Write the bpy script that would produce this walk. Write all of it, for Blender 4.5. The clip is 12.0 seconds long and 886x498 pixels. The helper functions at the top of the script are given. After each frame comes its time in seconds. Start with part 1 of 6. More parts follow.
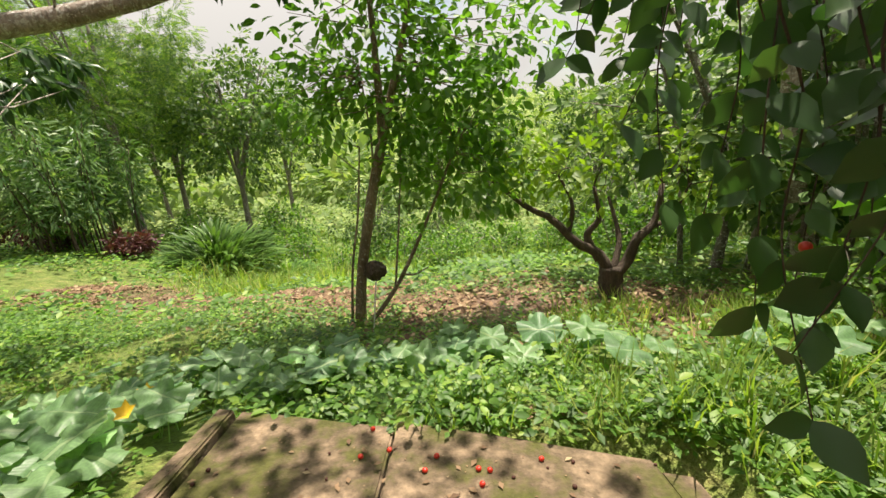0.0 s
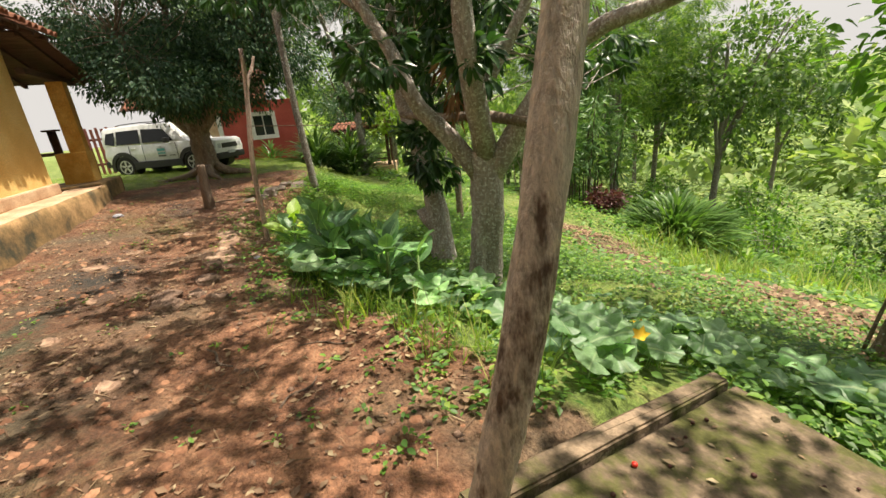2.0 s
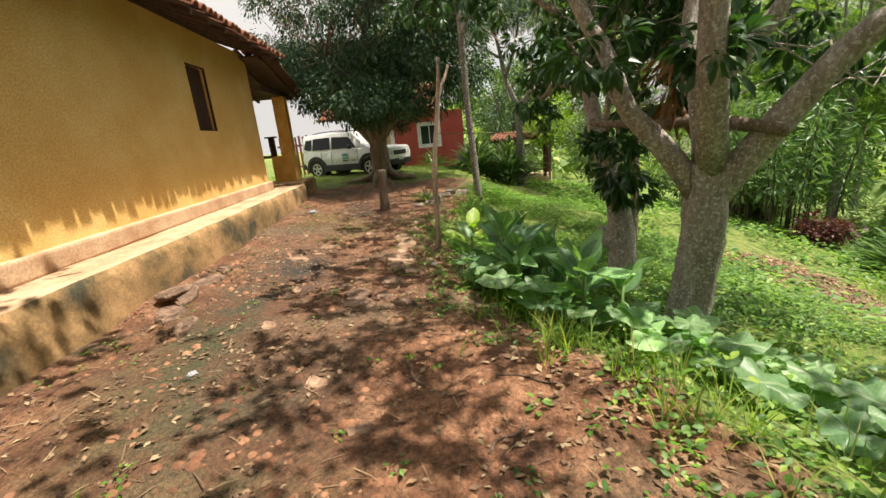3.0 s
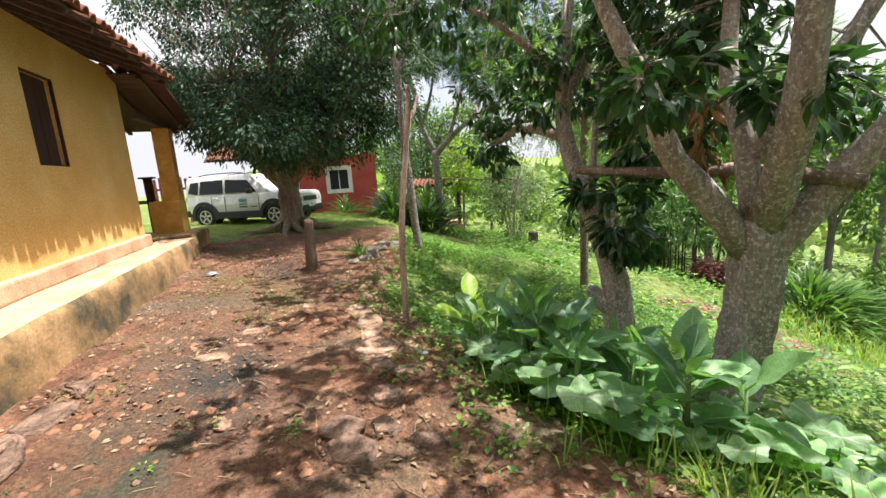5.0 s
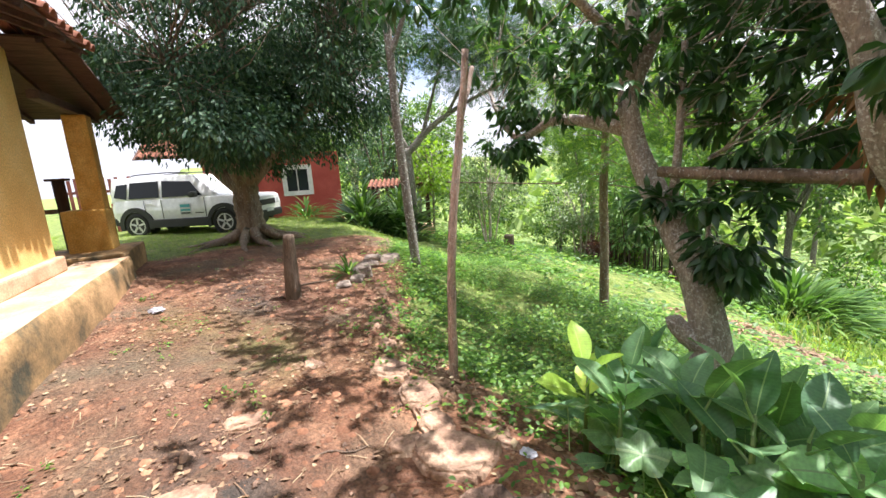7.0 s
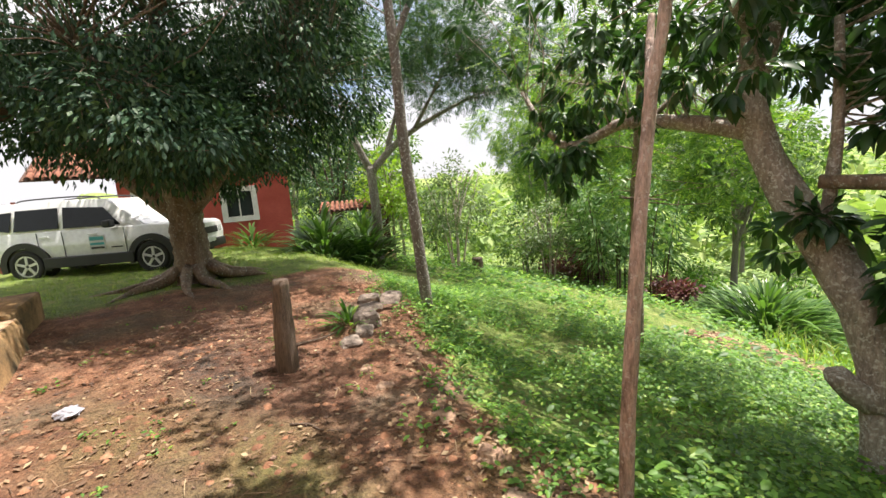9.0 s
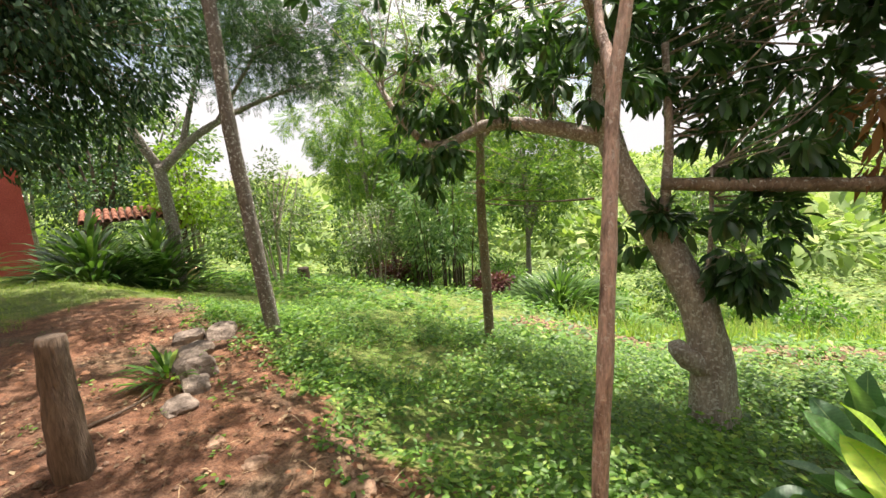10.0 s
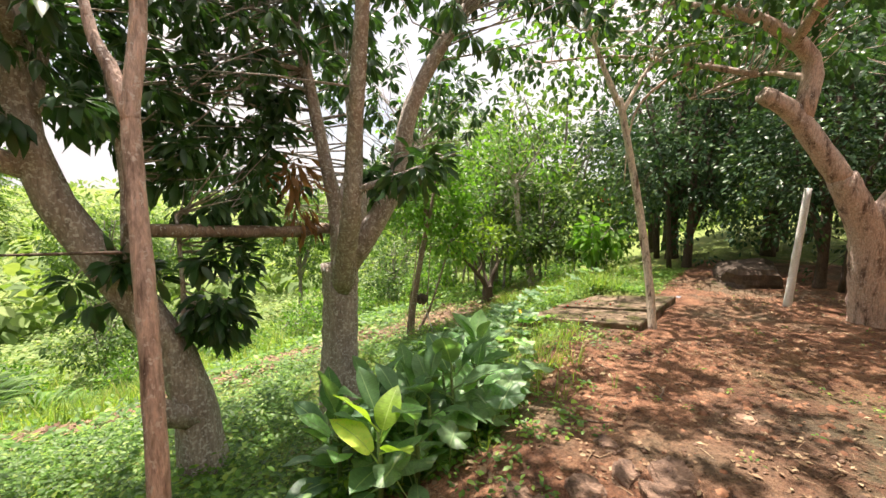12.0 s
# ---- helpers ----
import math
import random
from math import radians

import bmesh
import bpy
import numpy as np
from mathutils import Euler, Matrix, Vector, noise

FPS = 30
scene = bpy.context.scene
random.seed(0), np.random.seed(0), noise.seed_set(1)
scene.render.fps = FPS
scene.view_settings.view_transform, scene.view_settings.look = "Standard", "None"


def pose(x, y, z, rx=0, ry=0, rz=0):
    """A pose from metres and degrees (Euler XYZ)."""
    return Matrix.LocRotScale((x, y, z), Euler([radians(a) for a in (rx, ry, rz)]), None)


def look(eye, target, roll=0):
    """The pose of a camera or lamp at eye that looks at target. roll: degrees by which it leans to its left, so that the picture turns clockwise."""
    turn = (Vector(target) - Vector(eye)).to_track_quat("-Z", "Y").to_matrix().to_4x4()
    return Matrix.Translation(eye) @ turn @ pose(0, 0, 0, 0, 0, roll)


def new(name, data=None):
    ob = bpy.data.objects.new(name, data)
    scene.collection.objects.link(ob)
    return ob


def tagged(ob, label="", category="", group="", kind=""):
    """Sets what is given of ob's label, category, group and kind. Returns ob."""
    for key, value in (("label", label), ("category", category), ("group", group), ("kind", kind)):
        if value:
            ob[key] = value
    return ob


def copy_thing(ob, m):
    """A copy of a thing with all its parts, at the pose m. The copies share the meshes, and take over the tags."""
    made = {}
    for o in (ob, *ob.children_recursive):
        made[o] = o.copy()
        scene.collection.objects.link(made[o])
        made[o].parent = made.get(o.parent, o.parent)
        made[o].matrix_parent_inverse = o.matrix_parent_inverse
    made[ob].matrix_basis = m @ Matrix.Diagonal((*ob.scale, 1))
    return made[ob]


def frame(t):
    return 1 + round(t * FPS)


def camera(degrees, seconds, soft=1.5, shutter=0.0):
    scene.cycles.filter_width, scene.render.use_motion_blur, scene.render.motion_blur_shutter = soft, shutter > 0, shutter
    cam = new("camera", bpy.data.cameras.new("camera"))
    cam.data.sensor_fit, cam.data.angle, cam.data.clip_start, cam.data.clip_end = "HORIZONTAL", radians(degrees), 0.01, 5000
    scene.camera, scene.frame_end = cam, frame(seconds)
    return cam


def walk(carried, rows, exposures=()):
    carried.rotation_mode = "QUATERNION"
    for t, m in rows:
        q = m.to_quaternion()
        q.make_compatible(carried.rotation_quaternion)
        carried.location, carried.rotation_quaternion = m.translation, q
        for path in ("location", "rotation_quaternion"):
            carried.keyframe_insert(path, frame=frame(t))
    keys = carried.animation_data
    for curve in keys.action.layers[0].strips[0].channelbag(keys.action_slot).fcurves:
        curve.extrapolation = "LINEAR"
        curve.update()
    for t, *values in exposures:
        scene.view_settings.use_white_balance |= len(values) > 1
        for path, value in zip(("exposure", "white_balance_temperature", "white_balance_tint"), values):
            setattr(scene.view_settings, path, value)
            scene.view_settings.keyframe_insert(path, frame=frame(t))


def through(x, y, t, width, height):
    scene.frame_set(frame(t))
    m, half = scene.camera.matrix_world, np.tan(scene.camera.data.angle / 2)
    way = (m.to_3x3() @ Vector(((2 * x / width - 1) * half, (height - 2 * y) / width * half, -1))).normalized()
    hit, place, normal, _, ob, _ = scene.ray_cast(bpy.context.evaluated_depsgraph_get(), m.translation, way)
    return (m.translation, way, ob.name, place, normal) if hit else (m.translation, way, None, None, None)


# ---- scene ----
cam = camera(94.1, 12.0)
METRES, EYE, TILT, LEAN, TURN = 8.0, 1.5, 0.0, 4.4, 0.0
ROWS = [
    (0.0, 0.0, 0.0, 0.0, 0.55, -19.06, -1.58),
    (0.5, -0.0061, -0.0065, -0.002, 1.14, -21.06, -1.82),
    (1.0, -0.0114, -0.0079, -0.0018, 16.47, -21.12, -1.27),
    (1.5, -0.023, -0.0179, -0.0051, 39.76, -22.58, -0.08),
    (2.0, -0.0468, -0.0533, 0.0015, 58.27, -22.42, 2.82),
    (2.5, -0.0728, -0.0756, 0.0008, 68.51, -21.04, 2.41),
    (3.0, -0.1176, -0.0941, -0.0039, 77.86, -19.82, 4.18),
    (3.5, -0.1676, -0.1153, -0.0075, 77.66, -17.72, 3.59),
    (5.5, -0.3679, -0.1753, -0.0128, 60.2, -13.78, 2.0),
    (6.0, -0.4258, -0.1871, -0.0113, 59.32, -13.36, 2.9),
    (6.5, -0.4763, -0.1894, -0.0125, 56.57, -14.25, 2.06),
    (7.0, -0.5236, -0.1894, -0.0182, 56.23, -14.66, 1.09),
    (9.0, -0.7582, -0.2079, -0.0345, 46.95, -11.91, 1.16),
    (9.5, -0.8151, -0.2053, -0.0422, 37.54, -12.33, 1.3),
    (10.0, -0.8618, -0.1907, -0.0407, 21.23, -11.58, -0.4),
    (10.5, -0.8875, -0.1817, -0.0434, -1.03, -10.97, -2.25),
    (11.0, -0.9034, -0.1661, -0.0456, -19.94, -9.6, -1.91),
    (11.5, -0.9149, -0.1579, -0.0411, -36.79, -6.41, -2.37),
    (12.0, -0.9132, -0.167, -0.04, -50.24, -2.93, -3.34),
]
EXPOSURES = [(0.0, 0.72, 7200, 12), (3.7, 0.72, 7000, 12), (5.4, 1.18, 6200, 16), (7.0, 1.36, 6100, 18), (8.0, 1.28, 6200, 17), (9.0, 1.12, 6600, 15), (12.0, 1.16, 7000, 19)]
walk(cam, [(t, pose(0, 0, EYE, TILT, LEAN, TURN) @ pose(METRES * x, METRES * y, METRES * z, 90 + pitch, roll, yaw)) for t, x, y, z, yaw, pitch, roll in ROWS], EXPOSURES)

# ---- sky and sun ----
SUN = Vector((0.10, 0.30, 0.95)).normalized()
world = bpy.data.worlds.new("sky")
scene.world = world
world.use_nodes = True
wn, wl = world.node_tree.nodes, world.node_tree.links
wn.clear()
w_out, w_bg = wn.new("ShaderNodeOutputWorld"), wn.new("ShaderNodeBackground")
w_sky = wn.new("ShaderNodeTexSky")
w_sky.sky_type, w_sky.sun_disc = "NISHITA", False
w_sky.sun_elevation, w_sky.sun_rotation = math.asin(SUN.z), math.atan2(SUN.x, SUN.y)
w_co, w_no, w_ramp, w_mix = wn.new("ShaderNodeTexCoord"), wn.new("ShaderNodeTexNoise"), wn.new("ShaderNodeValToRGB"), wn.new("ShaderNodeMix")
w_no.inputs["Scale"].default_value, w_no.inputs["Detail"].default_value = 2.6, 6
w_ramp.color_ramp.elements[0].position, w_ramp.color_ramp.elements[1].position = 0.30, 0.50
w_mix.data_type = "RGBA"
w_mix.inputs["B"].default_value = (1, 1, 1, 1)
wl.new(w_co.outputs["Generated"], w_no.inputs["Vector"])
wl.new(w_no.outputs["Fac"], w_ramp.inputs["Fac"])
wl.new(w_ramp.outputs["Color"], w_mix.inputs["Factor"])
wl.new(w_sky.outputs["Color"], w_mix.inputs["A"])
# the clouds are brighter overhead, where the sun stands behind them
w_sep, w_high = wn.new("ShaderNodeSeparateXYZ"), wn.new("ShaderNodeValToRGB")
w_high.color_ramp.elements[0].color, w_high.color_ramp.elements[1].color = (4.9, 5.0, 5.1, 1), (9.8, 9.8, 9.7, 1)
w_high.color_ramp.elements[0].position, w_high.color_ramp.elements[1].position = 0.55, 1.0
wl.new(w_co.outputs["Generated"], w_sep.inputs[0])
w_half = wn.new("ShaderNodeMath")
w_half.operation = "MULTIPLY_ADD"
w_half.inputs[1].default_value, w_half.inputs[2].default_value = 0.5, 0.5
wl.new(w_sep.outputs["Z"], w_half.inputs[0])
wl.new(w_half.outputs[0], w_high.inputs["Fac"])
wl.new(w_high.outputs["Color"], w_mix.inputs["B"])
wl.new(w_mix.outputs["Result"], w_bg.inputs["Color"])
w_bg.inputs["Strength"].default_value = 0.092
wl.new(w_bg.outputs["Background"], w_out.inputs["Surface"])

sun = new("sun", bpy.data.lights.new("sun", "SUN"))
sun.data.energy, sun.data.angle, sun.data.color = 5.0, radians(0.7), (1.0, 0.95, 0.86)
sun.matrix_world = look(SUN * 60, (0, 0, 0))


# ---- materials ----
def shader(name):
    m = bpy.data.materials.new(name)
    m.use_nodes = True
    t = m.node_tree
    return m, t.nodes, t.links, t.nodes["Principled BSDF"]


def noise_node(n, l, scale, detail=4.0, rough=0.6, kind="Object"):
    c, k = n.new("ShaderNodeTexCoord"), n.new("ShaderNodeTexNoise")
    k.inputs["Scale"].default_value, k.inputs["Detail"].default_value, k.inputs["Roughness"].default_value = scale, detail, rough
    l.new(c.outputs[kind], k.inputs["Vector"])
    return k


def ramp_node(n, l, source, stops):
    r = n.new("ShaderNodeValToRGB")
    while len(r.color_ramp.elements) < len(stops):
        r.color_ramp.elements.new(0.5)
    for e, (p, c) in zip(r.color_ramp.elements, stops):
        e.position, e.color = p, (*c, 1) if len(c) == 3 else c
    l.new(source, r.inputs["Fac"])
    return r


def mix_node(n, l, fac, a, b, mode="MIX"):
    k = n.new("ShaderNodeMix")
    k.data_type, k.blend_type = "RGBA", mode
    for key, v in (("Factor", fac), ("A", a), ("B", b)):
        if isinstance(v, (int, float)):
            k.inputs[key].default_value = v
        elif isinstance(v, tuple):
            k.inputs[key].default_value = (*v, 1)
        else:
            l.new(v, k.inputs[key])
    return k.outputs["Result"]


def bump_node(n, l, p, source, strength=0.4, distance=0.02):
    b = n.new("ShaderNodeBump")
    b.inputs["Strength"].default_value, b.inputs["Distance"].default_value = strength, distance
    l.new(source, b.inputs["Height"])
    l.new(b.outputs["Normal"], p.inputs["Normal"])


def rough_mat(name, a, b, scale=6.0, fine=60.0, rough=0.85, bump=0.4, depth=0.01, kind="Object", mid=None, metal=0.0, spread=0.18):
    """Two tones in patches, a finer grain over them, and relief."""
    m, n, l, p = shader(name)
    big, small = noise_node(n, l, scale, 5, 0.65, kind), noise_node(n, l, fine, 3, 0.6, kind)
    stops = [(0.36, a), (0.64, b)] if mid is None else [(0.5 - spread, a), (0.5, mid), (0.5 + spread, b)]
    c = ramp_node(n, l, big.outputs["Fac"], stops).outputs["Color"]
    g = ramp_node(n, l, small.outputs["Fac"], [(0.3, (0.72, 0.72, 0.72)), (0.7, (1.2, 1.2, 1.2))]).outputs["Color"]
    l.new(mix_node(n, l, 1.0, c, g, "MULTIPLY"), p.inputs["Base Color"])
    p.inputs["Roughness"].default_value, p.inputs["Metallic"].default_value = rough, metal
    if bump:
        bump_node(n, l, p, small.outputs["Fac"], bump, depth)
    return m


def leaf_mat(name, a, b, rough=0.45, through=0.35, light=None):
    """Leaves: each leaf its own tone, light shines through the blade."""
    m, n, l, p = shader(name)
    g = n.new("ShaderNodeNewGeometry")
    stops = [(0.0, a), (1.0, b)] if light is None else [(0.0, a), (0.75, b), (1.0, light)]
    c = ramp_node(n, l, g.outputs["Random Per Island"], stops).outputs["Color"]
    k = noise_node(n, l, 0.8, 3)
    v = ramp_node(n, l, k.outputs["Fac"], [(0.3, (0.78, 0.8, 0.75)), (0.7, (1.2, 1.15, 1.05))]).outputs["Color"]
    c = mix_node(n, l, 1.0, c, v, "MULTIPLY")
    l.new(c, p.inputs["Base Color"])
    p.inputs["Roughness"].default_value = rough
    t, s = n.new("ShaderNodeBsdfTranslucent"), n.new("ShaderNodeMixShader")
    bright = mix_node(n, l, 1.0, c, (1.5, 1.7, 0.7), "MULTIPLY")
    l.new(bright, t.inputs["Color"])
    s.inputs["Fac"].default_value = through
    l.new(p.outputs["BSDF"], s.inputs[1])
    l.new(t.outputs["BSDF"], s.inputs[2])
    l.new(s.outputs["Shader"], n["Material Output"].inputs["Surface"])
    return m


def bark_mat(name, a, b, lichen=0.0, spots=(0.62, 0.64, 0.6), scale=7.0, grain=(1, 1, 0.25), edge=(0.3, 0.7)):
    m, n, l, p = shader(name)
    co, mp = n.new("ShaderNodeTexCoord"), n.new("ShaderNodeMapping")
    mp.inputs["Scale"].default_value = grain
    l.new(co.outputs["Object"], mp.inputs["Vector"])
    big, fine, vor = n.new("ShaderNodeTexNoise"), n.new("ShaderNodeTexNoise"), n.new("ShaderNodeTexNoise")
    for k, s, d in ((big, scale, 5), (fine, scale * 7, 4)):
        k.inputs["Scale"].default_value, k.inputs["Detail"].default_value, k.inputs["Roughness"].default_value = s, d, 0.7
        l.new(mp.outputs["Vector"], k.inputs["Vector"])
    vor.inputs["Scale"].default_value, vor.inputs["Detail"].default_value = 30, 5
    vor.inputs["Roughness"].default_value = 0.75
    l.new(co.outputs["Object"], vor.inputs["Vector"])
    c = ramp_node(n, l, big.outputs["Fac"], [(edge[0], a), (edge[1], b)]).outputs["Color"]
    g = ramp_node(n, l, fine.outputs["Fac"], [(0.3, (0.55, 0.55, 0.55)), (0.65, (1.25, 1.25, 1.25))]).outputs["Color"]
    c = mix_node(n, l, 1.0, c, g, "MULTIPLY")
    if lichen:
        f = ramp_node(n, l, vor.outputs["Fac"], [(0.60 - 0.14 * lichen, (0, 0, 0)), (0.64 - 0.12 * lichen, (1, 1, 1))]).outputs["Color"]
        c = mix_node(n, l, f, c, spots)
    l.new(c, p.inputs["Base Color"])
    p.inputs["Roughness"].default_value = 0.9
    bump_node(n, l, p, fine.outputs["Fac"], 0.8, 0.03)
    return m


def plain(name, c, rough=0.5, metal=0.0):
    m, n, l, p = shader(name)
    k = noise_node(n, l, 9.0, 4)
    v = ramp_node(n, l, k.outputs["Fac"], [(0.3, tuple(0.88 * q for q in c)), (0.7, tuple(min(1.0, 1.08 * q) for q in c))]).outputs["Color"]
    l.new(v, p.inputs["Base Color"])
    p.inputs["Roughness"].default_value, p.inputs["Metallic"].default_value = rough, metal
    return m


BARK_PALE = bark_mat("bark_pale_lichen", (0.25, 0.20, 0.165), (0.54, 0.46, 0.40), 0.46, (0.70, 0.68, 0.64))
BARK_BROWN = bark_mat("bark_brown", (0.145, 0.10, 0.068), (0.37, 0.275, 0.20), 0.1)
BARK_RED = bark_mat("bark_reddish", (0.12, 0.075, 0.058), (0.58, 0.425, 0.35), 0.25, (0.68, 0.60, 0.54), scale=9, grain=(1, 1, 0.22), edge=(0.34, 0.50))
BARK_GREY = bark_mat("bark_grey", (0.13, 0.11, 0.09), (0.27, 0.235, 0.20), 0.3)
BARK_NEAR = bark_mat("bark_peeling", (0.15, 0.10, 0.07), (0.62, 0.53, 0.43), 0.0, scale=6.5, grain=(1, 1, 0.4), edge=(0.37, 0.46))
BARK_DARK = bark_mat("bark_dark", (0.05, 0.035, 0.026), (0.13, 0.095, 0.07))
WOOD_OLD = bark_mat("weathered_wood", (0.09, 0.06, 0.04), (0.23, 0.165, 0.12), 0.0, scale=11, grain=(1, 1, 0.12))
LEAF_MANGO = leaf_mat("leaf_mango", (0.026, 0.075, 0.03), (0.062, 0.14, 0.045), 0.36, 0.24)
LEAF_DARK = leaf_mat("leaf_dark", (0.024, 0.062, 0.034), (0.06, 0.125, 0.065), 0.36, 0.2, (0.14, 0.23, 0.10))
LEAF_DARK.node_tree.nodes["Principled BSDF"].inputs["Specular IOR Level"].default_value = 0.25
LEAF_SHADE = leaf_mat("leaf_shade_tree", (0.022, 0.058, 0.036), (0.055, 0.115, 0.064), 0.5, 0.16, (0.12, 0.20, 0.10))
LEAF_SHADE.node_tree.nodes["Principled BSDF"].inputs["Specular IOR Level"].default_value = 0.22
LEAF_CANE = leaf_mat("leaf_cane", (0.06, 0.145, 0.055), (0.155, 0.27, 0.105), 0.42, 0.32, (0.24, 0.35, 0.15))
LEAF_SAP = leaf_mat("leaf_fresh", (0.07, 0.18, 0.03), (0.16, 0.32, 0.055), 0.45, 0.45)
LEAF_FRUIT = leaf_mat("leaf_fruit_tree", (0.023, 0.066, 0.025), (0.06, 0.13, 0.04), 0.36, 0.3)
LEAF_FEATHER = leaf_mat("leaf_feathery", (0.05, 0.12, 0.035), (0.16, 0.28, 0.065), 0.55, 0.42, (0.34, 0.45, 0.10))
LEAF_YELLOW = leaf_mat("leaf_yellow_green", (0.12, 0.22, 0.025), (0.24, 0.36, 0.04), 0.5, 0.45)
LEAF_SILVER = leaf_mat("leaf_silvery", (0.08, 0.14, 0.06), (0.2, 0.27, 0.15), 0.5, 0.3)
LEAF_COVER = leaf_mat("leaf_ground_cover", (0.045, 0.12, 0.022), (0.145, 0.30, 0.05), 0.5, 0.4, (0.30, 0.43, 0.08))
LEAF_GRASS = leaf_mat("grass_blade", (0.12, 0.22, 0.035), (0.28, 0.40, 0.08), 0.6, 0.4, (0.45, 0.42, 0.18))
LEAF_STRAP = leaf_mat("leaf_strap", (0.04, 0.105, 0.03), (0.11, 0.21, 0.055), 0.35, 0.3, (0.17, 0.27, 0.08))
LEAF_PURPLE = leaf_mat("leaf_purple", (0.07, 0.022, 0.03), (0.16, 0.05, 0.06), 0.5, 0.25, (0.12, 0.1, 0.05))
LEAF_DRY = leaf_mat("leaf_dry", (0.16, 0.075, 0.035), (0.34, 0.19, 0.09), 0.8, 0.15)
LEAF_LITTER = leaf_mat("leaf_litter", (0.12, 0.07, 0.045), (0.29, 0.19, 0.12), 0.9, 0.05, (0.40, 0.32, 0.21))
LEAF_FAR = leaf_mat("leaf_far_woods", (0.044, 0.10, 0.032), (0.125, 0.22, 0.065), 0.55, 0.36, (0.27, 0.36, 0.11))
# Paler than the near leaves: distance haze is put into this colour.
LEAF_HILL_HAZE = leaf_mat("leaf_hillside_haze", (0.12, 0.20, 0.07), (0.25, 0.35, 0.13), 0.8, 0.3, (0.36, 0.42, 0.18))


# ---- shape helpers ----
RNG = np.random.default_rng(7)


def rand(a=0.0, b=1.0, size=None):
    return RNG.uniform(a, b, size)


def step(a, b, x):
    t = np.clip((x - a) / (b - a), 0, 1)
    return t * t * (3 - 2 * t)


EDGE_X = [-40, -16, -11, -9, -7.5, -6, -5, -3.5, -2, 0, 2, 6, 40]
EDGE_Y = [3, 3, 2.2, 0.8, 0.55, 0.5, 0.45, 0.55, 0.95, 1.5, 1.9, 2.2, 2.2]


DROP_Y = [3, 3, 2.2, 0.5, 0.0, -0.2, -0.05, 0.4, 0.95, 1.5, 1.9, 2.2, 2.2]


def ground(x, y):
    """Height of the ground: a level yard, a bank, a garden slope, a valley and hills."""
    x, y = np.asarray(x, float), np.asarray(y, float)
    d = np.maximum(y - np.interp(x, EDGE_X, DROP_Y), 0)
    z = 0.06 - 0.025 * np.clip(y, -3, 3)
    z = z + 0.045 * np.clip(-9.5 - x, 0, 5) * step(6.0, 1.5, y) + 0.09 * np.clip(x - 2.5, 0, 14) * step(3.0, -1.0, y)
    z = z - 0.36 * np.minimum(d, 1.6) - 0.17 * np.clip(d - 1.6, 0, 2.5) - 0.07 * np.clip(d - 1.0, 0, 2) * step(-3.5, -1.8, x) - 0.265 * np.clip(d - 4.1, 0, 12) - 0.16 * np.clip(d - 16.1, 0, 40) - 0.11 * np.clip(d - 6, 0, 8) * step(-9, -5, x)
    under = step(-1.52, -1.40, x) * step(1.16, 1.02, x) * step(0.0, 0.14, y) * step(2.3, 1.9, y + 0.24 * (x + 1.3))
    z = z * (1 - under) + under * (-0.06 - 0.13 * (y - 0.4))
    far = np.clip(np.hypot(x + 6, y) - 95, 0, 420)
    west = step(-30, -60, x) * step(20, -5, y)
    far = far * (1 - west)
    z = z - 0.06 * west * np.clip(-24 - x, 0, 120)
    z = z + far * 0.018 * (1 + 0.25 * np.sin(x * 0.011 + 1.3) + 0.2 * np.sin(x * 0.027 + y * 0.008)) + 0.00008 * far * far
    r = np.hypot(x + 5, y - 2)
    near = step(30, 12, r)
    z = z + near * (0.018 * np.sin(2.1 * x + 1.7 * y) + 0.014 * np.sin(3.7 * x - 2.9 * y + 1) + 0.010 * np.sin(7.3 * x + 5.1 * y))
    return z + step(12, 40, r) * (0.5 * np.sin(0.21 * x + 0.5) * np.sin(0.17 * y)) + far * 0.006 * np.sin(0.05 * x + 0.07 * y)


def gz(x, y):
    return float(ground(x, y))


def mesh_of(name, verts, faces, mat, smooth=True):
    me = bpy.data.meshes.new(name)
    me.from_pydata([tuple(v) for v in verts], [], faces)
    me.materials.append(mat)
    if smooth:
        me.polygons.foreach_set("use_smooth", [True] * len(me.polygons))
    me.update()
    return me


def part(name, bm, material, parent, label="", smooth=False):
    """Links a bmesh (or a mesh) as one mesh object under a thing or a part; its coordinates are those of the thing."""
    if isinstance(bm, bmesh.types.BMesh):
        me = bpy.data.meshes.new(name)
        bm.to_mesh(me)
        bm.free()
        me.materials.append(material)
        if smooth:
            me.polygons.foreach_set("use_smooth", [True] * len(me.polygons))
    else:
        me = bm
    ob = new(name, me)
    ob.parent = parent
    return tagged(ob, label) if label else ob


def thing(name, label, category, at=(0, 0, 0), turn=0.0, group="", kind=""):
    ob = new(name)
    ob.matrix_world = pose(*at, 0, 0, turn)
    return tagged(ob, label, category, group, kind)


def box(x0, x1, y0, y1, z0, z1, bevel=0.0, seg=2, into=None):
    bm = bmesh.new() if into is None else into
    made = bmesh.ops.create_cube(bm, size=1)["verts"]
    for v in made:
        v.co = Vector(((x0 + x1) / 2 + v.co.x * (x1 - x0), (y0 + y1) / 2 + v.co.y * (y1 - y0), (z0 + z1) / 2 + v.co.z * (z1 - z0)))
    if bevel:
        edges = list({e for v in made for e in v.link_edges})
        bmesh.ops.bevel(bm, geom=edges, offset=bevel, segments=seg, affect="EDGES", profile=0.6)
    return bm


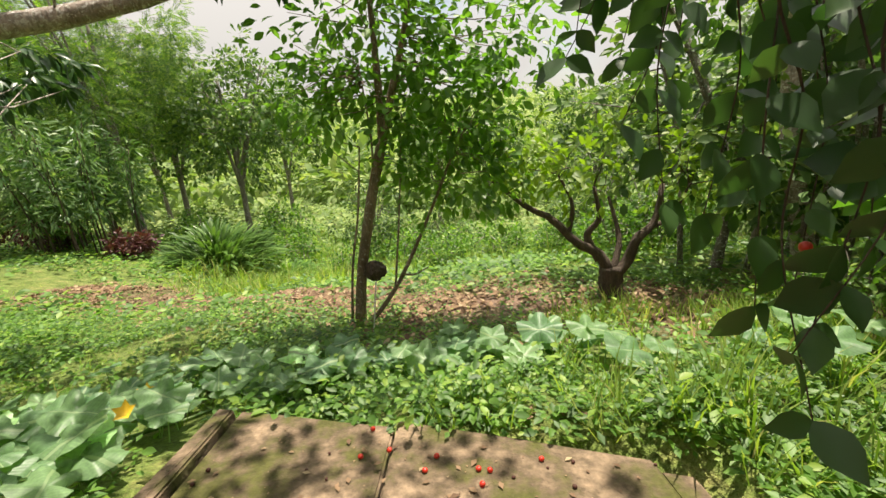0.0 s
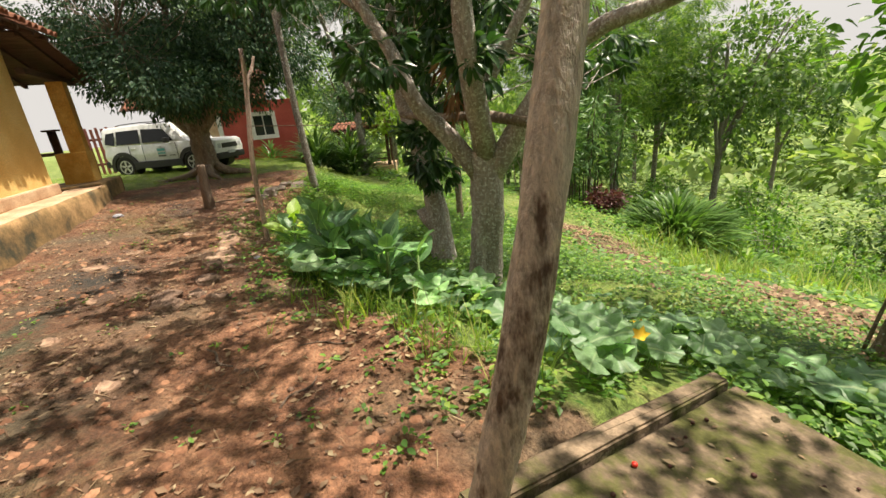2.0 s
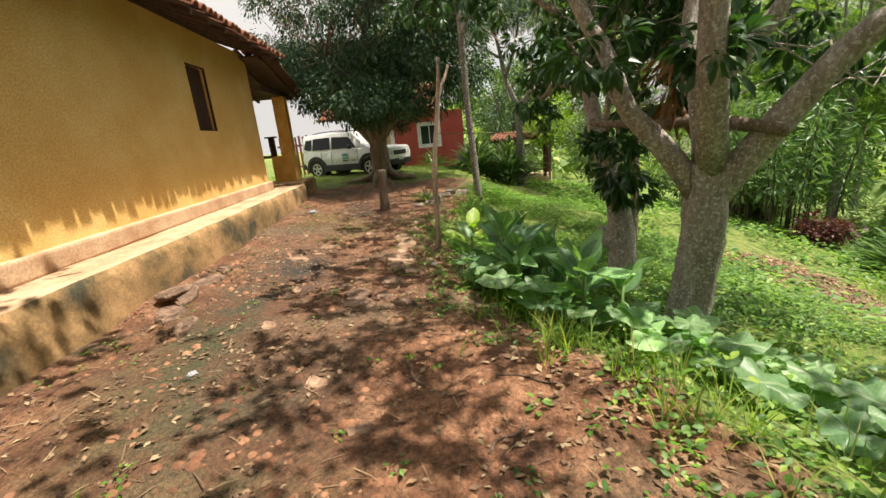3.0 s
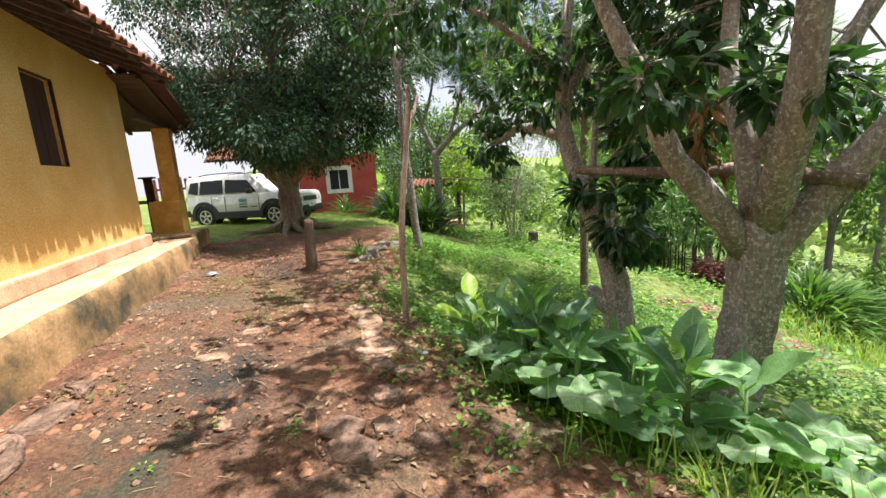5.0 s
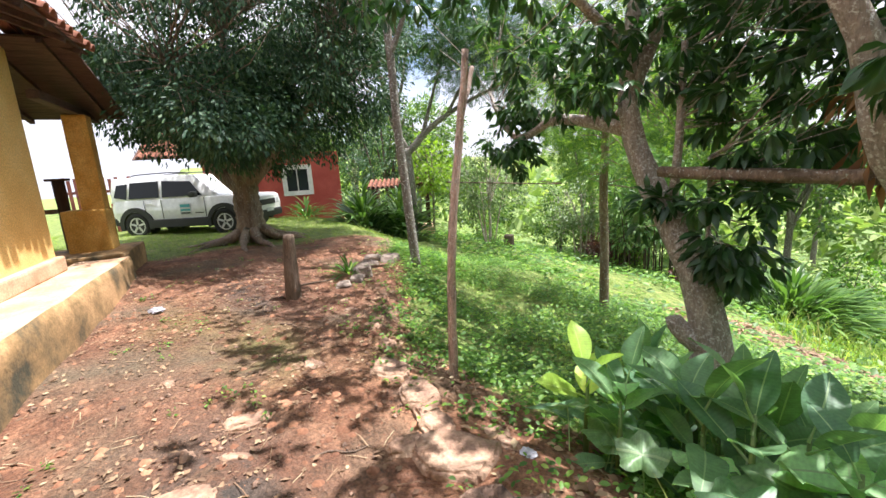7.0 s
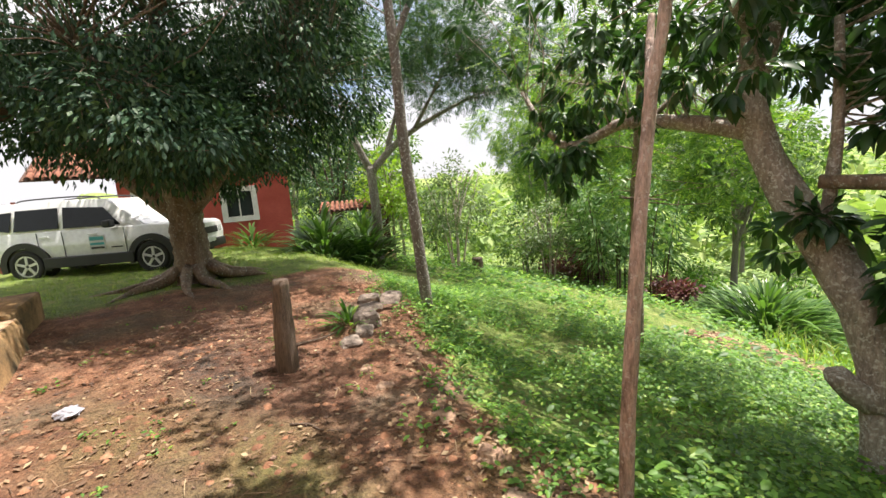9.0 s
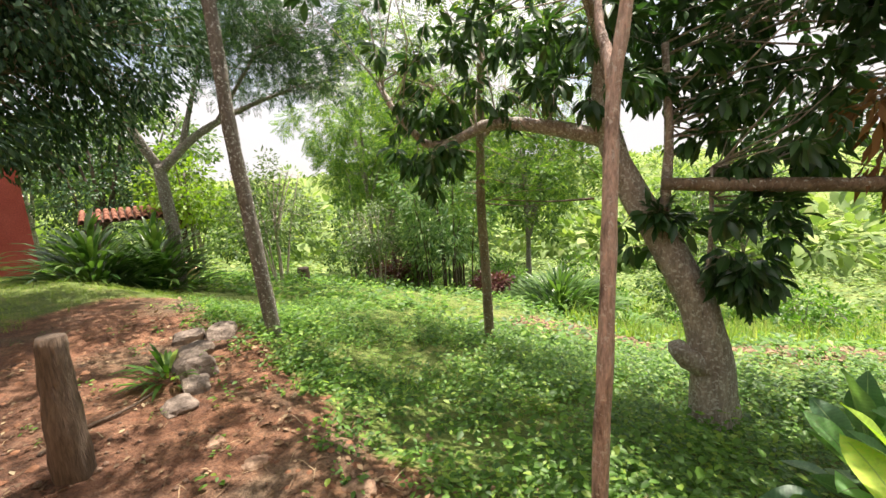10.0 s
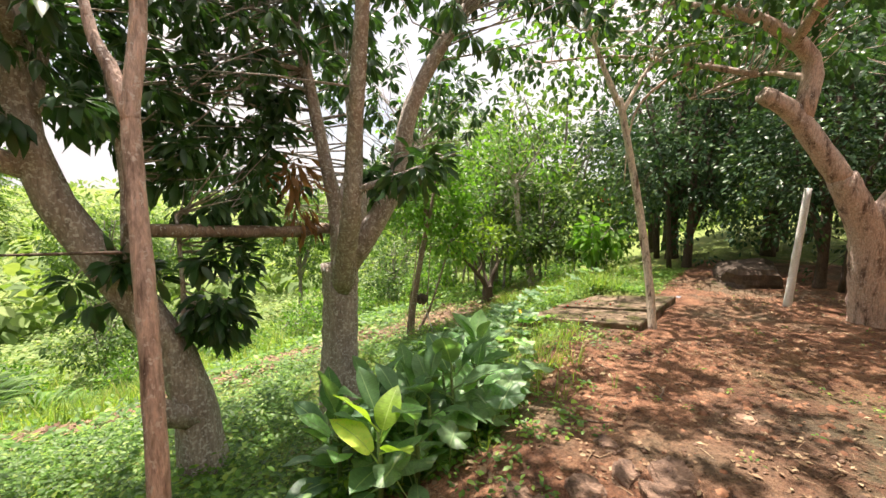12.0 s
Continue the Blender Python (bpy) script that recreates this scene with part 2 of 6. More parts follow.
def roughen(bm, amount, scale=3.0, cuts=0):
    if cuts:
        bmesh.ops.subdivide_edges(bm, edges=bm.edges[:], cuts=cuts, use_grid_fill=True)
    for v in bm.verts:
        v.co += amount * noise.noise_vector(v.co * scale)
    return bm


def smooth_line(pts, n):
    """n points along a smooth line through pts."""
    p = np.array(pts, float)
    if len(p) < 3:
        return p[0] + np.linspace(0, 1, n)[:, None] * (p[-1] - p[0])
    q = np.vstack([2 * p[0] - p[1], p, 2 * p[-1] - p[-2]])
    out = []
    for s in np.linspace(0, len(p) - 1 - 1e-6, n):
        i, t = int(s), s - int(s)
        a, b, c, d = q[i], q[i + 1], q[i + 2], q[i + 3]
        out.append(0.5 * (2 * b + (c - a) * t + (2 * a - 5 * b + 4 * c - d) * t * t + (3 * b - a - 3 * c + d) * t ** 3))
    return np.array(out)


def tube(verts, faces, pts, radii, seg=8, wob=0.0, ridges=0, phase=0.0):
    """Adds a tapered tube with closed ends to a list of vertices and faces."""
    pts = np.asarray(pts, float)
    base, n = len(verts), len(pts)
    tan = np.gradient(pts, axis=0)
    tan /= np.linalg.norm(tan, axis=1)[:, None] + 1e-9
    ref = np.array([1.0, 0, 0]) if abs(tan[0][0]) < 0.8 else np.array([0, 1.0, 0])
    for i in range(n):
        u = ref - tan[i] * (ref @ tan[i])
        u /= np.linalg.norm(u)
        ref = u
        w = np.cross(tan[i], u)
        for k in range(seg):
            a = 2 * math.pi * k / seg
            r = radii[i] * (1 + wob * math.sin(3 * a + 0.9 * i + phase) * 0.5 + wob * math.sin(2.3 * i + 1.7 * k + phase))
            if ridges:
                r *= 1 + 0.10 * math.cos(ridges * a + phase)
            verts.append(pts[i] + r * (math.cos(a) * u + math.sin(a) * w))
    for i in range(n - 1):
        for k in range(seg):
            a, b = base + i * seg + k, base + i * seg + (k + 1) % seg
            faces.append((a, b, b + seg, a + seg))
    faces.append(tuple(base + k for k in reversed(range(seg))))
    faces.append(tuple(base + (n - 1) * seg + k for k in range(seg)))


def tube_mesh(name, pts, r0, r1, mat, seg=10, n=14, wob=0.04, flare=0.0, ridges=0):
    v, f = [], []
    line = smooth_line(pts, n)
    s = np.linspace(0, 1, n)
    tube(v, f, line, r0 + (r1 - r0) * s + flare * np.exp(-s * n * 0.7), seg, wob, ridges)
    return mesh_of(name, v, f, mat)


# leaf blades: points and triangles, the stalk at the origin, the blade along +y, the upper face to +z
OVAL = (np.array([(0, 0, 0), (-0.26, 0.35, 0.07), (-0.24, 0.7, 0.05), (0, 1, -0.1), (0.24, 0.7, 0.05), (0.26, 0.35, 0.07), (0, 0.5, 0)]),
        [(0, 6, 1), (1, 6, 2), (2, 6, 3), (3, 6, 4), (4, 6, 5), (5, 6, 0)])
SMALL = (np.array([(0, 0, 0), (-0.27, 0.5, 0.06), (0, 1, -0.06), (0.27, 0.5, 0.06)]), [(0, 2, 1), (0, 3, 2)])
MANGO = (np.array([(0, 0, 0), (-0.15, 0.3, 0.045), (0, 0.3, 0), (0.15, 0.3, 0.045), (-0.155, 0.65, 0.02), (0, 0.65, -0.05), (0.155, 0.65, 0.02), (0, 1, -0.20)]),
         [(0, 2, 1), (0, 3, 2), (1, 2, 5), (1, 5, 4), (2, 3, 6), (2, 6, 5), (4, 5, 7), (5, 6, 7)])
LANCE = (np.array([(0, 0, 0), (-0.11, 0.45, 0.03), (0, 0.45, -0.02), (0.11, 0.45, 0.03), (0, 1, -0.16)]), [(0, 2, 1), (0, 3, 2), (1, 2, 4), (2, 3, 4)])
LANCE_WIDE = (np.array([(0, 0, 0), (-0.2, 0.45, 0.05), (0, 0.5, -0.02), (0.2, 0.45, 0.05), (0, 1, -0.16)]), [(0, 2, 1), (0, 3, 2), (1, 2, 4), (2, 3, 4)])
BLADE = (np.array([(-0.016, 0, 0), (0.016, 0, 0), (0.014, 0.55, 0.03), (-0.014, 0.55, 0.03), (0, 1, -0.1)]), [(0, 1, 2), (0, 2, 3), (3, 2, 4)])


def feather():
    v, f = [], []
    for i in range(7):
        for s in (-1, 1):
            y, k = 0.14 + 0.115 * i, len(v)
            w = 0.30 * (1 - 0.07 * i)
            v += [(0, y, 0), (s * w * 0.55, y + 0.02, 0.02), (s * w, y + 0.10, -0.03), (s * w * 0.5, y + 0.09, 0.02)]
            f += [(k, k + 1, k + 2), (k, k + 2, k + 3)]
    return np.array(v), f


FEATHER = feather()


def blades(name, shape, at, along, up, size, mat):
    """One mesh of many leaves: shape copied to the places at, along the directions, facing up."""
    v, f = shape
    at, along, up = np.asarray(at, float), np.asarray(along, float), np.asarray(up, float)
    n, k = len(at), len(v)
    size = np.broadcast_to(size, (n,))
    along = along / (np.linalg.norm(along, axis=1)[:, None] + 1e-9)
    x = np.cross(along, up)
    x /= np.linalg.norm(x, axis=1)[:, None] + 1e-9
    z = np.cross(x, along)
    co = at[:, None, :] + size[:, None, None] * (v[None, :, 0:1] * x[:, None, :] + v[None, :, 1:2] * along[:, None, :] + v[None, :, 2:3] * z[:, None, :])
    tri = (np.array(f)[None] + (np.arange(n) * k)[:, None, None]).reshape(-1)
    me = bpy.data.meshes.new(name)
    me.vertices.add(n * k)
    me.vertices.foreach_set("co", co.reshape(-1))
    me.loops.add(len(tri))
    me.loops.foreach_set("vertex_index", tri.astype(np.int32))
    m = len(tri) // 3
    me.polygons.add(m)
    me.polygons.foreach_set("loop_start", np.arange(m, dtype=np.int32) * 3)
    me.polygons.foreach_set("loop_total", np.full(m, 3, dtype=np.int32))
    me.materials.append(mat)
    me.update(calc_edges=True)
    me.validate()
    return me


def unit(n):
    d = RNG.normal(size=(n, 3))
    return d / np.linalg.norm(d, axis=1)[:, None]


def spray(tips, ways, count, spread, size, droop=0.3, flat=0.6, shape=OVAL, name="crown", mat=None):
    """Leaves in tufts round the tips of twigs."""
    tips, ways = np.repeat(np.asarray(tips, float), count, 0), np.repeat(np.asarray(ways, float), count, 0)
    n = len(tips)
    out = unit(n)
    at = tips + out * spread * rand(0.1, 1, n)[:, None] ** 0.7
    along = out * 0.9 + ways * 0.5
    along[:, 2] -= droop
    up = unit(n) * (1 - flat) + np.array([0, 0, 1.0]) * flat
    return blades(name, shape, at, along, up, size * rand(0.6, 1.2, n), mat)


def lumps(n, centre, radii, hollow=0.35):
    """Places in an uneven shell of a crown, with gaps."""
    d = unit(n)
    r = hollow + (1 - hollow) * rand(0, 1, n) ** 0.6
    k = np.array([noise.noise(Vector(q) * 2.2 + Vector(centre)) for q in d])
    p = np.array(centre) + d * r[:, None] * np.array(radii) * (1 + 0.45 * k)[:, None]
    return p[k > -0.42], d[k > -0.42]


def twig_mesh(name, starts, ends, r, mat):
    v, f = [], []
    for a, b in zip(starts, ends):
        m = (np.array(a) + np.array(b)) / 2 + RNG.normal(size=3) * 0.06 * np.linalg.norm(np.array(b) - np.array(a))
        tube(v, f, [a, m, b], [r, r * 0.7, r * 0.3], 4)
    return mesh_of(name, v, f, mat)


def nearest(points, targets):
    p, t = np.asarray(points), np.asarray(targets)
    far = ((p[:, None] - t[None]) ** 2).sum(2)
    return t[np.argmin(far * rand(0.6, 1.6, far.shape), 1)]


def tree(name, label, category, base, trunk, limbs, bark, r0, crowns, leaf, shape=OVAL, size=0.12, per=14, tuft=0.25, droop=0.3, twig=0.012,
         flare=0.0, r1=None, ridges=0, wob=0.05, group="", turn=0.0):
    """trunk and limbs: lines in metres from the foot; limbs with their radii; crowns: (twig count, centre, radii)."""
    ob = thing(name, label, category, base, turn, group)
    part("trunk", tube_mesh("trunk", trunk, r0, r0 * 0.6 if r1 is None else r1, bark, 14, 22, wob, flare, ridges), None, ob)
    wood = list(smooth_line(trunk, 30))[14:]
    for line, a, b in limbs:
        part("limb", tube_mesh("limb", line, a, b, bark, 8, 12, wob), None, ob)
        wood += list(smooth_line(line, 26))[5:]
    tips, ways = [], []
    for n, c, r in crowns:
        p, d = lumps(n, c, r)
        tips.append(p)
        ways.append(d)
    if tips:
        tips, ways = np.vstack(tips), np.vstack(ways)
        if twig:
            few = tips[::2]
            tagged(part("twig", twig_mesh("twig", nearest(few, wood), few, twig, bark), None, ob), kind="stuff")
        part("crown", spray(tips, ways, per, tuft, size, droop, 0.55, shape, "crown", leaf), None, ob)
    return ob


# ---- the ground ----
def soil_mask(x, y):
    e = np.interp(x, EDGE_X, EDGE_Y)
    wave = 0.25 * np.sin(1.9 * x + 0.6) + 0.16 * np.sin(4.3 * x + 2.2 * y) + 0.1 * np.sin(9 * x - 5 * y)
    inner = step(0.25, -0.35, y - e - 0.6 * wave)
    inner = inner * (1 - step(-0.9, -0.4, x) * step(1.15, 1.45, y))
    inner = inner * (1 - step(0.75, 1.25, x) * step(0.2, 0.9, y))
    return inner * step(-15.5, -12.5, x + 0.8 * wave) * step(7.5, 3.5, x + wave) * step(-9, -6, y)


def spaced(lo, hi, fine_lo, fine_hi, fine, grow):
    a = list(np.arange(fine_lo, fine_hi, fine))
    s = fine
    while a[-1] < hi:
        s *= grow
        a.append(a[-1] + s)
    s = fine
    while a[0] > lo:
        s *= grow
        a.insert(0, a[0] - s)
    return np.array(a)


def build_ground():
    xs, ys = spaced(-900, 900, -13, 3.5, 0.11, 1.09), spaced(-700, 900, -3.5, 8, 0.11, 1.09)
    X, Y = np.meshgrid(xs, ys)
    Z = ground(X, Y)
    n, m = X.shape
    idx = np.arange(n * m).reshape(n, m)
    quads = np.stack([idx[:-1, :-1], idx[:-1, 1:], idx[1:, 1:], idx[1:, :-1]], -1).reshape(-1, 4)
    me = bpy.data.meshes.new("ground")
    me.vertices.add(n * m)
    me.vertices.foreach_set("co", np.stack([X, Y, Z], -1).reshape(-1))
    me.loops.add(len(quads) * 4)
    me.loops.foreach_set("vertex_index", quads.reshape(-1).astype(np.int32))
    me.polygons.add(len(quads))
    me.polygons.foreach_set("loop_start", np.arange(len(quads), dtype=np.int32) * 4)
    me.polygons.foreach_set("loop_total", np.full(len(quads), 4, dtype=np.int32))
    me.polygons.foreach_set("use_smooth", np.ones(len(quads), dtype=bool))
    me.update(calc_edges=True)
    a = me.attributes.new("soil", "FLOAT", "POINT")
    a.data.foreach_set("value", soil_mask(X, Y).reshape(-1))
    band = np.exp(-((Y - (5.2 - 0.5 * np.clip(X, -7, 3) + 0.3 * np.sin(1.3 * X))) / 1.15) ** 2) * step(-10, -6, X) * step(5, 3, X)
    b = me.attributes.new("litter", "FLOAT", "POINT")
    b.data.foreach_set("value", np.clip(band, 0, 1).reshape(-1))
    spot = lambda cx, cy, rx, ry: np.exp(-(((X - cx) / rx) ** 2 + ((Y - cy) / ry) ** 2))
    # Dark earth patches; those by the walkway and west yard paint in tree shade.
    damp_shade = 0.9 * spot(-4.6, -2.15, 1.5, 0.45) + 0.6 * spot(-3.0, -1.3, 1.0, 0.4) + 0.95 * spot(-6.2, -1.55, 1.3, 0.55) + 0.7 * spot(-10.2, -0.9, 0.9, 0.35) + 0.45 * spot(-9.2, -0.5, 1.6, 0.6) + 0.4 * spot(-11.5, -0.4, 1.2, 0.7) + 0.5 * spot(-3.2, -1.9, 1.2, 0.5) + 0.45 * spot(-8.9, -1.9, 1.0, 0.5)
    moss = 0.9 * spot(-8.3, -0.95, 0.9, 0.35) + 0.7 * spot(-7.4, 0.0, 0.6, 0.3) + 0.5 * spot(-3.9, -2.2, 1.5, 0.5) + 0.6 * spot(-9.6, -1.6, 0.8, 0.4) + 0.4 * spot(-2.2, -1.4, 0.9, 0.5)
    for key, value in (("damp_shade", damp_shade), ("moss", moss)):
        q = me.attributes.new(key, "FLOAT", "POINT")
        q.data.foreach_set("value", np.clip(value, 0, 1).reshape(-1))
    mt, nd, l, p = shader("ground")
    soil_at, lit_at = nd.new("ShaderNodeAttribute"), nd.new("ShaderNodeAttribute")
    soil_at.attribute_name, lit_at.attribute_name = "soil", "litter"
    big, mid, fine = noise_node(nd, l, 0.55, 5), noise_node(nd, l, 3.2, 6, 0.7), noise_node(nd, l, 38, 4, 0.7)
    red = ramp_node(nd, l, mid.outputs["Fac"], [(0.28, (0.085, 0.045, 0.027)), (0.46, (0.205, 0.092, 0.048)), (0.66, (0.40, 0.205, 0.115))]).outputs["Color"]
    grey = ramp_node(nd, l, big.outputs["Fac"], [(0.5, (0, 0, 0)), (0.66, (0.75, 0.75, 0.75))]).outputs["Color"]
    red = mix_node(nd, l, grey, red, (0.16, 0.135, 0.085))
    damp_shade_at, moss_at = nd.new("ShaderNodeAttribute"), nd.new("ShaderNodeAttribute")
    damp_shade_at.attribute_name, moss_at.attribute_name = "damp_shade", "moss"
    for at_node, tone in ((damp_shade_at, (0.055, 0.05, 0.043)), (moss_at, (0.12, 0.125, 0.035))):
        gate = nd.new("ShaderNodeMath")
        gate.operation = "MULTIPLY"
        l.new(at_node.outputs["Fac"], gate.inputs[0])
        l.new(ramp_node(nd, l, mid.outputs["Fac"], [(0.36, (0, 0, 0)), (0.56, (1, 1, 1))]).outputs["Color"], gate.inputs[1])
        red = mix_node(nd, l, gate.outputs[0], red, tone)
    grass = ramp_node(nd, l, mid.outputs["Fac"], [(0.3, (0.085, 0.13, 0.025)), (0.52, (0.17, 0.24, 0.05)), (0.7, (0.33, 0.32, 0.11))]).outputs["Color"]
    dry = ramp_node(nd, l, mid.outputs["Fac"], [(0.35, (0.13, 0.075, 0.055)), (0.65, (0.3, 0.2, 0.14))]).outputs["Color"]
    c = mix_node(nd, l, lit_at.outputs["Fac"], grass, dry)
    edge = nd.new("ShaderNodeMath")
    edge.operation, edge.use_clamp = "MULTIPLY_ADD", True
    edge.inputs[1].default_value, edge.inputs[2].default_value = 0.9, -0.45
    l.new(mid.outputs["Fac"], edge.inputs[0])
    add = nd.new("ShaderNodeMath")
    add.operation = "ADD"
    l.new(soil_at.outputs["Fac"], add.inputs[0])
    l.new(edge.outputs[0], add.inputs[1])
    sharp = ramp_node(nd, l, add.outputs[0], [(0.35, (0, 0, 0)), (0.62, (1, 1, 1))]).outputs["Color"]
    c = mix_node(nd, l, sharp, c, red)
    g = ramp_node(nd, l, fine.outputs["Fac"], [(0.32, (0.5, 0.5, 0.5)), (0.68, (1.42, 1.4, 1.38))]).outputs["Color"]
    l.new(mix_node(nd, l, 1.0, c, g, "MULTIPLY"), p.inputs["Base Color"])
    p.inputs["Roughness"].default_value = 0.95
    both = nd.new("ShaderNodeMath")
    both.operation = "MULTIPLY_ADD"
    both.inputs[1].default_value = 2.2
    l.new(noise_node(nd, l, 11, 5, 0.7).outputs["Fac"], both.inputs[0])
    l.new(fine.outputs["Fac"], both.inputs[2])
    bump_node(nd, l, p, both.outputs[0], 1.0, 0.035)
    me.materials.append(mt)
    tagged(new("ground", me), "red earth yard and weedy green garden slope falling to a valley", "ground", kind="structure")


build_ground()

# ---- buildings ----
WALL_YELLOW = rough_mat("yellow_limewash", (0.70, 0.43, 0.14), (0.82, 0.60, 0.26), 1.1, 45, 0.9, 0.25, 0.004, mid=(0.77, 0.51, 0.185))
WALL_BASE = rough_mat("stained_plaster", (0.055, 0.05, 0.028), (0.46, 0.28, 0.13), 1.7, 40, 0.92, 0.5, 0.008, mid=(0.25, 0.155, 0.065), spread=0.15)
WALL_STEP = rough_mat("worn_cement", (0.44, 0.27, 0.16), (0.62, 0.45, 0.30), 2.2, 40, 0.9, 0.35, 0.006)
WALL_COLUMN = rough_mat("ochre_limewash", (0.52, 0.27, 0.05), (0.68, 0.42, 0.12), 2.4, 45, 0.9, 0.3, 0.004)
WALL_RED = rough_mat("red_limewash", (0.44, 0.075, 0.06), (0.54, 0.11, 0.085), 1.2, 40, 0.9, 0.2, 0.004)
PAINT_WHITE = rough_mat("white_paint", (0.70, 0.69, 0.66), (0.80, 0.79, 0.77), 5, 60, 0.7, 0.1, 0.002)
WOOD_SHUTTER = bark_mat("shutter_wood", (0.045, 0.02, 0.014), (0.085, 0.04, 0.028), 0.0, scale=14, grain=(1, 1, 0.1))
WOOD_RAFTER = bark_mat("rafter_wood", (0.06, 0.032, 0.022), (0.14, 0.08, 0.055), 0.0, scale=12, grain=(0.1, 1, 1))
TILE_CLAY = rough_mat("clay_tile", (0.16, 0.065, 0.04), (0.36, 0.16, 0.095), 7, 60, 0.9, 0.4, 0.006, mid=(0.26, 0.105, 0.065))
GLASS_DARK = plain("window_glass", (0.03, 0.04, 0.045), 0.08)
HOUSE_AT, HOUSE_TURN = (-12.1, -2.30, 0.0), -7.8


def wall_with_hole(x0, x1, y0, y1, z0, z1, hx0, hx1, hz0, hz1):
    bm = bmesh.new()
    for a, b, c, d in ((x0, hx0, z0, z1), (hx1, x1, z0, z1), (hx0, hx1, z0, hz0), (hx0, hx1, hz1, z1)):
        box(a, b, y0, y1, c, d, into=bm)
    bmesh.ops.remove_doubles(bm, verts=bm.verts[:], dist=0.001)
    return bm


def tile_mesh(length=0.5, r=0.085):
    v, f = [], []
    for j, s in ((0, 1.0), (1, 0.82)):
        for t in (0.0, 0.014):
            for k in range(7):
                a = math.pi * k / 6
                v.append((math.cos(a) * (r - t) * s, -length * j, math.sin(a) * (r - t) * s))
    for k in range(6):
        f += [(k, k + 1, k + 15, k + 14), (k + 8, k + 7, k + 21, k + 22), (k + 1, k, k + 7, k + 8)]
    return mesh_of("roof_tile", v, f, TILE_CLAY)


def tile_roof(house, name, x0, x1, rows, origin, slope, turn, step_x=0.19, singles=True):
    """Barrel tiles in courses above a board; origin: middle of the eave in the house's own metres."""
    roof = new(name)
    roof.parent = house
    roof.matrix_basis = pose(*origin, -slope, 0, turn)
    length = rows * 0.40
    board = box(x0, x1, -length, -0.04, -0.05, -0.02)
    part("roof_board", board, WOOD_RAFTER, roof)
    me = tile_mesh()
    v, f, count = [], [], 0
    base_v = [tuple(q.co) for q in me.vertices]
    base_f = [tuple(q.vertices) for q in me.polygons]
    for j in range(rows):
        for i in range(int((x1 - x0) / step_x)):
            x, y, z = x0 + step_x * (i + 0.5) + rand(-0.012, 0.012), -0.40 * j + rand(-0.025, 0.03), 0.015 + rand(-0.006, 0.01)
            if singles and j < 2 and count < 150:
                ob = new("roof_tile", me)
                ob.parent = roof
                ob.matrix_basis = pose(x, y, z, rand(-2, 2), rand(-3, 3), rand(-2.5, 2.5))
                count += 1
            else:
                k = len(v)
                v += [(q[0] + x, q[1] + y, q[2] + z) for q in base_v]
                f += [tuple(q + k for q in face) for face in base_f]
    if v:
        rest = part("roof_tiles_joined", mesh_of("roof_tiles_joined", v, f, TILE_CLAY), None, roof)
        tagged(rest, kind="stuff")
    for i in range(int((x1 - x0) / 0.55)):
        x = x0 + 0.3 + 0.55 * i
        part("rafter", box(x - 0.035, x + 0.035, -length, -0.02, -0.12, -0.052, 0.008), WOOD_RAFTER, roof)
    return roof


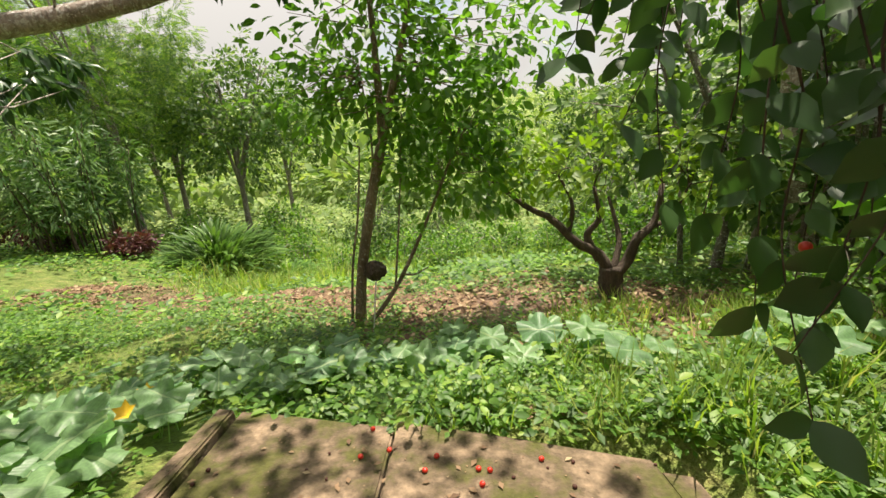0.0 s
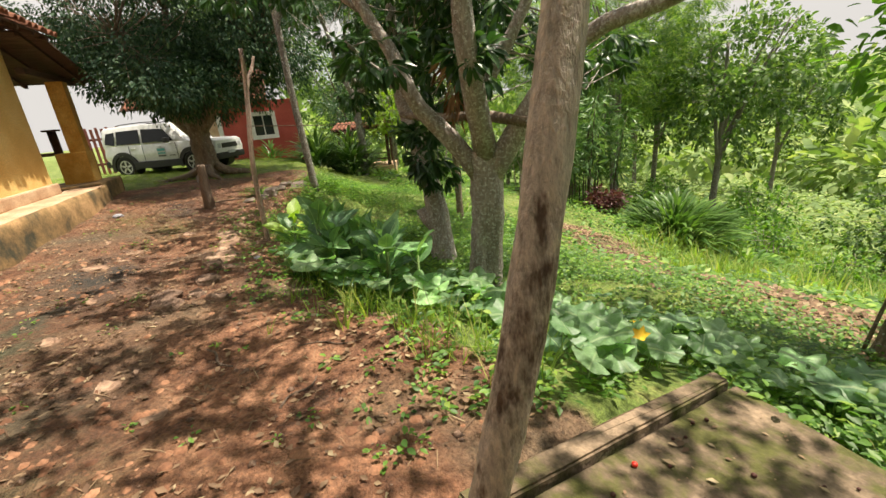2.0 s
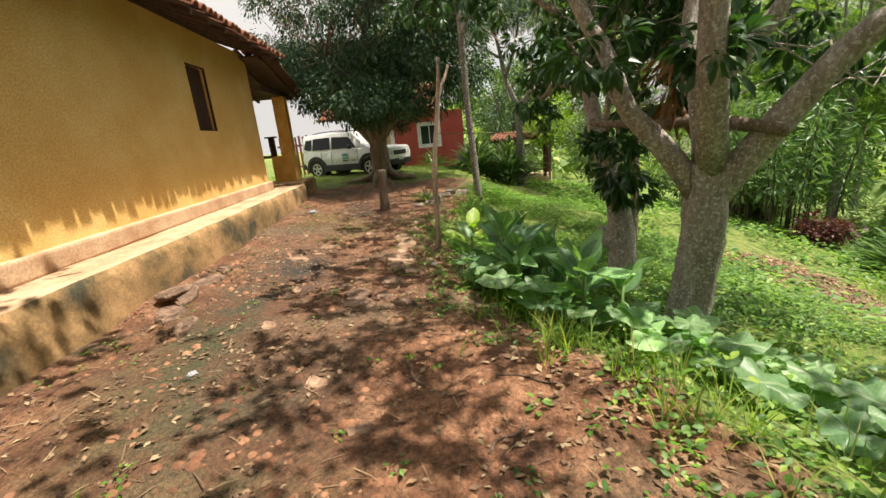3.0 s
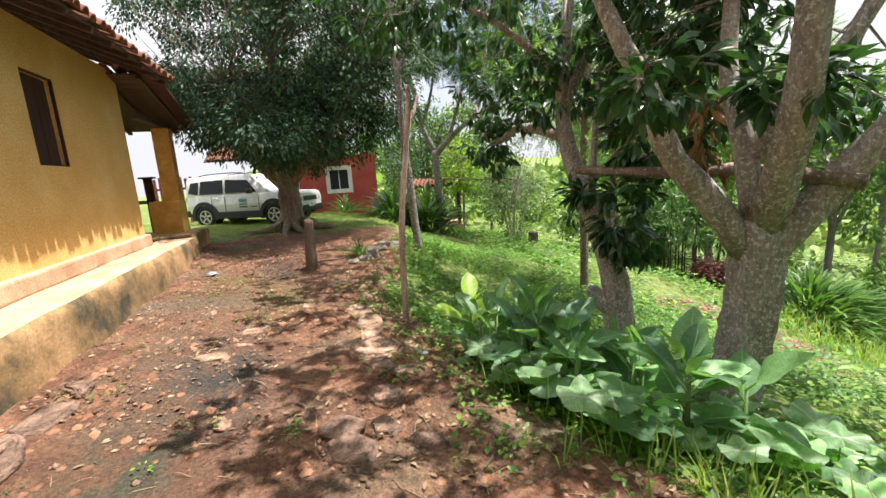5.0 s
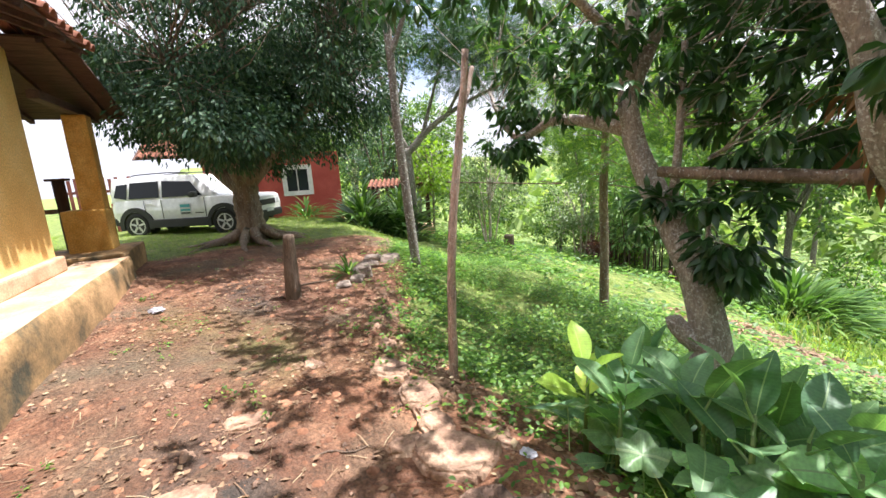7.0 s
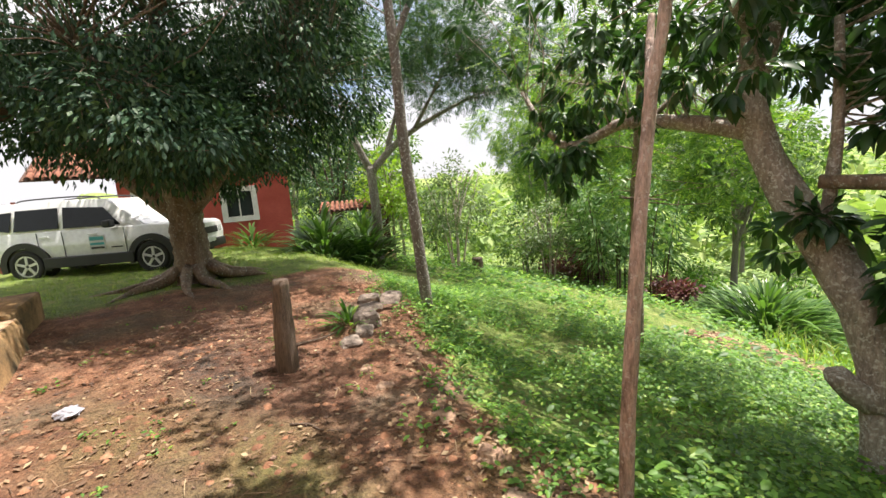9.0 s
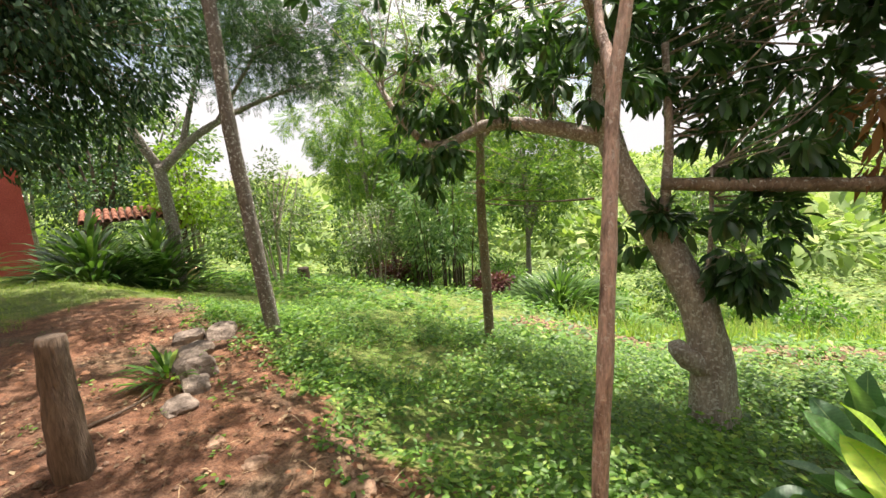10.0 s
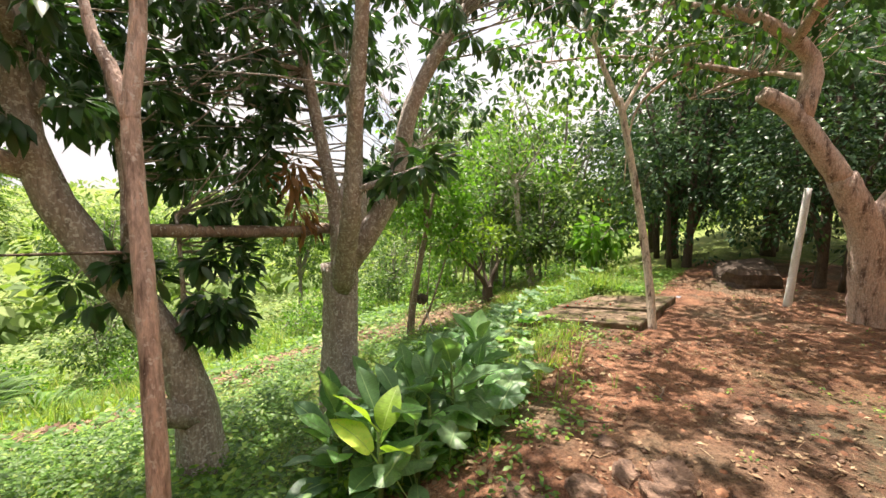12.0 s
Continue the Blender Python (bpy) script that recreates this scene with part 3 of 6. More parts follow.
def yellow_house():
    h = thing("yellow_house", "yellow limewashed farmhouse with clay tile roof and stained walkway", "house", HOUSE_AT, HOUSE_TURN)
    part("wall", wall_with_hole(0.35, 15, -0.95, -0.6, 0.6, 3.66, 2.48, 3.16, 1.98, 3.08), WALL_YELLOW, h, "yellow limewashed wall, orange and damp near its foot")
    part("end_wall", box(0.35, 0.7, -7, -0.95, 0.6, 3.5), WALL_YELLOW, h)
    part("back_wall", box(0.7, 15, -7.3, -7, 0.6, 3.5), WALL_YELLOW, h)
    plinth = roughen(box(0.33, 15, -0.62, -0.50, 0.6, 0.82, 0.03), 0.012, 2.5, 3)
    part("plinth", plinth, WALL_STEP, h, "pale worn plaster plinth")
    bm = bmesh.new()
    bmesh.ops.create_grid(bm, x_segments=90, y_segments=14, size=0.5)
    for v in bm.verts:
        u, s = v.co.x + 0.5, v.co.y + 0.5
        x = -0.31 + 15.31 * u
        if s < 0.55:
            z, y = -0.25 + 0.86 * s / 0.55, 0.17 - 0.07 * s / 0.55
        else:
            z, y = 0.61, 0.10 - 0.70 * (s - 0.55) / 0.45
        v.co = Vector((x, y, z)) + 0.02 * noise.noise_vector(Vector((x * 1.6, y * 4, z * 4)))
    bm.normal_update()
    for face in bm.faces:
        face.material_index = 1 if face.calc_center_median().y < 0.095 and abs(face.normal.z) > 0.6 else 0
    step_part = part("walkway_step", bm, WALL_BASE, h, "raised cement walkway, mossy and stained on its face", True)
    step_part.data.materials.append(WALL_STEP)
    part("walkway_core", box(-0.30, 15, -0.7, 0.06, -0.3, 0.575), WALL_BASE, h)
    # veranda at the end of the house
    part("veranda_base", roughen(box(-1.85, -0.32, -4.2, 0.02, -0.3, 0.67, 0.04), 0.015, 2.0, 6), WALL_BASE, h)
    part("parapet", roughen(box(-1.50, -1.02, -0.88, -0.28, 0.66, 1.37, 0.03), 0.008, 3.0, 4), WALL_COLUMN, h, "ochre parapet")
    part("column", roughen(box(-1.36, -1.06, -0.60, -0.28, 1.36, 2.90, 0.025), 0.006, 3.0, 4), WALL_COLUMN, h, "square ochre masonry column")
    part("veranda_beam", box(-2.2, 0.36, -0.50, -0.36, 2.90, 3.02, 0.01), WOOD_RAFTER, h)
    part("veranda_post", tube_mesh("veranda_post", [(-1.75, -1.02, 0.66), (-1.76, -1.03, 1.88)], 0.10, 0.09, WOOD_SHUTTER, 8, 6), None, h)
    part("post_cap", box(-1.90, -1.62, -1.17, -0.89, 1.88, 1.92, 0.01), WOOD_SHUTTER, h)
    part("railing", box(-1.8, -1.7, -3.6, -1.12, 1.32, 1.40, 0.01), WOOD_OLD, h)
    window = part("window", wall_with_hole(2.44, 3.2, -0.64, -0.605, 1.94, 3.12, 2.5, 3.14, 2.0, 3.06), WOOD_SHUTTER, h, "dark closed wooden shutter")
    for i in range(5):
        x = 2.5 + 0.128 * i
        part("board", box(x + 0.003, x + 0.125, -0.72 + 0.004 * (i % 2), -0.68 + 0.004 * (i % 2), 2.0, 3.06, 0.004), WOOD_SHUTTER, window)
    tile_roof(h, "roof", -7.6, 7.6, 12, (7.75, 0.24, 3.54), 22, 0)
    tile_roof(h, "veranda_roof", -4.0, 0.42, 7, (-2.05, -0.30, 2.98), 13, 90)
    return h


def red_house():
    h = thing("red_house", "red painted cottage with white window frames and a tiled porch", "house", (-21.0, 1.2, gz(-20.4, 3.6) - 0.05), 78)
    # wall faces -y in its own metres
    part("wall", wall_with_hole(-1.6, 2.9, 0, 0.25, 0, 2.75, 1.15, 1.95, 1.30, 2.15), WALL_RED, h, "red limewashed wall")
    part("wall", box(2.9, 3.15, 0.002, 6, 0, 2.75), WALL_RED, h)
    part("wall", box(-1.6, 2.9, 5.8, 6, 0, 2.75), WALL_RED, h)
    part("wall", box(-1.6, -1.35, 0.252, 5.798, 0, 2.75), WALL_RED, h)
    w = part("window", wall_with_hole(1.0, 2.1, -0.05, -0.003, 1.15, 2.3, 1.17, 1.93, 1.32, 2.13), PAINT_WHITE, h, "white painted window surround")
    part("pane", box(1.15, 1.95, 0.10, 0.12, 1.3, 2.15), GLASS_DARK, w)
    part("sash", box(1.53, 1.57, 0.07, 0.1, 1.3, 2.15), PAINT_WHITE, w)
    w = part("door_frame", wall_with_hole(-1.3, -0.1, -0.05, -0.003, 0.0, 2.3, -1.12, -0.28, 0.02, 2.1), PAINT_WHITE, h, "white painted door surround")
    part("door", box(-1.12, -0.28, -0.03, -0.004, 0.02, 2.1, 0.006), WALL_STEP, w)
    tile_roof(h, "roof", -1.9, 3.5, 9, (0, -0.5, 2.72), 24, 180, 0.19, False)
    return h


def porch():
    h = thing("garden_porch", "small open porch with a tiled roof on dark wooden posts", "porch", (-21.0, 7.3, gz(-21.0, 7.3)), 60)
    for x in (-1.2, 1.2):
        for y in (0, 1.8):
            part("post", tube_mesh("post", [(x, y, -0.2), (x, y, 2.2)], 0.09, 0.08, WOOD_SHUTTER, 8, 4), None, h)
    part("base", box(-1.4, 1.4, -0.2, 2.0, -0.5, 0.15, 0.03), WALL_STEP, h)
    for z in (0.45, 0.75):
        part("rail", box(-1.2, 1.2, -0.03, 0.03, z, z + 0.08, 0.01), WOOD_OLD, h)
    tile_roof(h, "roof", -1.5, 1.5, 4, (0, -0.3, 2.05), 10, 180, 0.2, False)


yellow_house()
red_house()
porch()

# ---- the parked car ----
CAR_PAINT = plain("car_paint_silver", (0.78, 0.79, 0.78), 0.3, 0.0)
CAR_TRIM = plain("black_plastic", (0.022, 0.022, 0.023), 0.6)
CAR_GLASS = plain("tinted_glass", (0.012, 0.015, 0.017), 0.1)
CAR_GLASS.node_tree.nodes["Principled BSDF"].inputs["Specular IOR Level"].default_value = 0.22
CAR_TYRE = plain("tyre_rubber", (0.018, 0.018, 0.018), 0.85)
CAR_RIM = plain("alloy", (0.62, 0.62, 0.63), 0.35, 0.2)
CAR_TEAL = plain("sticker_teal", (0.06, 0.34, 0.36), 0.5)
CAR_LAMP = plain("lamp_glass", (0.55, 0.57, 0.6), 0.1)


def hull(sections, mat, name):
    """A body lofted along the car: for each x the half width at the sill, at the waist and at the top, and their heights."""
    v, f = [], []
    for x, zs, ws in sections:
        for s in (-1, 1):
            pts = [(w, z) for w, z in zip(ws, zs)]
            for w, z in (pts if s < 0 else pts[::-1]):
                v.append((x, s * w, z))
    k = 2 * len(sections[0][1])
    for i in range(len(sections) - 1):
        for j in range(k):
            f.append((i * k + j, i * k + (j + 1) % k, (i + 1) * k + (j + 1) % k, (i + 1) * k + j))
    f += [tuple(reversed(range(k))), tuple(range((len(sections) - 1) * k, len(sections) * k))]
    me = mesh_of(name, v, f, mat)
    bm = bmesh.new()
    bm.from_mesh(me)
    bmesh.ops.recalc_face_normals(bm, faces=bm.faces[:])
    bmesh.ops.bevel(bm, geom=bm.edges[:], offset=0.03, segments=2, affect="EDGES", profile=0.6)
    bm.to_mesh(me)
    bm.free()
    return me


def ring(cx, cz, y0, y1, r0, r1, a0, a1, n=22):
    v, f = [], []
    for i in range(n + 1):
        a = a0 + (a1 - a0) * i / n
        for r in (r0, r1):
            for y in (y0, y1):
                v.append((cx + r * math.cos(a), y, cz + r * math.sin(a)))
    for i in range(n):
        k = 4 * i
        f += [(k, k + 1, k + 5, k + 4), (k + 2, k + 6, k + 7, k + 3), (k, k + 4, k + 6, k + 2), (k + 1, k + 3, k + 7, k + 5)]
    f += [(0, 2, 3, 1), (4 * n, 4 * n + 1, 4 * n + 3, 4 * n + 2)]
    return v, f


def pane(points, y, mat, name, inset=0.012):
    """A side window: an outline in x and z given a thickness; y: its outer face at the foot and the head."""
    v, f, n = [], [], len(points)
    z0, z1 = min(p[1] for p in points), max(p[1] for p in points)
    for d in (0, inset):
        for x, z in points:
            t = (z - z0) / (z1 - z0)
            v.append((x, math.copysign(abs(y[0] + (y[1] - y[0]) * t) - d, y[0]), z))
    f = [tuple(range(n)), tuple(reversed(range(n, 2 * n)))] + [(i, i + n, (i + 1) % n + n, (i + 1) % n) for i in range(n)]
    return mesh_of(name, v, f, mat, False)


def car():
    z = gz(-18.5, -0.8)
    c = thing("parked_car", "silver compact off-road car with black trim parked on grass", "car", (-18.52, -0.77, z), 53)
    body = part("body", hull([(-2.08, (0.42, 0.7, 0.98), (0.66, 0.80, 0.74)), (-1.9, (0.36, 0.72, 1.06), (0.80, 0.89, 0.83)), (-0.9, (0.34, 0.74, 1.07), (0.84, 0.905, 0.845)), (0.8, (0.34, 0.74, 1.06), (0.84, 0.905, 0.84)),
                              (1.2, (0.36, 0.74, 1.06), (0.84, 0.905, 0.82)), (1.95, (0.38, 0.74, 1.03), (0.82, 0.88, 0.78)), (2.1, (0.44, 0.72, 0.97), (0.74, 0.82, 0.72))], CAR_PAINT, "body"), None, c, "silver painted body")
    part("cabin", hull([(-2.06, (1.0, 1.32, 1.60), (0.78, 0.74, 0.66)), (-1.92, (1.0, 1.40, 1.68), (0.835, 0.775, 0.68)), (-0.6, (1.0, 1.40, 1.71), (0.84, 0.785, 0.69)), (0.36, (1.0, 1.38, 1.68), (0.83, 0.775, 0.68)), (0.66, (1.0, 1.22, 1.44), (0.82, 0.76, 0.68)), (1.06, (0.98, 1.02, 1.06), (0.78, 0.76, 0.72))], CAR_PAINT, "cabin"), None, c)
    for s in (-1, 1):
        ys = (s * 0.862, s * 0.772)
        for pts in (((-1.90, 1.16), (-1.55, 1.10), (-1.50, 1.52), (-1.82, 1.50)), ((-1.46, 1.10), (-0.58, 1.10), (-0.58, 1.55), (-1.42, 1.54)), ((-0.48, 1.10), (0.68, 1.10), (0.34, 1.50), (-0.48, 1.55))):
            part("side_window", pane(pts, ys, CAR_GLASS, "side_window"), None, c)
        part("sill_cladding", box(-0.92, 0.90, s * 0.905 - 0.06, s * 0.905 + 0.03, 0.27, 0.50, 0.02), CAR_TRIM, c)
        part("roof_rail", tube_mesh("roof_rail", [(-1.5, s * 0.60, 1.68), (-1.35, s * 0.60, 1.75), (-0.4, s * 0.61, 1.77), (0.1, s * 0.60, 1.74), (0.2, s * 0.59, 1.67)], 0.016, 0.016, CAR_TRIM, 6, 14, 0), None, c)
        m = part("wing_mirror", roughen(box(0.42, 0.60, s * 0.98 - 0.09, s * 0.98 + 0.09, 1.06, 1.22, 0.04), 0.0), CAR_TRIM, c)
        for x in (-0.95, 0.02):
            part("door_handle", box(x, x + 0.18, s * 0.905 - 0.02, s * 0.905 + 0.02, 0.93, 0.96, 0.008), CAR_PAINT, c)
        for x in (-1.0, -0.50, 0.75):
            part("door_gap", box(x, x + 0.008, s * 0.9 - 0.012, s * 0.9 + 0.004, 0.44, 1.04), CAR_TRIM, c)
        for x in (-1.30, 1.27):
            v, f = ring(x, 0.36, s * 0.80, s * 0.935, 0.375, 0.50, -0.28, math.pi + 0.28)
            part("wheel_arch", mesh_of("wheel_arch", v, f, CAR_TRIM, False), None, c)
            v, f = ring(x, 0.36, s * 0.50, s * 0.90, 0.02, 0.37, 0, 2 * math.pi)
            part("wheel_well", mesh_of("wheel_well", v, f, CAR_TRIM, False), None, c)
            w = new("wheel")
            w.parent = c
            w.matrix_basis = pose(x, s * 0.82, 0.345)
            v, f = [], []
            prof = [(0.23, -0.10), (0.30, -0.11), (0.335, -0.09), (0.345, 0.0), (0.335, 0.09), (0.30, 0.11), (0.23, 0.10)]
            for i in range(28):
                a = 2 * math.pi * i / 28
                v += [(r * math.cos(a), y, r * math.sin(a)) for r, y in prof]
            f = [(7 * i + j, 7 * i + (j + 1) % 7, 7 * ((i + 1) % 28) + (j + 1) % 7, 7 * ((i + 1) % 28) + j) for i in range(28) for j in range(7)]
            part("tyre", mesh_of("tyre", v, f, CAR_TYRE), None, w)
            v, f = ring(0, 0, s * 0.07, s * 0.10, 0.205, 0.235, 0, 2 * math.pi, 28)
            part("rim", mesh_of("rim", v, f, CAR_RIM, False), None, w)
            v, f = ring(0, 0, s * 0.02, s * 0.04, 0.0, 0.21, 0, 2 * math.pi, 20)
            part("brake_plate", mesh_of("brake_plate", v, f, CAR_TYRE, False), None, w)
            for i in range(5):
                sp = box(-0.028, 0.028, -0.012, 0.012, 0.03, 0.215, 0.008)
                bmesh.ops.transform(sp, matrix=pose(0, s * 0.082, 0, 0, 72 * i, 0), verts=sp.verts[:])
                part("spoke", sp, CAR_RIM, w)
    # Pale lamp glass stands in for the sky's reflection on the windscreen.
    part("windscreen", mesh_of("windscreen", [(0.34, -0.60, 1.63), (0.34, 0.60, 1.63), (1.08, 0.70, 1.07), (1.08, -0.70, 1.07), (0.30, -0.60, 1.60), (0.30, 0.60, 1.60), (1.04, 0.70, 1.04), (1.04, -0.70, 1.04)],
                                [(0, 1, 2, 3), (7, 6, 5, 4), (0, 4, 5, 1), (1, 5, 6, 2), (2, 6, 7, 3), (3, 7, 4, 0)], CAR_LAMP, False), None, c, "windscreen, the bright sky's reflection put into its pale colour")
    part("front_bumper", box(1.9, 2.14, -0.80, 0.80, 0.34, 0.56, 0.05), CAR_TRIM, c)
    part("rear_bumper", box(-2.12, -1.85, -0.82, 0.82, 0.36, 0.58, 0.05), CAR_TRIM, c)
    part("grille", box(2.06, 2.12, -0.45, 0.45, 0.70, 0.86, 0.02), CAR_TRIM, c)
    part("number_plate", box(2.13, 2.15, -0.2, 0.2, 0.50, 0.60), CAR_LAMP, c)
    for s in (-1, 1):
        part("headlight", box(2.02, 2.11, s * 0.60 - 0.1, s * 0.60 + 0.1, 0.70, 0.87, 0.04), CAR_LAMP, c)
        part("tail_light", box(-2.09, -2.02, s * 0.70 - 0.07, s * 0.70 + 0.07, 0.80, 1.02, 0.02), WALL_RED, c)
    st = part("door_sticker", box(0.02, 0.34, -0.914, -0.908, 0.60, 0.90), CAR_LAMP, c, "white and teal square emblem with dark bars")
    part("emblem", box(0.04, 0.32, -0.919, -0.915, 0.80, 0.88), CAR_TEAL, st)
    part("emblem", box(0.04, 0.32, -0.919, -0.915, 0.70, 0.75), CAR_TEAL, st)
    part("emblem_bar", box(0.05, 0.31, -0.919, -0.915, 0.62, 0.66), CAR_TRIM, st)
    part("badge", box(0.45, 0.68, -0.914, -0.906, 0.62, 0.645), CAR_TRIM, c)


car()

# ---- trees and poles ----
def big_mango():
    base = (-4.42, 2.62, gz(-4.42, 2.62) - 0.05)
    limbs = [
        ([(0.0, 0.0, 1.45), (0.30, 0.18, 1.95), (0.66, 0.40, 2.55), (1.0, 0.6, 2.9), (1.9, 1.1, 3.15), (3.2, 1.7, 3.7)], 0.15, 0.05),
        ([(-0.05, -0.05, 1.75), (-0.12, -0.1, 2.4), (-0.28, -0.12, 3.0), (-0.4, 0.1, 4.2), (-0.6, 0.3, 5.2)], 0.10, 0.04),
        ([(-0.12, -0.08, 2.3), (0.15, 0.05, 2.7), (0.4, 0.25, 3.2), (0.7, 0.8, 4.4)], 0.10, 0.04),
        ([(-0.05, -0.08, 1.5), (-0.21, -0.38, 1.98), (-0.38, -0.70, 2.4), (-0.46, -0.86, 2.9), (-0.62, -1.12, 3.45), (-0.8, -1.5, 4.6)], 0.13, 0.05),
        ([(0.04, -0.05, 1.75), (0.30, -0.34, 2.35), (0.44, -0.52, 2.85), (0.50, -0.6, 3.45), (0.68, -0.8, 4.05), (0.95, -1.1, 4.7)], 0.14, 0.06),
        ([(-0.42, -0.78, 2.6), (-0.2, -1.2, 2.75), (0.1, -1.6, 2.95)], 0.04, 0.015),
    ]
    crowns = [(130, (2.6, 1.6, 4.5), (2.0, 1.6, 0.9)), (230, (-0.6, 0.6, 5.2), (2.8, 2.4, 1.3)), (130, (0.3, -1.6, 5.1), (2.2, 1.5, 0.9)), (80, (-1.6, 1.2, 3.9), (1.2, 1.0, 0.8)),
              (10, (-0.1, -1.25, 2.85), (0.35, 0.35, 0.3)), (14, (0.3, -0.4, 2.75), (0.3, 0.3, 0.3)), (40, (-0.9, 0.6, 3.6), (1.0, 0.9, 0.8)), (40, (-0.3, 2.0, 2.9), (0.9, 0.9, 0.45))]
    t = tree("mango_tree", "old mango tree with pale lichen-spotted bark and forked limbs", "tree", base,
             [(-0.12, -0.04, -0.1), (-0.08, -0.03, 0.5), (-0.02, -0.02, 1.1), (-0.02, -0.02, 1.8)], limbs, BARK_PALE, 0.205, crowns, LEAF_MANGO, MANGO, 0.20, 14, 0.07, 0.55, 0.012, 0.05, 0.2, 5)
    part("trunk", tube_mesh("trunk", [(-0.07, -0.24, -0.1), (-0.03, -0.19, 0.5), (0.0, -0.13, 1.1), (-0.02, 0.0, 1.85)], 0.13, 0.05, BARK_PALE, 12, 14, 0.07, 0.08, 5), None, t, "second stem fused to the trunk")
    return t


def leafy_tree():
    base = (-5.92, 2.75, gz(-5.92, 2.75) - 0.05)
    limbs = [
        ([(-0.96, 0.0, 2.80), (-1.3, 0.02, 2.92), (-1.7, 0.04, 3.02), (-2.1, 0.02, 3.07), (-2.5, 0.06, 2.94), (-2.82, 0.05, 2.92), (-3.15, 0.05, 3.26), (-3.4, 0.1, 3.65)], 0.085, 0.03),
        ([(-0.27, 0.0, 1.5), (-0.47, -0.02, 1.95), (-0.46, 0, 2.75), (-0.5, 0.1, 3.6)], 0.06, 0.03),
        ([(-1.0, 0, 3.2), (-0.8, 0.3, 4.0), (-0.5, 0.6, 4.9)], 0.09, 0.03), ([(-1.0, 0, 3.6), (-1.3, -0.9, 4.3), (-1.8, -2.0, 4.9)], 0.06, 0.02),
        ([(-0.2, 0, 1.2), (-0.12, -0.06, 1.7), (-0.14, -0.08, 2.5)], 0.03, 0.015),
    ]
    # Second crown, out of view with its limb, is added to shade the yard.
    crowns = [(200, (-0.9, 0.2, 4.7), (2.8, 2.2, 1.1)), (90, (-1.7, -1.7, 4.9), (2.3, 1.6, 0.7)), (50, (-0.95, -0.1, 3.4), (0.9, 0.7, 0.6)), (46, (-2.4, 0.1, 3.7), (1.0, 0.8, 0.7)), (56, (0.35, 0.1, 2.85), (0.75, 0.5, 0.55)),
              (36, (0.14, -0.14, 1.85), (0.32, 0.26, 0.55)), (34, (-2.95, 0.05, 3.0), (0.5, 0.4, 0.6)), (12, (-0.55, -0.1, 1.95), (0.35, 0.25, 0.25))]
    t = tree("mango_tree", "leaning mango tree hung with dark drooping leaves", "tree", base,
             [(0, 0, -0.1), (-0.05, 0, 0.62), (-0.18, 0, 1.2), (-0.47, 0, 1.8), (-0.81, 0, 2.42), (-0.98, 0, 2.9), (-1.02, 0, 3.4), (-0.95, 0.05, 4.5)], limbs, BARK_PALE, 0.19, crowns, LEAF_MANGO, MANGO, 0.19, 14, 0.07, 0.65, 0.01, 0.04, 0.07, 5)
    part("knob", tube_mesh("knob", [(-0.04, -0.02, 0.66), (-0.22, -0.09, 0.72), (-0.33, -0.13, 0.82), (-0.36, -0.15, 0.90)], 0.13, 0.075, BARK_PALE, 9, 6, 0.1), None, t)
    dry, ways = lumps(12, (0.95, -0.1, 2.75), (0.2, 0.15, 0.4))
    part("dry_leaves", spray(dry, ways, 8, 0.14, 0.26, 1.4, 0.3, LANCE, "dry_leaves", LEAF_DRY), None, t, "withered orange leaves")
    return t


def pole(name, label, base, line, r0, r1, bark, forks=(), crowns=(), **k):
    return tree(name, label, "tree", base, line, forks, bark, r0, crowns, k.pop("leaf", LEAF_DARK), r1=r1, **k)


big_mango()
leafy_tree()
pole("forked_trunk", "dead slender forked trunk with reddish, white-flecked bark", (-6.93, 0.29, gz(-6.93, 0.29) - 0.05),
     [(0, 0, -0.1), (0.01, 0.01, 0.5), (0.03, 0.02, 1.0), (0.04, 0.07, 1.5), (0.05, 0.13, 1.9), (0.06, 0.17, 2.2), (0.10, 0.19, 2.45), (0.12, 0.20, 2.68)], 0.039, 0.026, BARK_RED,
     [([(0.06, 0.16, 2.16), (0.03, 0.24, 2.34), (0.0, 0.31, 2.46), (-0.01, 0.36, 2.6)], 0.030, 0.017)], wob=0.09)
pole("slender_tree", "tall slender grey leaning tree trunk", (-10.5, 2.0, gz(-10.5, 2.0) - 0.05),
     [(0, 0, -0.1), (-0.06, -0.07, 1.35), (-0.11, -0.12, 2.5), (-0.12, -0.14, 3.7), (-0.2, -0.2, 5.2)], 0.085, 0.06, BARK_GREY,
     [([(-0.12, -0.14, 3.6), (0.1, 0.1, 4.3), (0.4, 0.3, 5.2)], 0.05, 0.03)], [(150, (-0.1, 0, 5.5), (2.7, 2.5, 1.0))], leaf=LEAF_DARK, shape=SMALL, size=0.11, per=22, tuft=0.32)
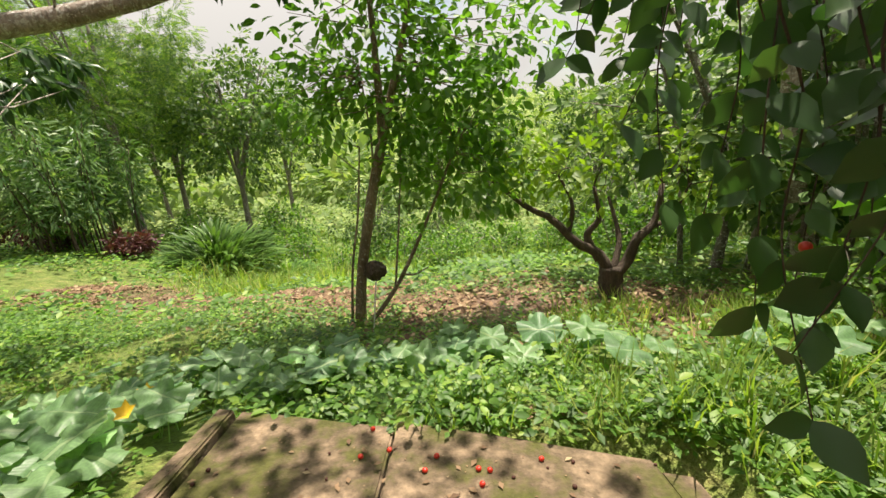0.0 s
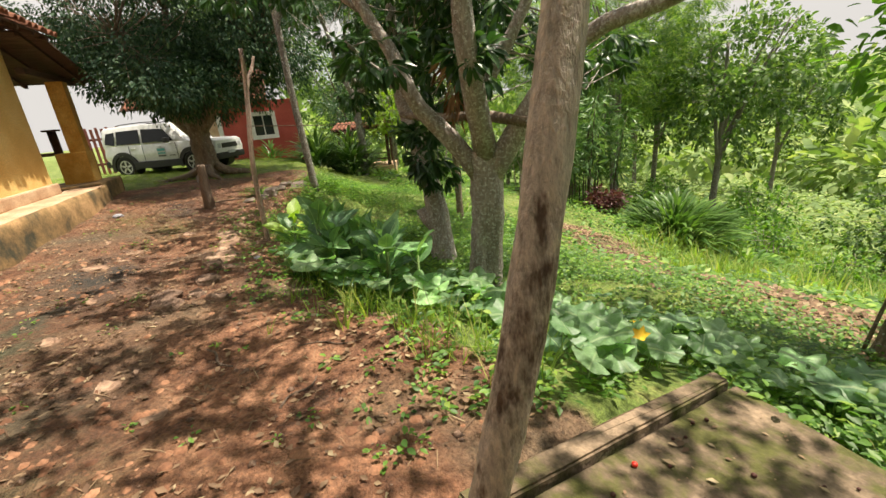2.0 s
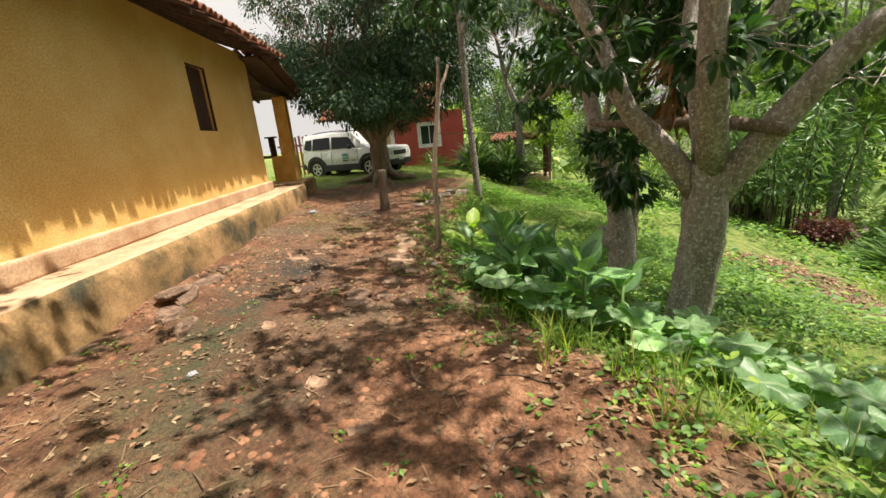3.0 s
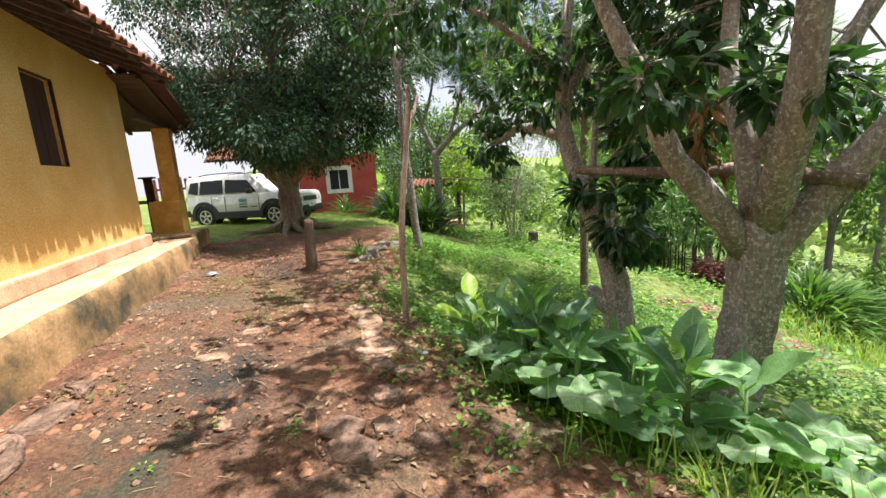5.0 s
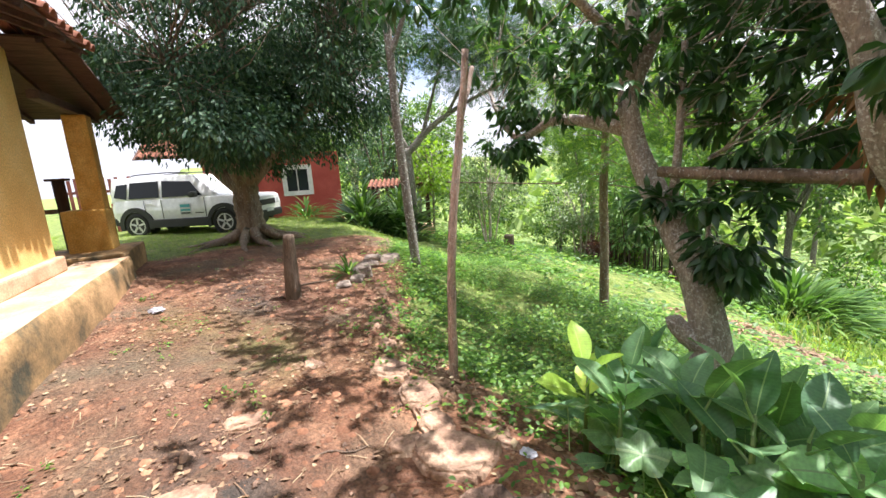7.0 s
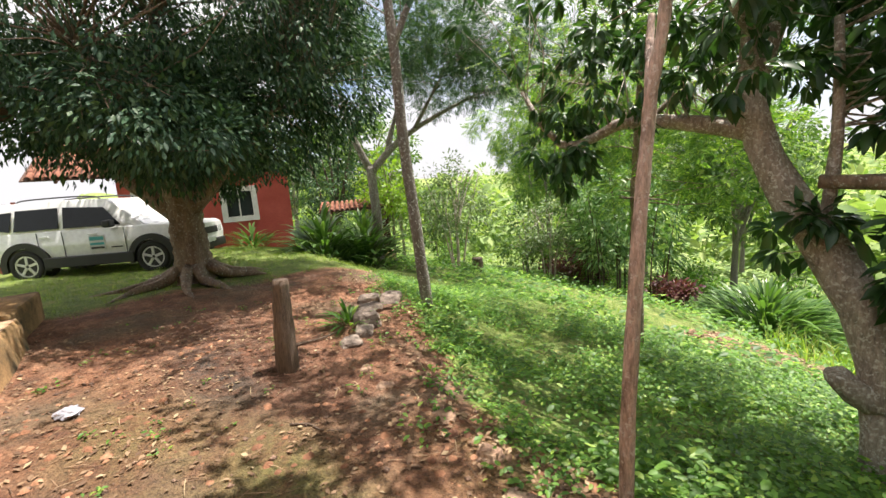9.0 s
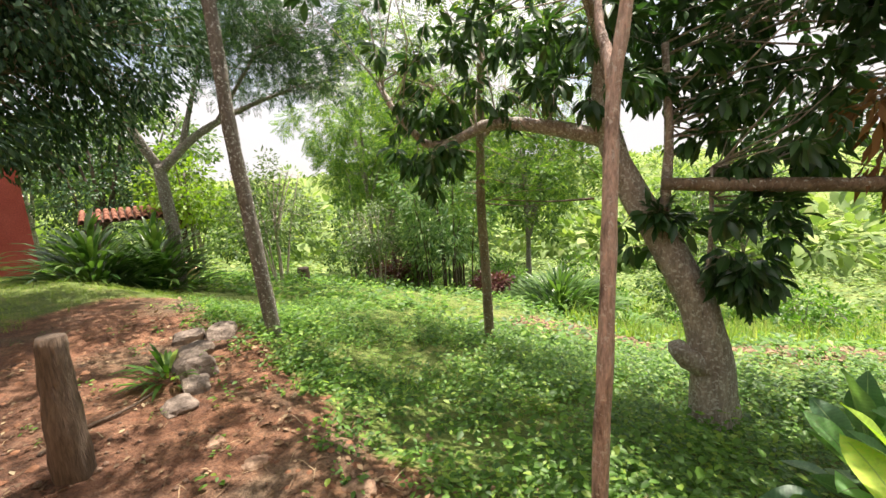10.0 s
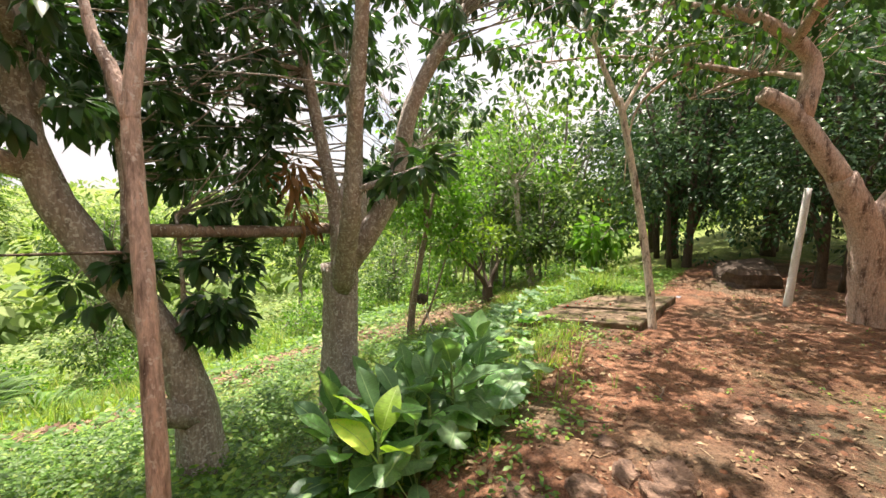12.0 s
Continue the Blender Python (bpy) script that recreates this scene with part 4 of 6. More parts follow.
pole("slender_tree", "straight slender tree trunk with feathery drooping leaves", (-8.75, 4.95, gz(-8.75, 4.95) - 0.05),
     [(0, 0, -0.1), (-0.01, 0, 1.2), (-0.04, 0, 2.35), (0.0, 0, 3.5), (0.05, 0.1, 4.8)], 0.085, 0.06, BARK_BROWN,
     [([(0, 0, 3.4), (0.4, 0.2, 3.9), (1.1, 0.4, 4.3)], 0.05, 0.02), ([(0, 0, 3.5), (-0.5, 0.1, 4.1), (-1.2, 0.2, 4.6)], 0.05, 0.02)],
     [(150, (0, 0.2, 4.6), (2.6, 2.2, 1.1)), (40, (1.2, 0.1, 3.0), (1.0, 0.8, 0.7)), (30, (-1.0, 0.1, 3.6), (0.9, 0.8, 0.6)), (10, (-0.1, 0, 2.6), (0.3, 0.3, 0.5))], leaf=LEAF_FEATHER, shape=FEATHER, size=0.3, per=8, tuft=0.25, droop=0.6)
pole("slender_tree", "leaning bare trunk with smooth peeling brown bark", (-1.20, -0.035, gz(-1.20, -0.035) - 0.05),
     [(0, 0, -0.1), (0.10, 0.095, 0.5), (0.154, 0.19, 1.0), (0.165, 0.285, 1.5), (0.133, 0.38, 2.0), (0.06, 0.474, 2.5), (-0.08, 0.6, 3.2)], 0.058, 0.045, BARK_NEAR,
     [([(-0.06, 0.56, 3.0), (0.35, 0.4, 3.6), (0.9, 0.1, 4.3)], 0.035, 0.015), ([(-0.08, 0.6, 3.1), (-0.25, 0.9, 3.9), (-0.4, 1.2, 4.9)], 0.044, 0.02)],
     # Crown added above the view to dapple the yard and slab.
     [(90, (-0.1, 0.6, 4.5), (2.4, 2.1, 0.9))], leaf=LEAF_SAP, shape=OVAL, size=0.13, per=11, tuft=0.3, wob=0.06)


def sapling():
    base = (-1.22, 4.62, gz(-1.22, 4.62) - 0.03)
    limbs = [
        ([(0.5, 0, 2.25), (0.50, 0.05, 2.95), (0.49, 0.05, 3.7), (0.4, 0.1, 4.8)], 0.05, 0.015),
        ([(0.5, 0, 2.25), (0.68, 0, 2.86), (0.86, 0.05, 3.5), (1.0, 0.1, 4.4)], 0.05, 0.015),
        ([(0.08, -0.04, 0.0), (0.35, -0.1, 0.32), (0.63, -0.1, 0.75), (1.02, -0.1, 1.55), (1.3, -0.1, 2.2)], 0.035, 0.012),
        ([(-0.1, 0, 0), (0.0, 0, 0.8), (0.14, 0, 1.46), (0.24, 0, 2.2)], 0.018, 0.008),
        ([(0.62, -0.1, 0.72), (0.75, -0.12, 0.72), (0.92, -0.1, 0.8)], 0.014, 0.006),
        ([(0.3, 0.02, 1.5), (0.36, 0.1, 2.2), (0.3, 0.15, 3.0)], 0.016, 0.007), ([(0.5, -0.02, 0.55), (0.62, 0.02, 1.5), (0.72, 0.05, 2.5)], 0.014, 0.006),
    ]
    crowns = [(70, (0.45, 0, 3.3), (1.0, 0.9, 0.9)), (80, (1.1, 0.1, 2.7), (1.0, 0.8, 0.85)), (44, (1.25, -0.1, 1.95), (0.7, 0.5, 0.55)), (50, (0.6, 0, 4.4), (1.3, 1.1, 0.8)),
              (26, (-0.1, 0.1, 2.7), (0.5, 0.5, 0.6)), (30, (1.9, 0.1, 3.3), (0.7, 0.7, 0.7))]
    t = tree("young_tree", "young garden tree with several thin stems and fresh green leaves", "tree", base,
             [(0, 0, -0.05), (0.10, 0, 0.7), (0.27, 0, 1.45), (0.42, 0, 2.0), (0.51, 0, 2.3)], limbs, BARK_BROWN, 0.064, crowns, LEAF_SAP, OVAL, 0.135, 13, 0.28, 0.35, 0.008, 0.02, 0.055)
    return t


sapling()


def stunted_tree():
    bx, by = 2.0, 4.8
    base = (bx, by, gz(bx, by) - 0.05)
    limbs = [([(-0.05, 0, 0.4), (-0.22, 0.02, 0.68), (-0.5, -0.03, 0.84), (-0.8, 0.04, 1.14), (-1.1, 0.0, 1.30), (-1.5, 0.1, 1.62)], 0.075, 0.022), ([(0.0, 0, 0.4), (0.16, 0.03, 0.56), (0.22, -0.03, 0.86), (0.42, 0, 1.06), (0.5, 0.08, 1.5)], 0.085, 0.03),
             ([(-0.2, 0, 0.6), (-0.34, 0.1, 0.88), (-0.22, 0.06, 1.12), (-0.3, 0.1, 1.5)], 0.06, 0.02), ([(-0.02, 0, 0.45), (0.1, 0.2, 0.8), (0.0, 0.4, 1.3)], 0.05, 0.02), ([(0.3, 0.0, 0.95), (0.62, 0.05, 1.1), (0.85, 0.1, 1.5)], 0.035, 0.012),
             ([(-0.6, 0.0, 0.95), (-0.55, 0.08, 1.3), (-0.75, 0.1, 1.7)], 0.035, 0.012)]
    crowns = [(22, (-0.3, 0.1, 1.75), (0.95, 0.7, 0.5)), (18, (-1.2, 0.1, 1.9), (0.5, 0.5, 0.5)), (14, (0.7, 0.1, 1.6), (0.45, 0.5, 0.5))]
    tree("stunted_tree", "gnarled dark fruit tree with a short forked trunk and light leaves", "tree", base, [(0, 0, -0.1), (-0.03, 0, 0.2), (-0.05, 0, 0.5)], limbs, BARK_DARK, 0.16, crowns,
         LEAF_YELLOW, OVAL, 0.12, 14, 0.22, 0.4, 0.008, 0.05, 0.13, 5)


stunted_tree()


def shade_tree():
    base = (-14.75, 0.0, gz(-14.75, 0.0) - 0.05)
    limbs = [([(0, 0, 1.2), (-0.6, -0.9, 2.2), (-1.3, -2.0, 3.6)], 0.2, 0.06), ([(0, 0, 1.3), (0.6, 0.9, 2.4), (1.2, 1.9, 3.6)], 0.2, 0.06), ([(0, 0, 1.3), (0.2, -0.3, 2.6), (0.1, 0.1, 5.2)], 0.22, 0.06),
             ([(0, 0, 1.3), (0.9, -0.5, 2.4), (1.6, -1.2, 3.6)], 0.16, 0.05), ([(0, 0, 1.3), (-0.9, 0.7, 2.5), (-1.8, 1.2, 3.8)], 0.16, 0.05)]
    crowns = [(190, (0.6, 0.2, 6.6), (2.5, 3.1, 1.3)), (430, (0.5, 0.2, 4.9), (3.0, 3.5, 2.8)), (80, (-0.6, -1.5, 3.5), (1.5, 1.4, 1.0)), (120, (1.0, 1.9, 3.2), (1.9, 1.8, 1.3)), (110, (0.9, -0.6, 2.9), (1.7, 1.7, 1.0)), (50, (0.2, 0.2, 2.3), (1.4, 1.5, 0.6))]
    for i in range(26):
        a, h = 2.4 * i, 2.2 + 4.6 * ((i * 0.618) % 1.0)
        if h < 3.8 and math.sin(a) < -0.3:
            continue
        k = math.sqrt(max(0.15, 1 - ((h - 4.3) / 3.2) ** 2))
        crowns.append((20, (0.5 + 2.7 * k * math.cos(a), 3.4 * k * math.sin(a), h + rand(-0.2, 0.2)), (0.85, 0.9, 0.62)))
    t = tree("shade_tree", "broad dense shade tree with dark leaves and spreading roots", "tree", base, [(0.02, 0, -0.1), (0, 0, 0.5), (-0.02, -0.02, 1.0), (0.0, 0, 1.5)], limbs, BARK_BROWN, 0.31, crowns,
             LEAF_SHADE, LANCE_WIDE, 0.12, 84, 0.36, 0.8, 0.015, 0.10, 0.25, 5)
    for i in range(9):
        a = 2 * math.pi * i / 9 + rand(-0.2, 0.2)
        q = [(r * math.cos(a + 0.25 * r), r * math.sin(a + 0.25 * r)) for r in (0.25, 0.55, 1.0, rand(1.2, 1.7))]
        zs = [0.28, 0.11, 0.06, -0.02]
        pts = [(x, y, gz(base[0] + x, base[1] + y) - base[2] + z - 0.02) for (x, y), z in zip(q, zs)]
        part("root", tube_mesh("root", pts, 0.12, 0.03, BARK_BROWN, 7, 9, 0.1), None, t)


shade_tree()


def fruit_tree():
    base = (1.05, -2.4, gz(1.05, -2.4) - 0.05)
    limbs = [([(-0.45, 0.54, 2.05), (-0.72, 0.85, 2.55), (-0.96, 1.15, 2.97), (-1.21, 1.46, 3.19)], 0.15, 0.11), ([(-0.86, 1.03, 2.9), (-0.81, 0.97, 3.6), (-1.12, 1.34, 4.0), (-1.5, 1.85, 4.25), (-1.9, 2.6, 4.4)], 0.13, 0.05), ([(-1.0, 1.2, 3.8), (-2.4, 0.6, 4.4), (-4.6, -0.5, 4.7)], 0.07, 0.03),
             ([(-0.80, 0.97, 3.4), (-0.2, 1.6, 3.7), (0.4, 2.6, 3.6)], 0.05, 0.012),
             ([(-0.2, 1.6, 3.7), (-0.35, 2.4, 3.95), (-0.6, 3.1, 3.5), (-0.66, 3.3, 2.9), (-0.7, 3.32, 2.1)], 0.035, 0.008), ([(-0.2, 1.6, 3.7), (-0.5, 2.6, 4.0), (-0.9, 3.6, 4.2), (-1.0, 5.0, 4.35)], 0.05, 0.015), ([(-0.18, 0.2, 1.3), (0.2, -0.3, 2.4), (0.6, -0.8, 3.6)], 0.16, 0.06)]
    # First and last two crowns are added overhead to shade slab and yard.
    crowns = [(44, (-0.9, 4.4, 4.35), (1.7, 1.2, 0.45)), (110, (-0.9, 2.0, 4.5), (2.0, 1.8, 0.7)), (100, (0.6, 1.6, 4.3), (1.9, 1.6, 0.7)), (80, (0.6, -0.8, 4.2), (1.8, 1.8, 0.8)), (60, (-1.9, 1.2, 4.7), (1.3, 1.3, 0.6)), (55, (-3.3, 0.3, 4.6), (2.0, 1.7, 0.7)), (36, (-4.9, -0.6, 4.7), (1.5, 1.3, 0.6))]
    t = tree("fruit_tree", "thick fruit tree with a sawn trunk, dark leaves, red fruit", "tree", base, [(0.03, -0.03, -0.1), (-0.08, 0.1, 0.7), (-0.18, 0.21, 1.35), (-0.46, 0.55, 2.1)], limbs, BARK_RED, 0.29,
             crowns, LEAF_FRUIT, OVAL, 0.15, 13, 0.3, 0.5, 0.01, 0.06, 0.17, 0)
    return t


FRUIT_TREE = fruit_tree()


# ---- background trees and shrubs ----
def grown(name, label, at, height, width, leaf, shape, size, per, n, bark=BARK_GREY, stems=1, tuft=0.4, droop=0.3, low=0.35, r=0.09, category="tree", group=""):
    base = (at[0], at[1], gz(*at) - 0.08)
    lines = []
    for i in range(max(stems, 1) - 1 + 4):
        a = rand(0, 6.28)
        s = i < stems - 1
        b = 0.25 * width * (rand(0.1, 0.4) if s else 0.0)
        z0 = 0.0 if s else height * rand(low, low + 0.2)
        k = width * rand(0.2, 0.36)
        lines.append(([(b * math.cos(a), b * math.sin(a), z0), (0.5 * k * math.cos(a), 0.5 * k * math.sin(a), z0 + 0.45 * (height - z0)), (k * math.cos(a), k * math.sin(a), height * 0.86)], r * 0.6, r * 0.2))
    mid = height * (1 + low) / 2
    hz = height * (1 - low) / 2
    crowns = [(int(n * 0.5), (0, 0, mid), (width * 0.40, width * 0.40, hz))]
    for i in range(4):
        a = 1.57 * i + rand(-0.4, 0.4)
        crowns.append((int(n * 0.13), (width * 0.28 * math.cos(a), width * 0.28 * math.sin(a), mid + hz * rand(-0.55, 0.35)), (width * 0.27, width * 0.27, hz * 0.5)))
    return tree(name, label, category, base, [(0, 0, -0.1), (rand(-0.1, 0.1), rand(-0.1, 0.1), height * 0.4), (rand(-0.2, 0.2), rand(-0.2, 0.2), height * 0.8)], lines, bark, r, crowns, leaf, shape, size, per, tuft, droop, 0.012, r * 0.4, r * 0.4, group=group)


FEATHERY = grown("acacia_tree", "feathery light green acacia on the garden slope", (-13.8, 17.6), 11.5, 8.0, LEAF_FEATHER, FEATHER, 0.5, 24, 170, BARK_GREY, 2, 0.40, 0.7, 0.34, 0.14, group="acacias below the garden")
BROAD = grown("broadleaf_tree", "rounded broadleaf tree in the valley", (-11.0, 21.5), 10.0, 7.6, LEAF_FAR, OVAL, 0.26, 34, 200, BARK_GREY, 1, 0.42, 0.4, 0.24, 0.16, group="trees in the valley")
LOWTREE = grown("small_tree", "small open tree with thin leaning stems", (-3.8, 19.0), 4.2, 4.2, LEAF_FAR, OVAL, 0.17, 24, 110, BARK_GREY, 3, 0.32, 0.3, 0.2, 0.06, group="small trees in the valley")
SHRUB = grown("shrub", "light green rounded shrub on the slope", (1.5, 12.5), 1.7, 2.3, LEAF_COVER, OVAL, 0.14, 18, 70, BARK_GREY, 3, 0.25, 0.2, 0.1, 0.02, "shrub", "shrubs on the slope")
FOREST = grown("dark_tree", "dense dark green tree behind the yard", (6.2, 1.2), 7.5, 6.2, LEAF_DARK, OVAL, 0.17, 30, 220, BARK_DARK, 2, 0.45, 0.5, 0.14, 0.15, group="dark trees beyond the yard")
grown("silvery_tree", "small silvery-leaved tree with pale stems", (-17.6, 9.6), 4.6, 3.6, LEAF_SILVER, SMALL, 0.13, 26, 130, BARK_PALE, 4, 0.35, 0.4, 0.32, 0.07)
grown("lime_tree", "small tree with bright yellow-green leaves", (-20.5, 8.6), 4.8, 3.0, LEAF_YELLOW, OVAL, 0.18, 18, 100, BARK_GREY, 2, 0.35, 0.3, 0.35, 0.07)
grown("silvery_tree", "silvery-leaved garden tree with slender stems", (-15.5, 12.8), 3.6, 2.6, LEAF_SILVER, SMALL, 0.13, 24, 90, BARK_PALE, 3, 0.32, 0.4, 0.3, 0.05)


grown("young_papaya", "young plant with large bright green leaves behind the slab", (3.3, 2.4), 1.9, 1.5, LEAF_SAP, OVAL, 0.30, 9, 26, BARK_GREY, 2, 0.16, 0.5, 0.35, 0.03, "plant")


def placed(proto, spots):
    for x, y, s in spots:
        q = copy_thing(proto, pose(x, y, gz(x, y) - 0.1, 0, 0, rand(0, 360)))
        q.scale = (s, s, s * rand(0.9, 1.12))


placed(FEATHERY, [(-19.5, 19, 1.05), (16, 17, 1.1)])
placed(BROAD, [(-16.5, 25, 1.1), (-21.5, 25, 1.2), (-27.5, 12, 0.9), (-31, 17, 0.7), (11, 13.5, 0.85), (-1, 33, 0.9), (9, 26, 1.0), (14, 10, 0.95), (-13, 33, 1.0), (-34, 4, 1.1), (3.5, 38, 1.0),
               (18, 24, 1.2), (-24, 34, 1.1), (-38, 12, 1.2), (12, -14, 1.1), (4, -16, 1.2)])
placed(LOWTREE, [(-0.5, 20.5, 0.7), (3.8, 10.5, 0.8), (6.2, 7.2, 1.45), (4.1, 6.1, 1.3), (8.2, 9.5, 1.1), (7.3, 5.2, 1.7), (6.5, 13.5, 0.9), (-17.2, 13.5, 0.9), (-21, 12, 1.0), (4.6, 4.6, 0.85)])
placed(SHRUB, [(-1.2, 13.5, 1.1), (-4.0, 14.8, 0.9), (3.5, 8.6, 0.8), (4.9, 9.4, 1.0), (-0.2, 10.6, 0.8), (0.4, 17.5, 1.2), (-6.6, 16.4, 1.1), (-2.9, 18.8, 1.2), (5.5, 15.8, 1.2), (2.6, 10.4, 0.7), (-11.2, 17, 1.0), (-14.4, 14.8, 0.8), (-19.8, 11.2, 0.8), (6.8, 11, 1.0),
               (-8.2, 19.6, 1.3), (-12.5, 19.5, 1.2), (3.6, 12.6, 1.0), (-16.9, 9.4, 0.35), (5.3, 2.8, 0.6), (3.2, 3.3, 0.5)])
placed(FOREST, [(4.9, 0.6, 0.7), (5.2, -2.6, 0.8), (6.6, -1.0, 1.0), (3.4, -1.9, 0.62), (9.5, -1.2, 1.1), (10.5, 2.2, 1.05), (7.2, -4.5, 1.0), (14, 3.5, 1.2), (5.8, -9, 1.0), (13, -4, 1.2), (1.5, -12, 1.1), (-26, 9, 0.85)])


def tall_tree():
    base = (-17.6, 5.9, gz(-17.6, 5.9) - 0.1)
    limbs = [([(0, 0, 3.3), (-0.3, -0.35, 4.4), (-0.5, -0.6, 6.0), (-0.8, -1.2, 7.6)], 0.13, 0.04), ([(0, 0, 3.2), (0.5, 0.8, 4.1), (1.1, 1.8, 4.8), (2.0, 3.3, 5.6)], 0.14, 0.04), ([(0.3, 0.5, 3.8), (0.4, 0.9, 5.0), (0.6, 1.4, 6.6)], 0.09, 0.03),
             ([(-0.3, -0.35, 4.4), (0.0, 0.0, 5.6), (0.2, 0.2, 7.2)], 0.08, 0.03), ([(0.8, 1.3, 4.5), (1.6, 1.6, 5.6), (2.4, 2.0, 6.8)], 0.07, 0.02), ([(-0.4, -0.5, 5.2), (-1.0, -1.6, 6.0), (-1.6, -2.8, 6.6)], 0.06, 0.02)]
    crowns = [(130, (2.2, 3.2, 5.9), (3.2, 3.0, 0.7)), (130, (0.8, 1.2, 7.0), (3.4, 3.2, 0.8)), (100, (-1.0, -1.6, 7.2), (2.8, 2.6, 0.9)), (110, (3.4, 1.6, 6.5), (2.8, 2.6, 0.7))]
    tree("tall_tree", "tall open-limbed tree with layered fine foliage", "tree", base, [(0, 0, -0.1), (0.05, 0.05, 1.6), (0.0, 0.0, 3.4)], limbs, BARK_GREY, 0.17, crowns, LEAF_DARK, FEATHER, 0.34, 17, 0.45, 0.1, 0.012, 0.06, 0.14)


tall_tree()


def leaning_trunk():
    x, y = 4.3, 4.6
    tree("leaning_trunk", "pale leaning tree trunk among the dark trees", "tree", (x, y, gz(x, y) - 0.05), [(0, 0, -0.1), (-0.18, 0.15, 0.9), (-0.4, 0.35, 2.0), (-0.5, 0.5, 3.4)], [], BARK_PALE, 0.13, [(60, (-0.5, 0.5, 4.2), (1.7, 1.7, 1.2))], LEAF_SAP, OVAL, 0.14, 16, 0.3)


leaning_trunk()


def strap_plant(name, label, at, radius, height, count, mat, length, curve=0.5, stems=0):
    base = (at[0], at[1], gz(*at) - 0.03)
    ob = thing(name, label, "plant", base)
    n = count
    a, r = rand(0, 6.28, n), radius * rand(0, 1, n) ** 0.6
    p = np.stack([r * np.cos(a) * 0.75, r * np.sin(a) * 0.75, height * 0.55 * rand(0, 1, n) * (1 - 0.6 * (r / radius))], -1)
    d = np.stack([np.cos(a) * (0.25 + r / radius), np.sin(a) * (0.25 + r / radius), rand(0.35, 1.2, n)], -1)
    v, f = [], []
    for i in range(n):
        L = length * rand(0.65, 1.1)
        q = d[i] / np.linalg.norm(d[i])
        side = np.cross(q, (0, 0, 1.0))
        side /= np.linalg.norm(side) + 1e-6
        w = L * rand(0.045, 0.072)
        k = len(v)
        for j, (s, ww) in enumerate(((0, 0.6), (0.35, 1.0), (0.7, 0.75), (1.0, 0.06))):
            c = p[i] + q * L * s - np.array([0, 0, curve * L * s * s * 0.7])
            v += [c - side * w * ww + np.array([0, 0, 0.25 * w * ww]), c, c + side * w * ww + np.array([0, 0, 0.25 * w * ww])]
        for j in range(3):
            f += [(k + 3 * j, k + 3 * j + 1, k + 3 * j + 4, k + 3 * j + 3), (k + 3 * j + 1, k + 3 * j + 2, k + 3 * j + 5, k + 3 * j + 4)]
    per, groups = 12, 8 if n > 60 else 1
    for g in range(groups):
        keep = [i for i in range(n) if groups == 1 or int(a[i] / 6.2832 * groups) % groups == g]
        vv, ff = [], []
        for i in keep:
            k = len(vv)
            vv += v[per * i:per * i + per]
            ff += [tuple(q - per * i + k for q in face) for face in f[6 * i:6 * i + 6]]
        if vv:
            part("rosette", mesh_of("rosette", vv, ff, mat), None, ob)
    return ob


strap_plant("strap_leaf_plant", "clump of long arching strap leaves on the slope", (-8.5, 13.9), 2.3, 2.6, 1100, LEAF_STRAP, 0.95, 0.45)
strap_plant("strap_leaf_plant", "second clump of arching strap leaves behind", (-6.2, 14.0), 1.4, 1.2, 260, LEAF_COVER, 0.9, 0.8)
strap_plant("dracaena_bush", "tall bush of dark pointed strap leaves beside the cottage", (-17.6, 4.0), 1.15, 2.6, 420, LEAF_STRAP, 1.0, 0.5)
strap_plant("dracaena_bush", "tall bush of dark pointed strap leaves near the porch", (-17.6, 5.4), 1.2, 3.2, 460, LEAF_STRAP, 1.05, 0.5)
strap_plant("dracaena_bush", "young strap-leaved plant by the red wall", (-19.6, 2.6), 0.6, 1.0, 90, LEAF_STRAP, 0.7, 0.5)
strap_plant("fern_tuft", "small green fern-like tuft among stones", (-10.55, 0.75), 0.25, 0.3, 40, LEAF_COVER, 0.38, 0.5)


def cane_thicket():
    x, y = -12.75, 13.75
    ob = thing("cane_thicket", "thicket of thin upright canes with drooping narrow leaves", "shrub", (x, y, gz(x, y) - 0.05))
    tips, ways = [], []
    for i in range(26):
        a, r, h = rand(0, 6.28), rand(0.1, 1.5), rand(2.8, 4.9)
        k = r + rand(0.3, 0.8)
        line = [(r * math.cos(a), r * math.sin(a), -0.05), (r * 1.1 * math.cos(a), r * 1.1 * math.sin(a), h * 0.5), (k * math.cos(a), k * math.sin(a), h)]
        part("cane", tube_mesh("cane", line, 0.03, 0.012, BARK_DARK, 5, 6), None, ob)
        for q in smooth_line(line, 8)[3:]:
            tips.append(q)
            ways.append((0.3 * math.cos(a), 0.3 * math.sin(a), 0.4))
    part("foliage", spray(tips, ways, 44, 0.5, 0.34, 0.5, 0.5, LANCE, "foliage", LEAF_CANE), None, ob)


cane_thicket()
for at, s in (((-16.6, 15.8), 1.25), ((-15.0, 14.9), 0.8), ((-11.0, 13.2), 0.6)):
    b = grown("purple_shrub", "low shrub with dark purple leaves", at, 1.5 * s, 2.2 * s, LEAF_PURPLE, OVAL, 0.16, 20, 70, BARK_DARK, 4, 0.22, 0.1, 0.1, 0.02, "shrub", "purple shrubs")


